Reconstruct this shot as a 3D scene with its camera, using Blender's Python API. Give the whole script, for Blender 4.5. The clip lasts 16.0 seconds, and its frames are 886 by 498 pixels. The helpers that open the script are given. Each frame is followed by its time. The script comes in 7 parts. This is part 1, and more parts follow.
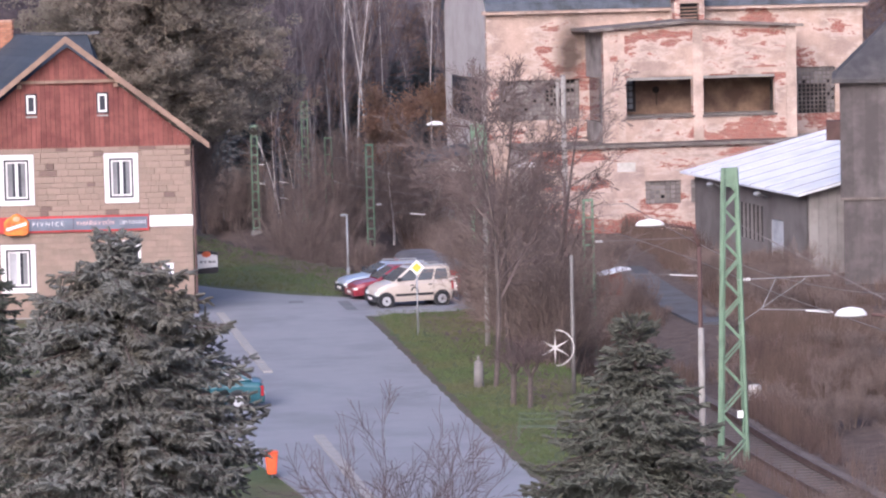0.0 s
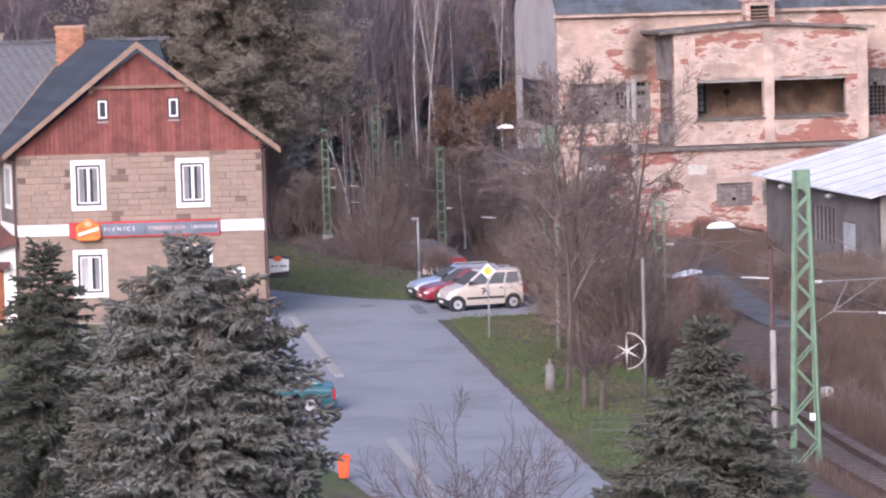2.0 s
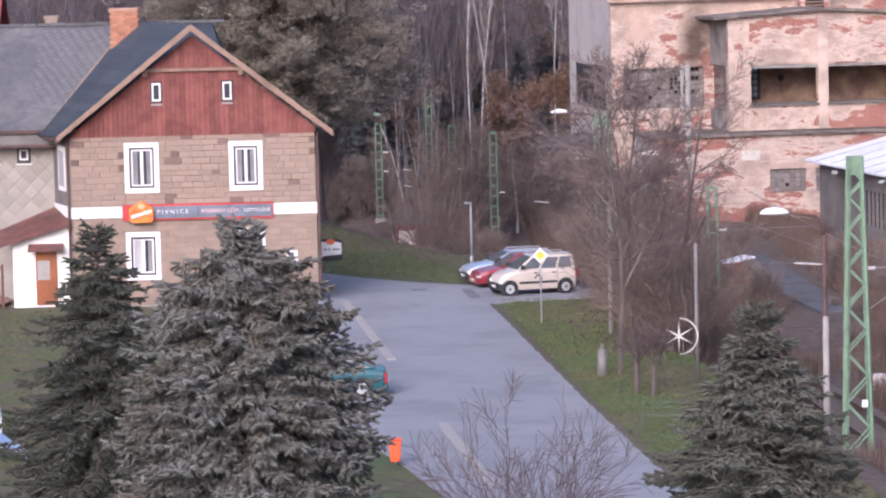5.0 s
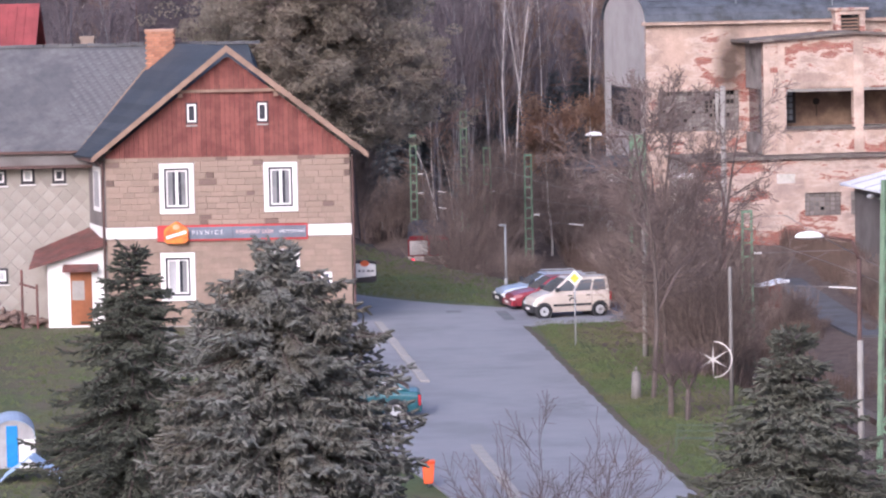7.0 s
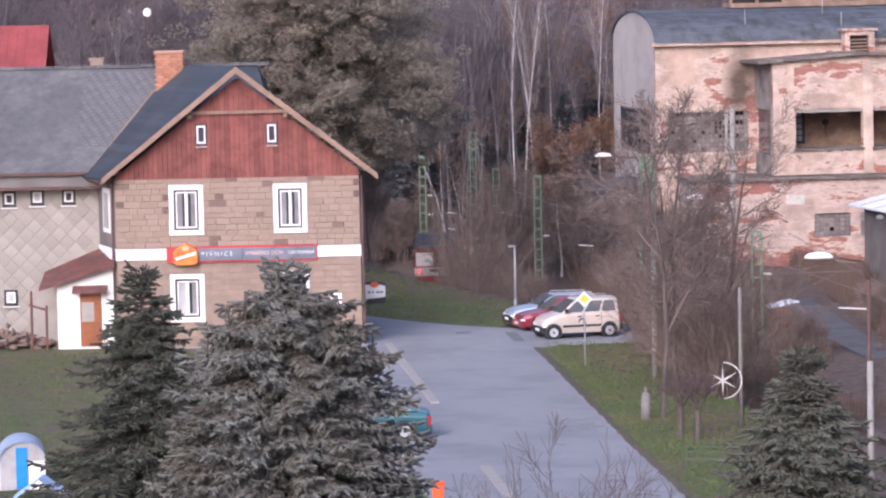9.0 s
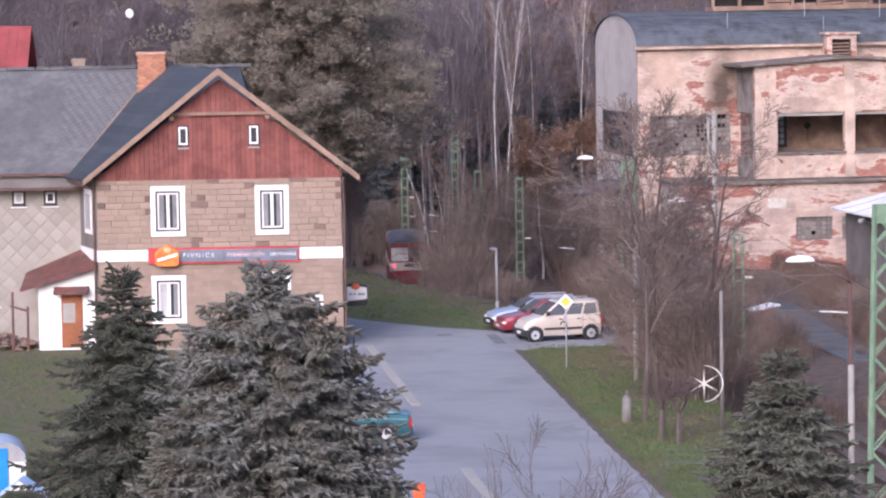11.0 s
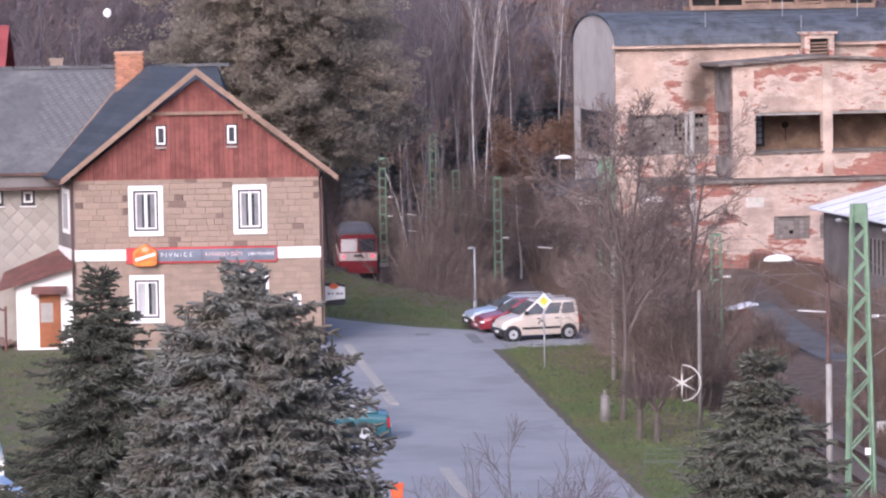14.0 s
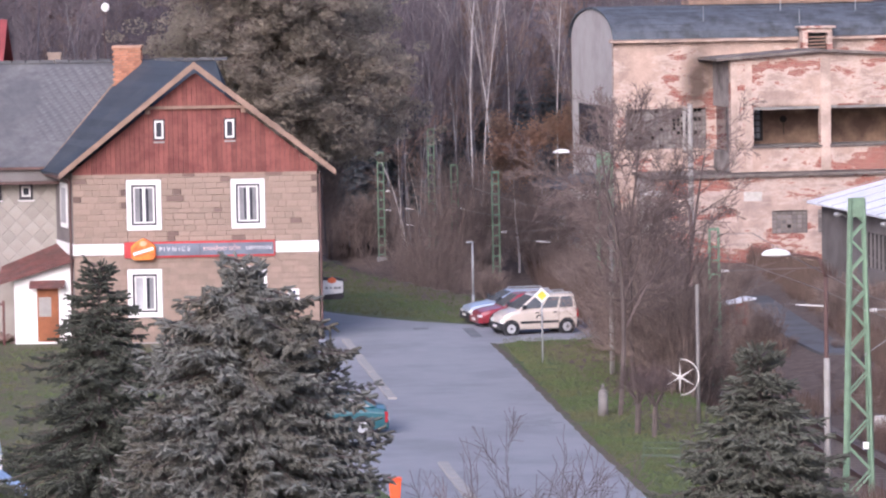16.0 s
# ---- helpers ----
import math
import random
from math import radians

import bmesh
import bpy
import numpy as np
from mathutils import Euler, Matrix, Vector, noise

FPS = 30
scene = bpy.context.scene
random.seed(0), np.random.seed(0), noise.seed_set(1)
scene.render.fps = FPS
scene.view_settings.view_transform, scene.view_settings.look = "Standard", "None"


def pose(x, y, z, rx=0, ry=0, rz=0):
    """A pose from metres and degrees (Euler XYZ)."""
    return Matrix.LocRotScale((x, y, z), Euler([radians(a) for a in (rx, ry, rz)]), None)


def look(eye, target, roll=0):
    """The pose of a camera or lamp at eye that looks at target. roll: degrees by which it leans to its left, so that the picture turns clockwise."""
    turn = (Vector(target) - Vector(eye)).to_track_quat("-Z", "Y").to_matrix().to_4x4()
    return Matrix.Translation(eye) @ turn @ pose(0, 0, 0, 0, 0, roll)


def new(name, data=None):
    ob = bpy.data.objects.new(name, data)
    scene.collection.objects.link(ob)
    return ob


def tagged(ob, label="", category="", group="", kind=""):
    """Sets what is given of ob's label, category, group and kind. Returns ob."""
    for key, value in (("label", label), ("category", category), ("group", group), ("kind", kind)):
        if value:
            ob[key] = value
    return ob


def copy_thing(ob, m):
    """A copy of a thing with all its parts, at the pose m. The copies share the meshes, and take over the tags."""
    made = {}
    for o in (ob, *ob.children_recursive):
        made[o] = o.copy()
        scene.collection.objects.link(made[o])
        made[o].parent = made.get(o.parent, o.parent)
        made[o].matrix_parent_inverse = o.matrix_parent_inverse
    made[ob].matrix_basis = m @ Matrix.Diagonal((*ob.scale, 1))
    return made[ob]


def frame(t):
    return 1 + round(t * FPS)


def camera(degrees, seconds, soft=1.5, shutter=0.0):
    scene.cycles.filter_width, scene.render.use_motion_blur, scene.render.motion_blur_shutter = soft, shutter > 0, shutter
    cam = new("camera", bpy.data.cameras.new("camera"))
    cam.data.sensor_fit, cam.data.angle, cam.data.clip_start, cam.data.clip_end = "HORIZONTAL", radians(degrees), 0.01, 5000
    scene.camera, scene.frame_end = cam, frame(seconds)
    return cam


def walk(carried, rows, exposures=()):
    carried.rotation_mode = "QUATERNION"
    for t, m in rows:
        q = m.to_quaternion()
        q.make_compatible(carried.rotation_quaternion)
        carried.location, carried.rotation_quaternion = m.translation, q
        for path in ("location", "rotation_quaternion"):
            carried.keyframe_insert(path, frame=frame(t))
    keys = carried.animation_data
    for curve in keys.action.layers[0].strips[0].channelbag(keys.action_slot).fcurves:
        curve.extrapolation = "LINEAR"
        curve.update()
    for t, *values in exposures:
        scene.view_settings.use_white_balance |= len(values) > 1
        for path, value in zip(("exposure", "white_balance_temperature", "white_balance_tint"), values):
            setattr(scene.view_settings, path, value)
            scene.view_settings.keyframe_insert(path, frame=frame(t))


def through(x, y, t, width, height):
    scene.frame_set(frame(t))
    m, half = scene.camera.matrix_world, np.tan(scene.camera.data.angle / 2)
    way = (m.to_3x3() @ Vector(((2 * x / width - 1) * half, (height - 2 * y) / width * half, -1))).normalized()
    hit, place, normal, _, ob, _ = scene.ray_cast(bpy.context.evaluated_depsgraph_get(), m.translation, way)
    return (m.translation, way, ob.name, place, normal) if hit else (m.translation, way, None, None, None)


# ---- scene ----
H = 15.0
cam = camera(2 * math.degrees(math.atan(784 / 6000)), 16.0, soft=2.2)
# seconds, yaw, pitch, roll of the camera, which stands in one place and is panned by hand
TURNS = [
    (0.0, -2.6760, -4.8303, -1.2951),
    (0.5, -2.3405, -4.7416, -1.4508),
    (1.0, -2.0226, -4.5990, -1.5411),
    (1.5, -1.7008, -4.6436, -1.5142),
    (2.0, -1.4732, -4.7419, -1.6039),
    (2.5, -1.3724, -4.7784, -1.5379),
    (3.0, -1.3836, -4.8645, -1.5286),
    (3.5, -1.1675, -4.9541, -1.3453),
    (4.0, -0.8868, -5.0055, -1.3601),
    (6.5, -0.1729, -4.7688, -1.1700),
    (7.0, -0.0000, -4.6024, -1.1459),
    (7.5, -0.0703, -4.3967, -1.2141),
    (8.0, 0.1976, -4.1688, -1.3822),
    (8.5, 0.3959, -4.1665, -1.3594),
    (9.0, 0.1533, -4.2420, -1.2162),
    (11.5, -0.3269, -4.1780, -0.8296),
    (12.0, -0.6274, -4.1079, -0.5640),
    (12.5, -0.8764, -4.0082, -0.5600),
    (13.0, -0.7122, -3.9970, -0.7624),
    (13.5, -0.5396, -4.1419, -0.9009),
    (14.0, -0.5291, -4.2252, -0.9956),
    (14.5, -0.5441, -4.3192, -0.9345),
    (15.0, -0.6534, -4.3560, -0.9793),
    (15.5, -0.6194, -4.3893, -1.0730),
    (16.0, -0.5603, -4.3240, -0.9939),
]
walk(cam, [(t, pose(0, 0, H, 0, 0, yaw) @ pose(0, 0, 0, 90 + pitch) @ pose(0, 0, 0, 0, 0, roll)) for t, yaw, pitch, roll in TURNS])

# ---- light: an overcast evening, the last warm light low behind the camera ----
world = bpy.data.worlds.new("sky")
scene.world = world
world.use_nodes = True
wn = world.node_tree
sky = wn.nodes.new("ShaderNodeTexSky")
sky.sky_type, sky.sun_disc = "NISHITA", False
sky.sun_elevation, sky.sun_rotation = radians(27), radians(200)
sky.dust_density, sky.air_density, sky.ozone_density = 8.0, 1.0, 0.6
wn.links.new(sky.outputs[0], wn.nodes["Background"].inputs[0])
wn.nodes["Background"].inputs[1].default_value = 0.15
sun = new("sun", bpy.data.lights.new("sun", "SUN"))
sun.data.energy, sun.data.angle, sun.data.color = 0.8, radians(50), (1.0, 0.86, 0.82)
sun.matrix_basis = look((-60, -165, 90), (0, 0, 0))
scene.view_settings.exposure = 0.82
scene.view_settings.use_white_balance = True
scene.view_settings.white_balance_temperature, scene.view_settings.white_balance_tint = 5100, 20


# ---- building helpers ----
def bx(bm, x0, y0, z0, x1, y1, z1):
    """A box between two corners."""
    v = [bm.verts.new((x, y, z)) for z in (z0, z1) for x, y in ((x0, y0), (x1, y0), (x1, y1), (x0, y1))]
    for f in ((3, 2, 1, 0), (4, 5, 6, 7), (0, 1, 5, 4), (1, 2, 6, 5), (2, 3, 7, 6), (3, 0, 4, 7)):
        bm.faces.new([v[i] for i in f])
    return v


def tube(bm, p, q, r0, r1, n=6, caps=True):
    """A tapered rod from p to q."""
    p, q = Vector(p), Vector(q)
    d = (q - p).normalized()
    a = d.orthogonal().normalized()
    b = d.cross(a)
    rings = []
    for c, r in ((p, r0), (q, r1)):
        rings.append([bm.verts.new(c + (a * math.cos(k * math.tau / n) + b * math.sin(k * math.tau / n)) * r) for k in range(n)])
    for k in range(n):
        bm.faces.new((rings[0][k], rings[0][(k + 1) % n], rings[1][(k + 1) % n], rings[1][k]))
    if caps:
        bm.faces.new(rings[0][::-1])
        bm.faces.new(rings[1])


def bar(bm, p, q, w, h):
    """A straight bar of rectangular section from p to q."""
    p, q = Vector(p), Vector(q)
    d = (q - p).normalized()
    a = d.cross(Vector((0, 0, 1)))
    a = a.normalized() if a.length > 1e-4 else Vector((1, 0, 0))
    b = a.cross(d)
    rings = [[bm.verts.new(c + a * sx * w / 2 + b * sz * h / 2) for sx, sz in ((-1, -1), (1, -1), (1, 1), (-1, 1))] for c in (p, q)]
    for k in range(4):
        bm.faces.new((rings[0][k], rings[0][(k + 1) % 4], rings[1][(k + 1) % 4], rings[1][k]))
    bm.faces.new(rings[0][::-1])
    bm.faces.new(rings[1])


def prism(bm, outline, axis, a, b):
    """An outline of 2D points, swept along an axis from a to b (points are the other two axes in order)."""
    def put(u, v, w):
        return {"x": (w, u, v), "y": (u, w, v), "z": (u, v, w)}[axis]
    lo = [bm.verts.new(put(u, v, a)) for u, v in outline]
    hi = [bm.verts.new(put(u, v, b)) for u, v in outline]
    n = len(outline)
    bm.faces.new(lo)
    bm.faces.new(hi[::-1])
    for k in range(n):
        bm.faces.new((lo[k], hi[k], hi[(k + 1) % n], lo[(k + 1) % n]))


def dome(bm, c, rx, ry, rz, nu=12, nv=6, low=-1.0):
    """A rounded body: an ellipsoid, cut flat at low (-1 is whole)."""
    rings = []
    for j in range(nv + 1):
        s = low + (1 - low) * j / nv
        r = math.sqrt(max(0, 1 - s * s))
        rings.append([bm.verts.new((c[0] + rx * r * math.cos(k * math.tau / nu), c[1] + ry * r * math.sin(k * math.tau / nu), c[2] + rz * s)) for k in range(nu)])
    for j in range(nv):
        for k in range(nu):
            bm.faces.new((rings[j][k], rings[j][(k + 1) % nu], rings[j + 1][(k + 1) % nu], rings[j + 1][k]))
    bm.faces.new(rings[0][::-1])
    bm.faces.new(rings[-1])


def wall_with_holes(bm, x0, x1, z0, z1, y0, y1, holes):
    """A wall along x, in one piece, with rectangular openings right through it."""
    xs = sorted({x0, x1, *[h[0] for h in holes], *[h[1] for h in holes]})
    zs = sorted({z0, z1, *[h[2] for h in holes], *[h[3] for h in holes]})
    made = {}

    def at(i, j, y):
        if (i, j, y) not in made:
            made[i, j, y] = bm.verts.new((xs[i], y, zs[j]))
        return made[i, j, y]

    def full(i, j):
        if not (0 <= i < len(xs) - 1 and 0 <= j < len(zs) - 1):
            return False
        cx, cz = (xs[i] + xs[i + 1]) / 2, (zs[j] + zs[j + 1]) / 2
        return not any(h[0] < cx < h[1] and h[2] < cz < h[3] for h in holes)

    for i in range(len(xs) - 1):
        for j in range(len(zs) - 1):
            if full(i, j):
                bm.faces.new((at(i, j, y0), at(i + 1, j, y0), at(i + 1, j + 1, y0), at(i, j + 1, y0)))
                bm.faces.new((at(i, j, y1), at(i, j + 1, y1), at(i + 1, j + 1, y1), at(i + 1, j, y1)))
                for di, dj, a, b in ((-1, 0, (i, j), (i, j + 1)), (1, 0, (i + 1, j), (i + 1, j + 1)), (0, -1, (i, j), (i + 1, j)), (0, 1, (i, j + 1), (i + 1, j + 1))):
                    if not full(i + di, j + dj):
                        bm.faces.new((at(*a, y0), at(*b, y0), at(*b, y1), at(*a, y1)))


def mesh_of(bm, name, material, smooth=False, bevel=0.0):
    if bevel:
        bmesh.ops.bevel(bm, geom=bm.edges[:], offset=bevel, segments=1, affect="EDGES")
    bmesh.ops.recalc_face_normals(bm, faces=bm.faces)
    me = bpy.data.meshes.new(name)
    bm.to_mesh(me)
    bm.free()
    if smooth:
        me.polygons.foreach_set("use_smooth", [True] * len(me.polygons))
    me.materials.append(material)
    return me


def part(name, bm, material, parent, label="", smooth=False, bevel=0.0):
    """One mesh object under a thing or a part."""
    ob = new(name, mesh_of(bm, name, material, smooth, bevel))
    ob.parent = parent
    if label:
        ob["label"] = label
    return ob


def thing(name, at, label, category, group="", kind="", rz=0.0):
    ob = new(name)
    ob.empty_display_size = 0.3
    ob.matrix_basis = pose(*at, 0, 0, rz)
    return tagged(ob, label, category, group, kind)


def solid(name, bm, material, label, category="", kind="", group="", smooth=False, bevel=0.0):
    """A thing that is one mesh, built in world space round its own base."""
    ob = new(name, mesh_of(bm, name, material, smooth, bevel))
    return tagged(ob, label, category, group, kind)


def nb():
    return bmesh.new()


def raw(name, verts, faces, material):
    me = bpy.data.meshes.new(name)
    me.from_pydata(verts, [], faces)
    me.materials.append(material)
    return me


# ---- materials ----
def mat(name, base, rough=0.8, vary=0.25, scale=3.0, second=None, mix=0.5, patch=0.6, bump=0.15, fine=40.0, metal=0.0, island=0.0, random_ob=0.0, spec=0.3, coat=0.0):
    """A surface with a base colour, stains of a second colour at patch size, and a fine grain with relief."""
    m = bpy.data.materials.new(name)
    m.use_nodes = True
    nt = m.node_tree
    N, L = nt.nodes, nt.links
    b = N["Principled BSDF"]
    b.inputs["Roughness"].default_value = rough
    b.inputs["Metallic"].default_value = metal
    b.inputs["Specular IOR Level"].default_value = spec
    b.inputs["Coat Weight"].default_value = coat
    co = N.new("ShaderNodeTexCoord")
    big = N.new("ShaderNodeTexNoise")
    big.inputs["Scale"].default_value, big.inputs["Detail"].default_value, big.inputs["Roughness"].default_value = patch, 5, 0.62
    L.new(co.outputs["Object"], big.inputs["Vector"])
    ramp = N.new("ShaderNodeMapRange")
    ramp.inputs[1].default_value, ramp.inputs[2].default_value = 0.62 - 0.4 * mix, 0.82 - 0.4 * mix
    L.new(big.outputs[0], ramp.inputs[0])
    two = N.new("ShaderNodeMix")
    two.data_type = "RGBA"
    two.inputs[6].default_value = (*base, 1)
    two.inputs[7].default_value = (*(second or [c * 0.7 for c in base]), 1)
    L.new(ramp.outputs[0], two.inputs[0])
    small = N.new("ShaderNodeTexNoise")
    small.inputs["Scale"].default_value, small.inputs["Detail"].default_value = fine, 4
    L.new(co.outputs["Object"], small.inputs["Vector"])
    mid = N.new("ShaderNodeTexNoise")
    mid.inputs["Scale"].default_value, mid.inputs["Detail"].default_value = scale, 6
    L.new(co.outputs["Object"], mid.inputs["Vector"])
    add = N.new("ShaderNodeMath")
    add.operation = "ADD"
    L.new(small.outputs[0], add.inputs[0])
    L.new(mid.outputs[0], add.inputs[1])
    last = add.outputs[0]
    for on, node, socket in ((island, "ShaderNodeNewGeometry", "Random Per Island"), (random_ob, "ShaderNodeObjectInfo", "Random")):
        if on:
            src = N.new(node)
            k = N.new("ShaderNodeMath")
            k.operation = "MULTIPLY_ADD"
            L.new(src.outputs[socket], k.inputs[0])
            k.inputs[1].default_value = on
            L.new(last, k.inputs[2])
            last = k.outputs[0]
    val = N.new("ShaderNodeMapRange")
    top = 2 + island + random_ob
    val.inputs[1].default_value, val.inputs[2].default_value = 0.25 * top, 0.75 * top
    val.inputs[3].default_value, val.inputs[4].default_value = 1 - vary, 1 + vary
    val.clamp = False
    L.new(last, val.inputs[0])
    hsv = N.new("ShaderNodeVectorMath")
    hsv.operation = "SCALE"
    L.new(two.outputs[2], hsv.inputs[0])
    L.new(val.outputs[0], hsv.inputs["Scale"])
    L.new(hsv.outputs[0], b.inputs["Base Color"])
    if bump:
        bp = N.new("ShaderNodeBump")
        bp.inputs["Strength"].default_value, bp.inputs["Distance"].default_value = bump, 0.05
        L.new(add.outputs[0], bp.inputs["Height"])
        L.new(bp.outputs[0], b.inputs["Normal"])
    return m


def leaf(name, base, second, island=1.0, through=0.5):
    """Leaves: thin, matt, with light coming through them."""
    m = mat(name, base, 0.95, 0.22, 0.6, second, 0.5, 0.3, 0.0, 3.0, island=island, spec=0.1)
    N, L = m.node_tree.nodes, m.node_tree.links
    b = N["Principled BSDF"]
    tr = N.new("ShaderNodeBsdfTranslucent")
    L.new(b.inputs["Base Color"].links[0].from_socket, tr.inputs[0])
    mx = N.new("ShaderNodeMixShader")
    mx.inputs[0].default_value = through
    L.new(b.outputs[0], mx.inputs[1])
    L.new(tr.outputs[0], mx.inputs[2])
    L.new(mx.outputs[0], N["Material Output"].inputs[0])
    return m


def glow(name, colour, strength):
    m = bpy.data.materials.new(name)
    m.use_nodes = True
    b = m.node_tree.nodes["Principled BSDF"]
    b.inputs["Base Color"].default_value = (*colour, 1)
    b.inputs["Emission Color"].default_value = (*colour, 1)
    b.inputs["Emission Strength"].default_value = strength
    return m


def glass(name, tint, rough=0.08):
    """A dark window pane, with a room's gloom behind it."""
    return mat(name, tint, rough, 0.15, 2.0, None, 0.4, 1.0, 0.02, 6.0, spec=0.6)


ASPHALT = mat("asphalt", (0.225, 0.222, 0.24), 0.9, 0.10, 1.2, (0.185, 0.182, 0.197), 0.45, 0.22, 0.12, 30.0)
PATCH = mat("asphalt_patch", (0.15, 0.15, 0.16), 0.85, 0.2, 3.0)
CONCRETE = mat("concrete", (0.29, 0.27, 0.255), 0.9, 0.18, 2.0, (0.22, 0.20, 0.18), 0.4, 0.9, 0.25)
PALE_CONCRETE = mat("pale_concrete", (0.50, 0.47, 0.44), 0.9, 0.2, 2.0, (0.33, 0.30, 0.27), 0.4, 0.8, 0.25)
STONE = mat("sandstone", (0.262, 0.196, 0.155), 0.92, 0.20, 3.0, (0.225, 0.168, 0.135), 0.45, 0.35, 0.5, 18.0, random_ob=0.55)
STONE_LOW = mat("sandstone_courses", (0.262, 0.196, 0.155), 0.92, 0.20, 3.0, (0.225, 0.168, 0.135), 0.45, 0.35, 0.5, 18.0, island=0.55)
STONE_DARK = mat("dark_sandstone", (0.165, 0.115, 0.095), 0.92, 0.3, 3.0, None, 0.5, 0.9, 0.4, 18.0, random_ob=1.0)
MORTAR = mat("mortar", (0.255, 0.195, 0.158), 0.95, 0.2, 4.0)
WHITE_PAINT = mat("white_paint", (0.65, 0.63, 0.62), 0.6, 0.05, 3.0, (0.60, 0.57, 0.54), 0.3, 1.5, 0.05)
FRAME_DARK = mat("dark_frame", (0.035, 0.03, 0.035), 0.5, 0.2)
WINDOW = glass("window_glass", (0.05, 0.05, 0.06))
CURTAIN = mat("net_curtain", (0.40, 0.39, 0.40), 0.9, 0.12, 8.0, bump=0.1)
RED_WOOD = mat("red_stained_wood", (0.18, 0.064, 0.052), 0.8, 0.28, 5.0, (0.13, 0.042, 0.036), 0.45, 1.6, 0.3, 25.0, random_ob=1.0)
BARGE = mat("weathered_board", (0.24, 0.16, 0.12), 0.8, 0.2, 4.0)
SHINGLE = mat("dark_shingle", (0.038, 0.045, 0.058), 0.8, 0.3, 5.0, (0.055, 0.06, 0.07), 0.4, 0.5, 0.3, 30.0, random_ob=0.8)
SLATE = mat("grey_cement_tile", (0.095, 0.093, 0.10), 0.9, 0.25, 2.5, (0.14, 0.134, 0.138), 0.45, 0.5, 0.4, 20.0, random_ob=0.5)
BRICK = mat("chimney_brick", (0.36, 0.16, 0.095), 0.9, 0.3, 6.0, (0.36, 0.23, 0.17), 0.4, 1.5, 0.3, 20.0, random_ob=1.5)
CLAD = mat("cement_cladding", (0.275, 0.25, 0.222), 0.9, 0.17, 2.0, (0.235, 0.205, 0.18), 0.45, 0.6, 0.2, 20.0, random_ob=0.9)
ORANGE_DOOR = mat("orange_door", (0.27, 0.095, 0.036), 0.6, 0.2, 4.0)
RUST_ROOF = mat("rusty_porch_roof", (0.145, 0.062, 0.054), 0.75, 0.3, 3.0, (0.09, 0.05, 0.045), 0.5, 1.0)
GREEN_STEEL = mat("green_steel", (0.16, 0.235, 0.155), 0.6, 0.25, 3.0, (0.12, 0.165, 0.115), 0.4, 0.8)
GALV = mat("galvanised_steel", (0.32, 0.32, 0.33), 0.5, 0.15, 3.0, metal=0.3)
WIRE = mat("wire", (0.16, 0.14, 0.14), 0.6, 0.1)
RUSTY = mat("rusty_pole", (0.105, 0.062, 0.055), 0.8, 0.3, 3.0)
RAIL = mat("rail_steel", (0.11, 0.075, 0.065), 0.6, 0.25, 4.0, metal=0.2)
BALLAST = mat("ballast", (0.155, 0.125, 0.11), 0.95, 0.4, 12.0, (0.105, 0.08, 0.068), 0.45, 0.5, 0.6, 30.0)
SLEEPER = mat("sleeper", (0.10, 0.08, 0.07), 0.9, 0.3)
METAL_ROOF = mat("white_sheet_roof", (0.66, 0.66, 0.69), 0.5, 0.10, 2.0, (0.50, 0.51, 0.54), 0.4, 0.5, 0.1)
SHED = mat("grey_sheet_wall", (0.15, 0.135, 0.132), 0.85, 0.25, 2.0, (0.10, 0.088, 0.084), 0.45, 0.5, 0.25, random_ob=0.5)
SILO = mat("dark_boarding", (0.075, 0.064, 0.062), 0.9, 0.25, 2.0, (0.115, 0.10, 0.095), 0.4, 0.5, 0.25, random_ob=1.2)
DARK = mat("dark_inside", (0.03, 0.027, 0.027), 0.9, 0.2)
BARK = mat("bark", (0.105, 0.082, 0.075), 0.95, 0.3, 6.0)
TWIG = mat("twigs", (0.145, 0.11, 0.10), 0.95, 0.3, 2.0, island=1.0, bump=0)
BIRCH = mat("birch_bark", (0.40, 0.37, 0.36), 0.85, 0.2, 3.0, (0.10, 0.085, 0.08), 0.35, 1.1)
SHRUB = mat("reddish_brush", (0.172, 0.13, 0.112), 0.95, 0.35, 2.0, island=1.2, bump=0)
DRY = mat("dry_weeds", (0.105, 0.073, 0.057), 0.95, 0.4, 1.0, (0.08, 0.054, 0.046), 0.5, 0.2, island=1.2, bump=0)


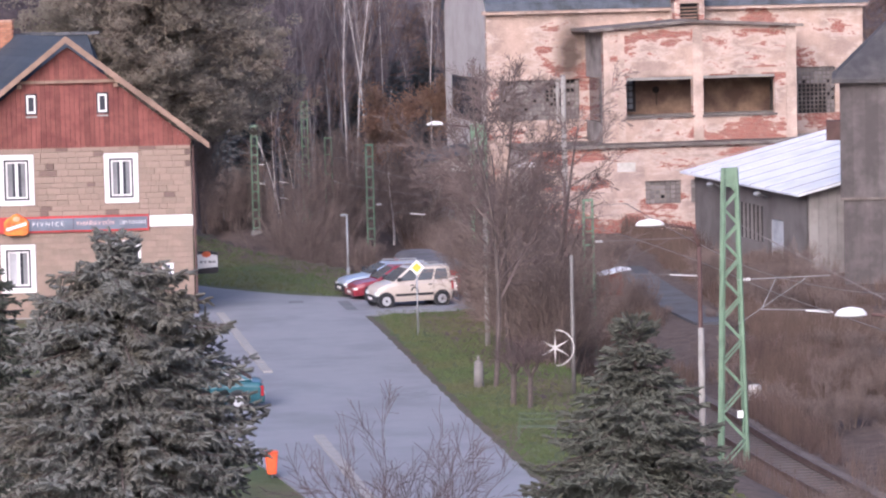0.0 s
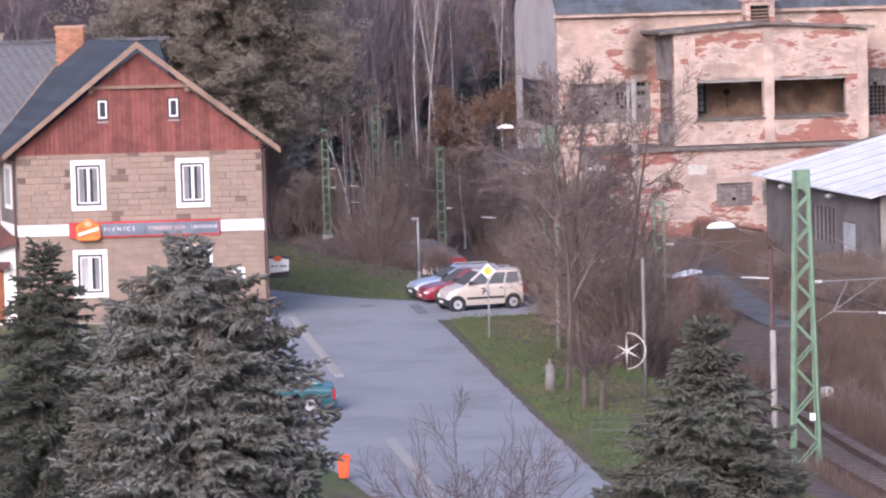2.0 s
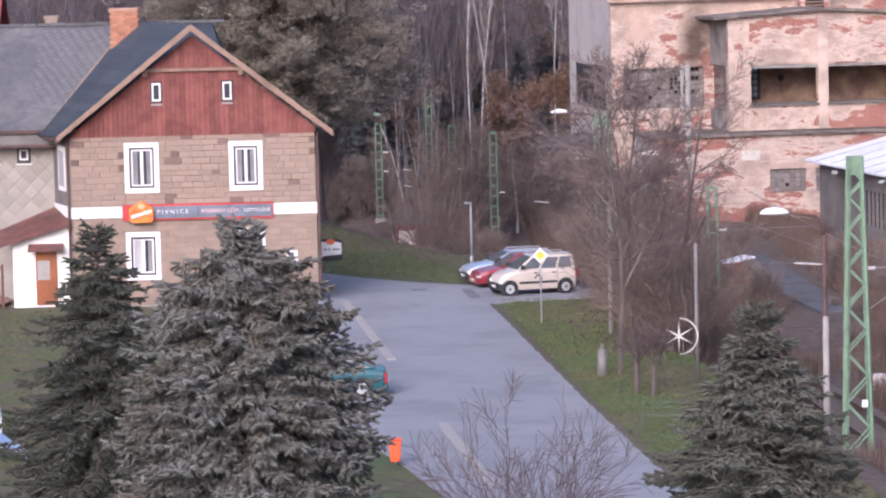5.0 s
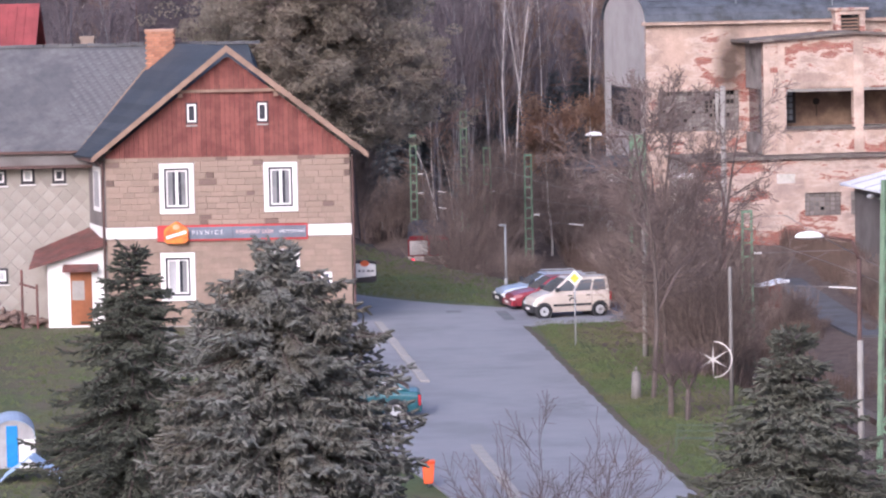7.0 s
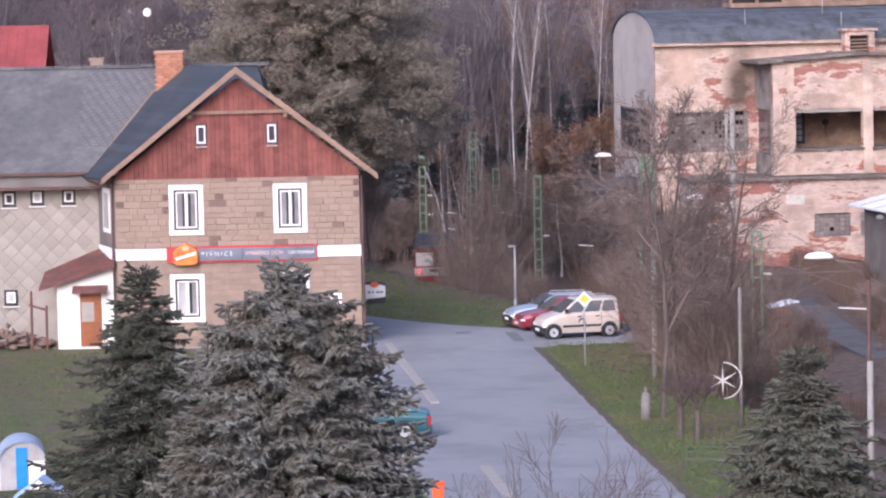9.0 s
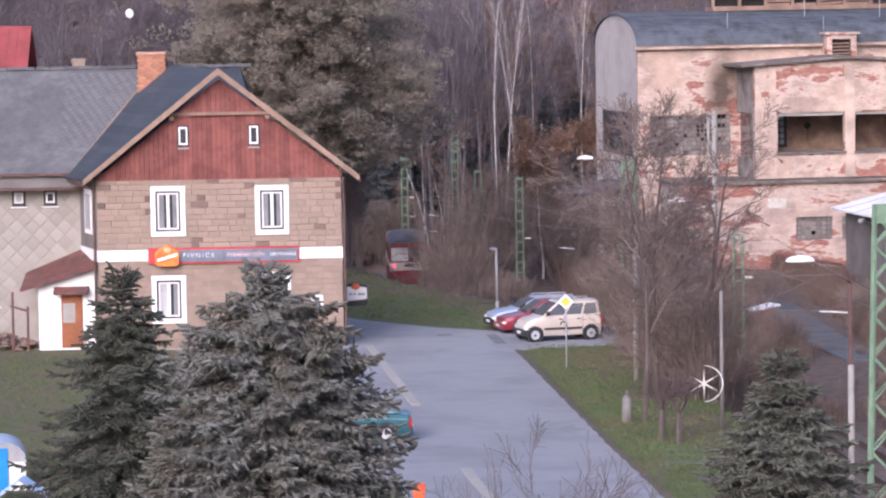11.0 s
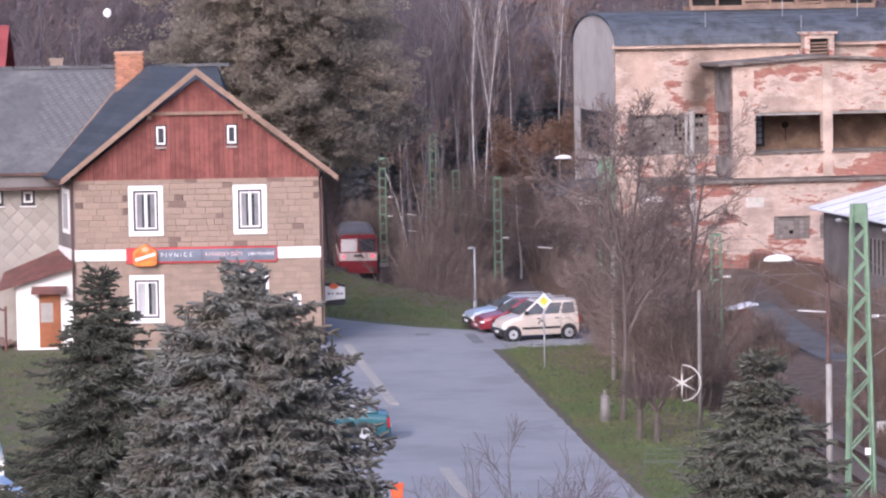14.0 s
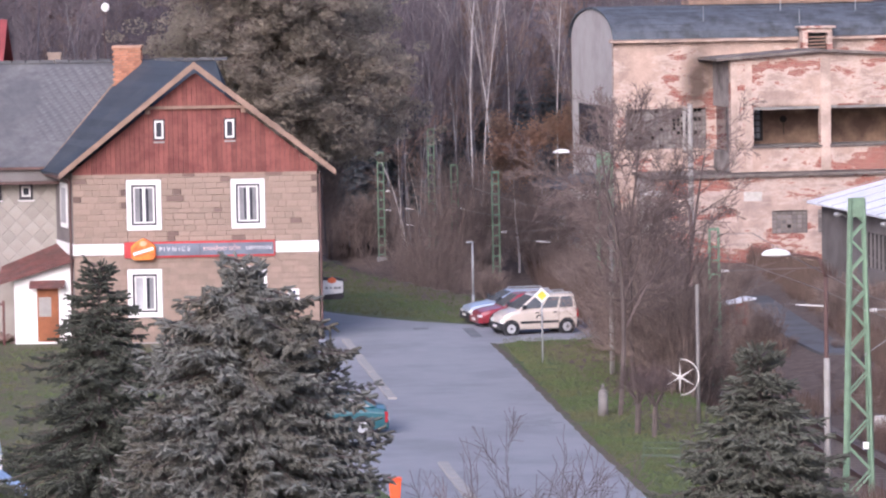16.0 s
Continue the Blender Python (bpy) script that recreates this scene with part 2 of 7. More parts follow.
def plaster(name, base, stain, brick, amount, stretch, soot=None):
    """Old plaster that has fallen off in ragged patches and shows the brickwork beneath."""
    m = mat(name, base, 0.92, 0.26, 1.6, stain, 0.55, 0.35, 0.4, 9.0)
    N, L = m.node_tree.nodes, m.node_tree.links
    b = N["Principled BSDF"]
    old = b.inputs["Base Color"].links[0].from_socket
    co = N.new("ShaderNodeTexCoord")
    mp = N.new("ShaderNodeMapping")
    mp.inputs["Scale"].default_value = stretch
    L.new(co.outputs["Object"], mp.inputs[0])
    n = N.new("ShaderNodeTexNoise")
    n.inputs["Scale"].default_value, n.inputs["Detail"].default_value, n.inputs["Roughness"].default_value = 1.25, 11, 0.72
    L.new(mp.outputs[0], n.inputs["Vector"])
    r = N.new("ShaderNodeMapRange")
    r.inputs[1].default_value, r.inputs[2].default_value = 0.66 - amount, 0.69 - amount
    L.new(n.outputs[0], r.inputs[0])
    turn = N.new("ShaderNodeMapping")
    turn.inputs["Rotation"].default_value = (radians(90), 0, 0)
    L.new(co.outputs["Object"], turn.inputs[0])
    br = N.new("ShaderNodeTexBrick")
    br.inputs["Color1"].default_value = (*brick, 1)
    br.inputs["Color2"].default_value = (*[c * 0.62 for c in brick], 1)
    br.inputs["Mortar"].default_value = (0.34, 0.24, 0.2, 1)
    br.inputs["Scale"].default_value = 1.0
    br.inputs["Brick Width"].default_value, br.inputs["Row Height"].default_value, br.inputs["Mortar Size"].default_value = 0.29, 0.085, 0.012
    L.new(turn.outputs[0], br.inputs["Vector"])
    mx = N.new("ShaderNodeMix")
    mx.data_type = "RGBA"
    L.new(r.outputs[0], mx.inputs[0])
    L.new(old, mx.inputs[6])
    L.new(br.outputs[0], mx.inputs[7])
    rim = N.new("ShaderNodeMapRange")
    rim.inputs[1].default_value, rim.inputs[2].default_value, rim.inputs[4].default_value = 0.605 - amount, 0.655 - amount, 0.6
    L.new(n.outputs[0], rim.inputs[0])
    flake = N.new("ShaderNodeMix")
    flake.data_type = "RGBA"
    flake.inputs[7].default_value = (0.52, 0.42, 0.36, 1)
    L.new(rim.outputs[0], flake.inputs[0])
    L.new(old, flake.inputs[6])
    L.new(flake.outputs[2], mx.inputs[6])
    last = mx.outputs[2]
    if soot:
        # a ragged soot stain round one place of the wall
        sub = N.new("ShaderNodeVectorMath")
        sub.operation = "DISTANCE"
        wob = N.new("ShaderNodeMix")
        wob.data_type = "VECTOR"
        wob.inputs[0].default_value = 0.25
        L.new(co.outputs["Object"], wob.inputs[4])
        sc = N.new("ShaderNodeVectorMath")
        sc.operation = "MULTIPLY_ADD"
        sc.inputs[1].default_value = (9, 0, 9)
        L.new(n.outputs[1], sc.inputs[0])
        L.new(co.outputs["Object"], sc.inputs[2])
        L.new(sc.outputs[0], wob.inputs[5])
        sq = N.new("ShaderNodeVectorMath")
        sq.operation = "MULTIPLY"
        sq.inputs[1].default_value = (1.9, 0.0, 0.8)
        L.new(wob.outputs[1], sq.inputs[0])
        L.new(sq.outputs[0], sub.inputs[0])
        sub.inputs[1].default_value = ((soot[0] + 1.12) * 1.9, 0, (soot[1] + 1.12) * 0.8)
        rr = N.new("ShaderNodeMapRange")
        rr.inputs[1].default_value, rr.inputs[2].default_value, rr.inputs[3].default_value, rr.inputs[4].default_value = soot[2] * 0.3, soot[2] * 1.1, 0.93, 0.0
        L.new(sub.outputs["Value"], rr.inputs[0])
        m2 = N.new("ShaderNodeMix")
        m2.data_type = "RGBA"
        m2.inputs[7].default_value = (0.07, 0.05, 0.04, 1)
        L.new(rr.outputs[0], m2.inputs[0])
        L.new(last, m2.inputs[6])
        last = m2.outputs[2]
    L.new(last, b.inputs["Base Color"])
    return m


# ---- the lie of the land ----
TRACK = [(24.6, 60.0), (20.6, 90.0), (18.1, 110.0), (17.0, 120.0), (15.85, 133.5), (13.4, 150.0), (9.0, 168.2), (5.7, 176.0), (2.9, 184.5), (0.2, 197.0), (-0.95, 207.0), (-2.3, 216.5), (-4.3, 223.0), (-7.8, 229.5), (-15.0, 238.0), (-45.0, 262.0)]
RAIL_Z = -3.0


def smooth(a, b, v):
    v = min(1.0, max(0.0, (v - a) / (b - a)))
    return v * v * (3 - 2 * v)


def rail_drop(y):
    """The line lies a little lower beyond the forecourt."""
    return -0.65 * smooth(148, 168, y)


def track_side(x, y):
    """How far a place lies from the railway: negative on the side of the road."""
    best, side = 1e9, 1
    for (ax, ay), (bx_, by) in zip(TRACK, TRACK[1:]):
        dx, dy = bx_ - ax, by - ay
        k = min(1.0, max(0.0, ((x - ax) * dx + (y - ay) * dy) / (dx * dx + dy * dy)))
        d = math.hypot(x - ax - k * dx, y - ay - k * dy)
        if d < best:
            best, side = d, 1 if dx * (y - ay) - dy * (x - ax) < 0 else -1
    return best * side


def land(x, y):
    """Height of the ground."""
    s = track_side(x, y)
    wide = 5.5 if y > 145 else 8.0
    deep = RAIL_Z + rail_drop(y) * (1 - smooth(2.6, 6.0, s))
    z = deep * smooth(-2.4 - wide * 0.55, -2.4, s) if s < 0 else deep
    if s > 4:
        z += 0.4 * smooth(4, 9, s) + 1.3 * smooth(90, 40, y) * smooth(3, 12, s)
    z += 26 * smooth(265, 620, y) + 60 * smooth(600, 2600, y)
    z += 12 * smooth(42, 2, y)
    return z


def ground():
    xs = np.unique(np.concatenate([np.linspace(-2500, -70, 14), np.linspace(-70, 80, 151), np.linspace(80, 2500, 14)]))
    ys = np.unique(np.concatenate([np.linspace(-300, 40, 14), np.linspace(40, 300, 201), np.linspace(300, 700, 30), np.linspace(700, 4000, 14)]))
    verts, dry = [], []
    for y in ys:
        for x in xs:
            s = track_side(x, y)
            rough = 0.10 * noise.noise((x * 0.35, y * 0.35, 0)) * smooth(-7, -3, s)
            verts.append((x, y, land(x, y) - 0.02 + rough))
            d = smooth(-10.3, -8.0, s) if y < 160 else smooth(-9.5 + 3.5 * smooth(180, 195, y), -7.4 + 3.5 * smooth(180, 195, y), s)
            worn = 0.40 * smooth(-7.5, -9.5, x) * smooth(152, 146, y)
            dry.append(max(d, smooth(186, 196, y), worn))
    n = len(xs)
    faces = [(j * n + i, j * n + i + 1, (j + 1) * n + i + 1, (j + 1) * n + i) for j in range(len(ys) - 1) for i in range(n - 1)]
    m = mat("grass_and_litter", (0.07, 0.087, 0.034), 0.95, 0.36, 1.5, (0.094, 0.09, 0.044), 0.5, 0.18, 0.5, 25.0)
    N, L = m.node_tree.nodes, m.node_tree.links
    b = N["Principled BSDF"]
    old = b.inputs["Base Color"].links[0].from_socket
    at = N.new("ShaderNodeAttribute")
    at.attribute_name = "dry"
    co = N.new("ShaderNodeTexCoord")
    nz = N.new("ShaderNodeTexNoise")
    nz.inputs["Scale"].default_value, nz.inputs["Detail"].default_value = 0.6, 7
    L.new(co.outputs["Object"], nz.inputs["Vector"])
    a = N.new("ShaderNodeMath")
    a.operation = "ADD"
    L.new(at.outputs["Fac"], a.inputs[0])
    L.new(nz.outputs[0], a.inputs[1])
    r = N.new("ShaderNodeMapRange")
    r.inputs[1].default_value, r.inputs[2].default_value = 0.78, 1.12
    L.new(a.outputs[0], r.inputs[0])
    litter = N.new("ShaderNodeValToRGB")
    litter.color_ramp.elements[0].color, litter.color_ramp.elements[1].color = (0.07, 0.05, 0.042, 1), (0.135, 0.098, 0.078, 1)
    litter.color_ramp.elements[0].position, litter.color_ramp.elements[1].position = 0.3, 0.72
    nz2 = N.new("ShaderNodeTexNoise")
    nz2.inputs["Scale"].default_value, nz2.inputs["Detail"].default_value = 2.2, 9
    L.new(co.outputs["Object"], nz2.inputs["Vector"])
    L.new(nz2.outputs[0], litter.inputs[0])
    mx = N.new("ShaderNodeMix")
    mx.data_type = "RGBA"
    L.new(r.outputs[0], mx.inputs[0])
    L.new(old, mx.inputs[6])
    L.new(litter.outputs[0], mx.inputs[7])
    L.new(mx.outputs[2], b.inputs["Base Color"])
    me = raw("ground", verts, faces, m)
    me.attributes.new("dry", "FLOAT", "POINT").data.foreach_set("value", dry)
    me.polygons.foreach_set("use_smooth", [True] * len(me.polygons))
    tagged(new("ground", me), "short green lawn turning to brown leaf litter by the railway", "ground", kind="structure")


ground()


def flat_sheet(name, outline, z0, z1, material, label, category, kind="structure"):
    bm = nb()
    prism(bm, outline, "z", z0, z1)
    return solid(name, bm, material, label, category, kind)


ROAD = [(-4.2, 160.2), (-3.0, 158.3), (-1.74, 156.7), (0.34, 154.3), (2.63, 152.6), (4.5, 153.6), (9.0, 154.4), (10.5, 150.0), (9.8, 146.2), (4.6, 144.9), (3.45, 144.0), (3.75, 140.0), (4.26, 133.15), (5.1, 121.9), (5.81, 112.35),
        (6.46, 104.8), (7.1, 97.1), (8.3, 86.0), (9.8, 74.0), (4.0, 74.0), (2.2, 85.0), (0.6, 94.0), (-0.35, 99.0), (-1.7, 105.0), (-3.5, 107.6), (-7.8, 109.0), (-8.2, 145.6), (-4.0, 146.2)]
flat_sheet("road", ROAD, -0.3, 0.03, ASPHALT, "worn grey-blue asphalt street and forecourt", "road")


def drain_strip():
    """Rows of pale slabs that divide the street from the parking strip."""
    root = thing("kerb", (0, 0, 0.02), "pale concrete slab strip between street and parking bay", "kerb", kind="structure")
    me = None
    for y0, y1 in ((124.7, 146.6), (94.0, 107.6)):
        y = y0
        while y < y1 - 0.3:
            x = -2.87 + (146.6 - y) * 0.0963
            if me is None:
                bm = nb()
                bx(bm, -0.17, 0.0, 0, 0.17, 0.93, 0.07)
                me = mesh_of(bm, "slab", CONCRETE, bevel=0.012)
            ob = new("slab", me)
            ob.parent = root
            ob.matrix_basis = pose(x + random.uniform(-0.02, 0.02), y, random.uniform(-0.012, 0.012), 0, 0, 5.5 + random.uniform(-1, 1))
            y += 0.96


drain_strip()
# a strip of soil along the lawn's edge, darker patches in the asphalt
LAWN_LINE = [(3.42, 143.9), (3.75, 140.0), (4.26, 133.15), (5.1, 121.9), (5.81, 112.35), (6.46, 104.8), (7.1, 97.1), (8.3, 86.0)]


def ragged_edge():
    """Both sides of the soil strip waver: grass creeps in, soil spills on the asphalt."""
    inner, outer = [], []
    for (ax, ay), (cx, cy) in zip(LAWN_LINE, LAWN_LINE[1:]):
        n = max(2, int((ay - cy) / 0.55))
        for k in range(n):
            x, y = ax + (cx - ax) * k / n, ay + (cy - ay) * k / n
            inner.append((x - 0.06 - 0.10 * noise.noise((0, y * 1.1, 1.0)) - 0.06 * noise.noise((3, y * 4, 1.0)), y))
            outer.append((x + 0.20 + 0.16 * noise.noise((7, y * 0.7, 2.0)) + 0.07 * noise.noise((9, y * 3, 1.0)), y))
    flat_sheet("lawn_edge", inner + outer[::-1], -0.05, 0.05, mat("damp_soil", (0.095, 0.072, 0.055), 0.95, 0.4, 4.0, (0.075, 0.075, 0.045), 0.5, 1.2), "dark damp soil edge between street and lawn", "soil edge")


ragged_edge()
flat_sheet("asphalt_patch", [(3.2, 117.9), (3.6, 117.3), (3.5, 116.7), (3.9, 116.9), (4.1, 115.9), (4.4, 116.3), (4.9, 115.7), (4.75, 116.6), (5.2, 117.0), (4.8, 117.4), (4.9, 118.3), (4.4, 117.8), (4.0, 118.9), (3.9, 117.9), (3.5, 118.4)], 0.0, 0.036, mat("damp_asphalt", (0.175, 0.172, 0.187), 0.85, 0.12, 3.0, (0.205, 0.202, 0.218), 0.5, 1.5), "dark damp patch in the asphalt", "patch")
flat_sheet("drain_cover", [(0.1, 150.6), (0.75, 150.6), (0.75, 151.3), (0.1, 151.3)], 0.0, 0.036, PATCH, "dark iron drain cover in the street", "drain cover")
flat_sheet("tyre_mat", [(2.6, 146.8), (3.1, 146.7), (2.75, 150.9), (2.25, 150.9)], 0.0, 0.036, PATCH, "dark strip on the asphalt before the parked cars", "patch")


# ---- railway ----
def along(step, shift=0.0, start=0.0, end=1e9):
    """Places along the track, with the way it runs."""
    out, done = [], 0.0
    pts = TRACK
    fine = []
    for i in range(len(pts) - 1):
        p0, p1, p2, p3 = pts[max(0, i - 1)], pts[i], pts[i + 1], pts[min(len(pts) - 1, i + 2)]
        for k in range(12):
            u = k / 12
            fine.append(tuple(0.5 * (2 * p1[c] + (p2[c] - p0[c]) * u + (2 * p0[c] - 5 * p1[c] + 4 * p2[c] - p3[c]) * u * u + (3 * p1[c] - p0[c] - 3 * p2[c] + p3[c]) * u ** 3) for c in (0, 1)))
    nxt = 0.0
    for (ax, ay), (bx_, by) in zip(fine, fine[1:]):
        l = math.hypot(bx_ - ax, by - ay)
        while nxt <= done + l:
            k = (nxt - done) / l
            tx, ty = (bx_ - ax) / l, (by - ay) / l
            if start <= nxt <= end:
                out.append((ax + (bx_ - ax) * k + ty * shift, ay + (by - ay) * k - tx * shift, math.atan2(ty, tx)))
            nxt += step
        done += l
    return out


def railway():
    root = thing("railway_track", (0, 0, RAIL_Z), "single railway track with dark rails on grey ballast", "railway", kind="structure")
    for side in (-0.75, 0.75):
        pts = along(2.0, side)
        bm = nb()
        for p, q in zip(pts, pts[1:]):
            a, b = rail_drop(p[1]), rail_drop(q[1])
            bar(bm, (p[0], p[1], a + 0.30), (q[0], q[1], b + 0.30), 0.07, 0.16)
            bar(bm, (p[0], p[1], a + 0.20), (q[0], q[1], b + 0.20), 0.14, 0.05)
        part("rail", bm, RAIL, root, "dark rusty rail")
    bm = nb()
    cross = [(-2.2, -0.15), (-1.5, 0.14), (1.5, 0.14), (2.2, -0.15)]
    pts = along(2.0)
    rings = [[bm.verts.new((x + math.sin(a) * u, y - math.cos(a) * u, v + rail_drop(y))) for u, v in cross] for x, y, a in pts]
    for p, q in zip(rings, rings[1:]):
        for k in range(3):
            bm.faces.new((p[k], p[k + 1], q[k + 1], q[k]))
    part("ballast", bm, BALLAST, root, "grey stone ballast bed")
    bm = nb()
    bx(bm, -0.12, -1.2, 0.0, 0.12, 1.2, 0.17)
    me = mesh_of(bm, "sleeper", SLEEPER, bevel=0.01)
    for x, y, a in along(0.62, 0, 40, 150):
        ob = new("sleeper", me)
        ob.parent = root
        ob.matrix_basis = pose(x, y, rail_drop(y), 0, 0, math.degrees(a))


railway()


# ---- the stone inn with its boarded gable ----
HX0, HX1, HY = -14.6, -3.97, 147.1   # wing: side walls, front wall
HC, WALL_Z, TIP = -9.18, 7.45, 12.05
ANX_Y, RIDGE_Y, RIDGE_Z, ANX_EAVE = 150.6, 155.6, 12.1, 7.75
inn = thing("inn", (HC, HY, 0), "two-storey sandstone inn with red boarded gable and dark roof", "house")


def at_inn(ob):
    """Parts are written in world numbers; shift them under the house."""
    ob.matrix_basis = pose(-HC, -HY, 0)
    return ob


def skew(bm, k=0.31):
    """The wing is not square: its flanks run back aslant behind the front wall."""
    for v in bm.verts:
        v.co.x -= k * max(0.0, v.co.y - HY)
    return bm


OPEN = [(-12.27, -10.76, 4.93, 7.12), (-7.73, -6.26, 4.94, 7.09), (-12.3, -10.8, 1.13, 3.23), (-7.72, -6.24, 1.2, 3.3)]
BAND = (3.87, 4.36)


FLANK = mat("grey_flank_render", (0.155, 0.135, 0.13), 0.9, 0.18, 2.0, (0.115, 0.10, 0.10), 0.45, 0.5, 0.3)


def inn_walls():
    bm = nb()
    t = 0.5
    wall_with_holes(bm, HX0, HX1, -0.3, WALL_Z, HY, HY + t, [(o[0] + 0.16, o[1] - 0.16, o[2] + 0.16, o[3] - 0.16) for o in OPEN])
    wall = at_inn(part("wall", bm, MORTAR, inn, "coursed sandstone wall"))
    for a, b, e in ((HX0, HX0 + t, 160.2), (HX1 - t, HX1, HY + 6.0)):
        bm = nb()
        bx(bm, a, HY + t, -0.3, b, e, WALL_Z)
        for v in bm.verts:
            v.co.x -= 0.31 * (v.co.y - HY)
        at_inn(part("side_wall", bm, FLANK, inn, "grey rendered flank wall"))
    # ashlar stones, proud of their joints
    rnd = random.Random(4)
    made = {}
    low = nb()
    z = 0.05
    while z < WALL_Z - 0.15:
        h = rnd.choice((0.22, 0.25, 0.28))
        if z + h > WALL_Z:
            h = WALL_Z - z
        if z < BAND[1] + 0.02 and z + h > BAND[0] - 0.02:
            if z < BAND[0] - 0.12:
                h = BAND[0] - 0.02 - z
            else:
                z = BAND[1] + 0.02
                continue
        x = HX0 + 0.02 - rnd.random() * 0.01
        while x < HX1 - 0.05:
            w = rnd.choice((0.35, 0.5, 0.6, 0.75))
            e = min(x + w, HX1 - 0.01)
            if HX1 - e < 0.25:
                e = HX1 - 0.01
            a, b = x, e
            for o in OPEN:
                if z + h > o[2] and z < o[3]:
                    if a < o[0] < b:
                        b = o[0]
                    elif a < o[1] < b:
                        a = o[1]
                    elif a >= o[0] and b <= o[1]:
                        b = a
            if b - a > 0.12:
                key = (round((b - a) / 0.05), round(h / 0.03), rnd.random() < 0.06)
                if key not in made:
                    bm = nb()
                    kw, kh = key[0] * 0.05 - 0.012, key[1] * 0.03 - 0.013
                    bx(bm, -kw / 2, -0.03, 0, kw / 2, 0.03, kh)
                    for v in bm.verts:
                        v.co += Vector((rnd.uniform(-0.016, 0.016), 0, rnd.uniform(-0.014, 0.014)))
                    made[key] = mesh_of(bm, "stone", STONE_DARK if key[2] else STONE, bevel=0.012)
                if z > BAND[0]:
                    ob = new("stone", made[key])
                    ob.parent = wall
                    ob.matrix_basis = pose((a + b) / 2, HY - rnd.uniform(0.0, 0.018), z + 0.01)
                else:
                    y = HY - 0.03 - rnd.uniform(0.0, 0.018)
                    bx(low, a + 0.01, y, z + 0.01, b - 0.01, y + 0.06, z + h - 0.012)
            x = e
        z += h
    tagged(part("stonework", low, STONE_LOW, wall), kind="stuff")
    # side wall stones would not be seen; a plain plinth closes the base
    bm = nb()
    bx(bm, HX0 - 0.05, HY - 0.07, -0.3, HX1 + 0.05, HY - 0.035, 0.04)
    at_inn(part("plinth", bm, CONCRETE, inn))
    for x0, x1 in ((HX0 - 0.02, -12.42), (-5.87, HX1 + 0.02)):
        bm = nb()
        bx(bm, x0, HY - 0.05, BAND[0], x1, HY + 0.04, BAND[1])
        at_inn(part("band", bm, WHITE_PAINT, inn, "white painted storey band", bevel=0.01))


inn_walls()


def inn_window(o, lower):
    x0, x1, z0, z1 = o
    m = 0.22
    win = thing("window", (0, 0, 0), "", "")
    win.parent = inn
    at_inn(win)
    bm = nb()
    y = HY - 0.06
    bx(bm, x0, y, z0, x0 + m, HY + 0.2, z1)
    bx(bm, x1 - m, y, z0, x1, HY + 0.2, z1)
    bx(bm, x0 + m, y, z1 - m, x1 - m, HY + 0.2, z1)
    bx(bm, x0 + m, y, z0, x1 - m, HY + 0.2, z0 + m)
    part("surround", bm, WHITE_PAINT, win, "white painted stone surround", bevel=0.008)
    a, b, c, d = x0 + m, x1 - m, z0 + m, z1 - m
    bm = nb()
    t = 0.075
    for q in ((a, c, a + t, d), (b - t, c, b, d), (a + t, c, b - t, c + t), (a + t, d - t, b - t, d)):
        bx(bm, q[0], HY - 0.03, q[1], q[2], HY + 0.12, q[3])
    part("outer_frame", bm, FRAME_DARK, win, "dark outer frame line")
    bm = nb()
    a, b, c, d = a + t, b - t, c + t, d - t
    w = 0.07
    mid = (a + b) / 2
    for q in ((a, c, a + w, d), (b - w, c, b, d), (a + w, c, b - w, c + w), (a + w, d - w, b - w, d), (mid - 0.065, c + w, mid + 0.065, d - w)):
        bx(bm, q[0], HY + 0.0, q[1], q[2], HY + 0.1, q[3])
    part("window_frame", bm, WHITE_PAINT, win, "white plastic window frame", bevel=0.006)
    for k, (p, q) in enumerate(((a + w, mid - 0.065), (mid + 0.065, b - w))):
        bm = nb()
        bx(bm, p, HY + 0.05, c + w, q, HY + 0.06, d - w)
        part("pane", bm, CURTAIN if (lower and k == 0) else WINDOW, win)
        if not (lower and k == 0):
            bm = nb()
            n = 8
            lo, hi = (p, p + (q - p) * 0.66) if k == 0 else (q - (q - p) * 0.6, q)
            prism(bm, [(lo + (hi - lo) * i / n, HY + 0.03 + 0.008 * (i % 2)) for i in range(n + 1)] + [(hi, HY + 0.046), (lo, HY + 0.046)], "z", c + w, d - w)
            part("curtain", bm, mat("grey_net", (0.21, 0.205, 0.21), 0.9, 0.1) if "grey_net" not in bpy.data.materials else bpy.data.materials["grey_net"], win, "grey net curtain")


for i, o in enumerate(OPEN):
    inn_window(o, i > 1)


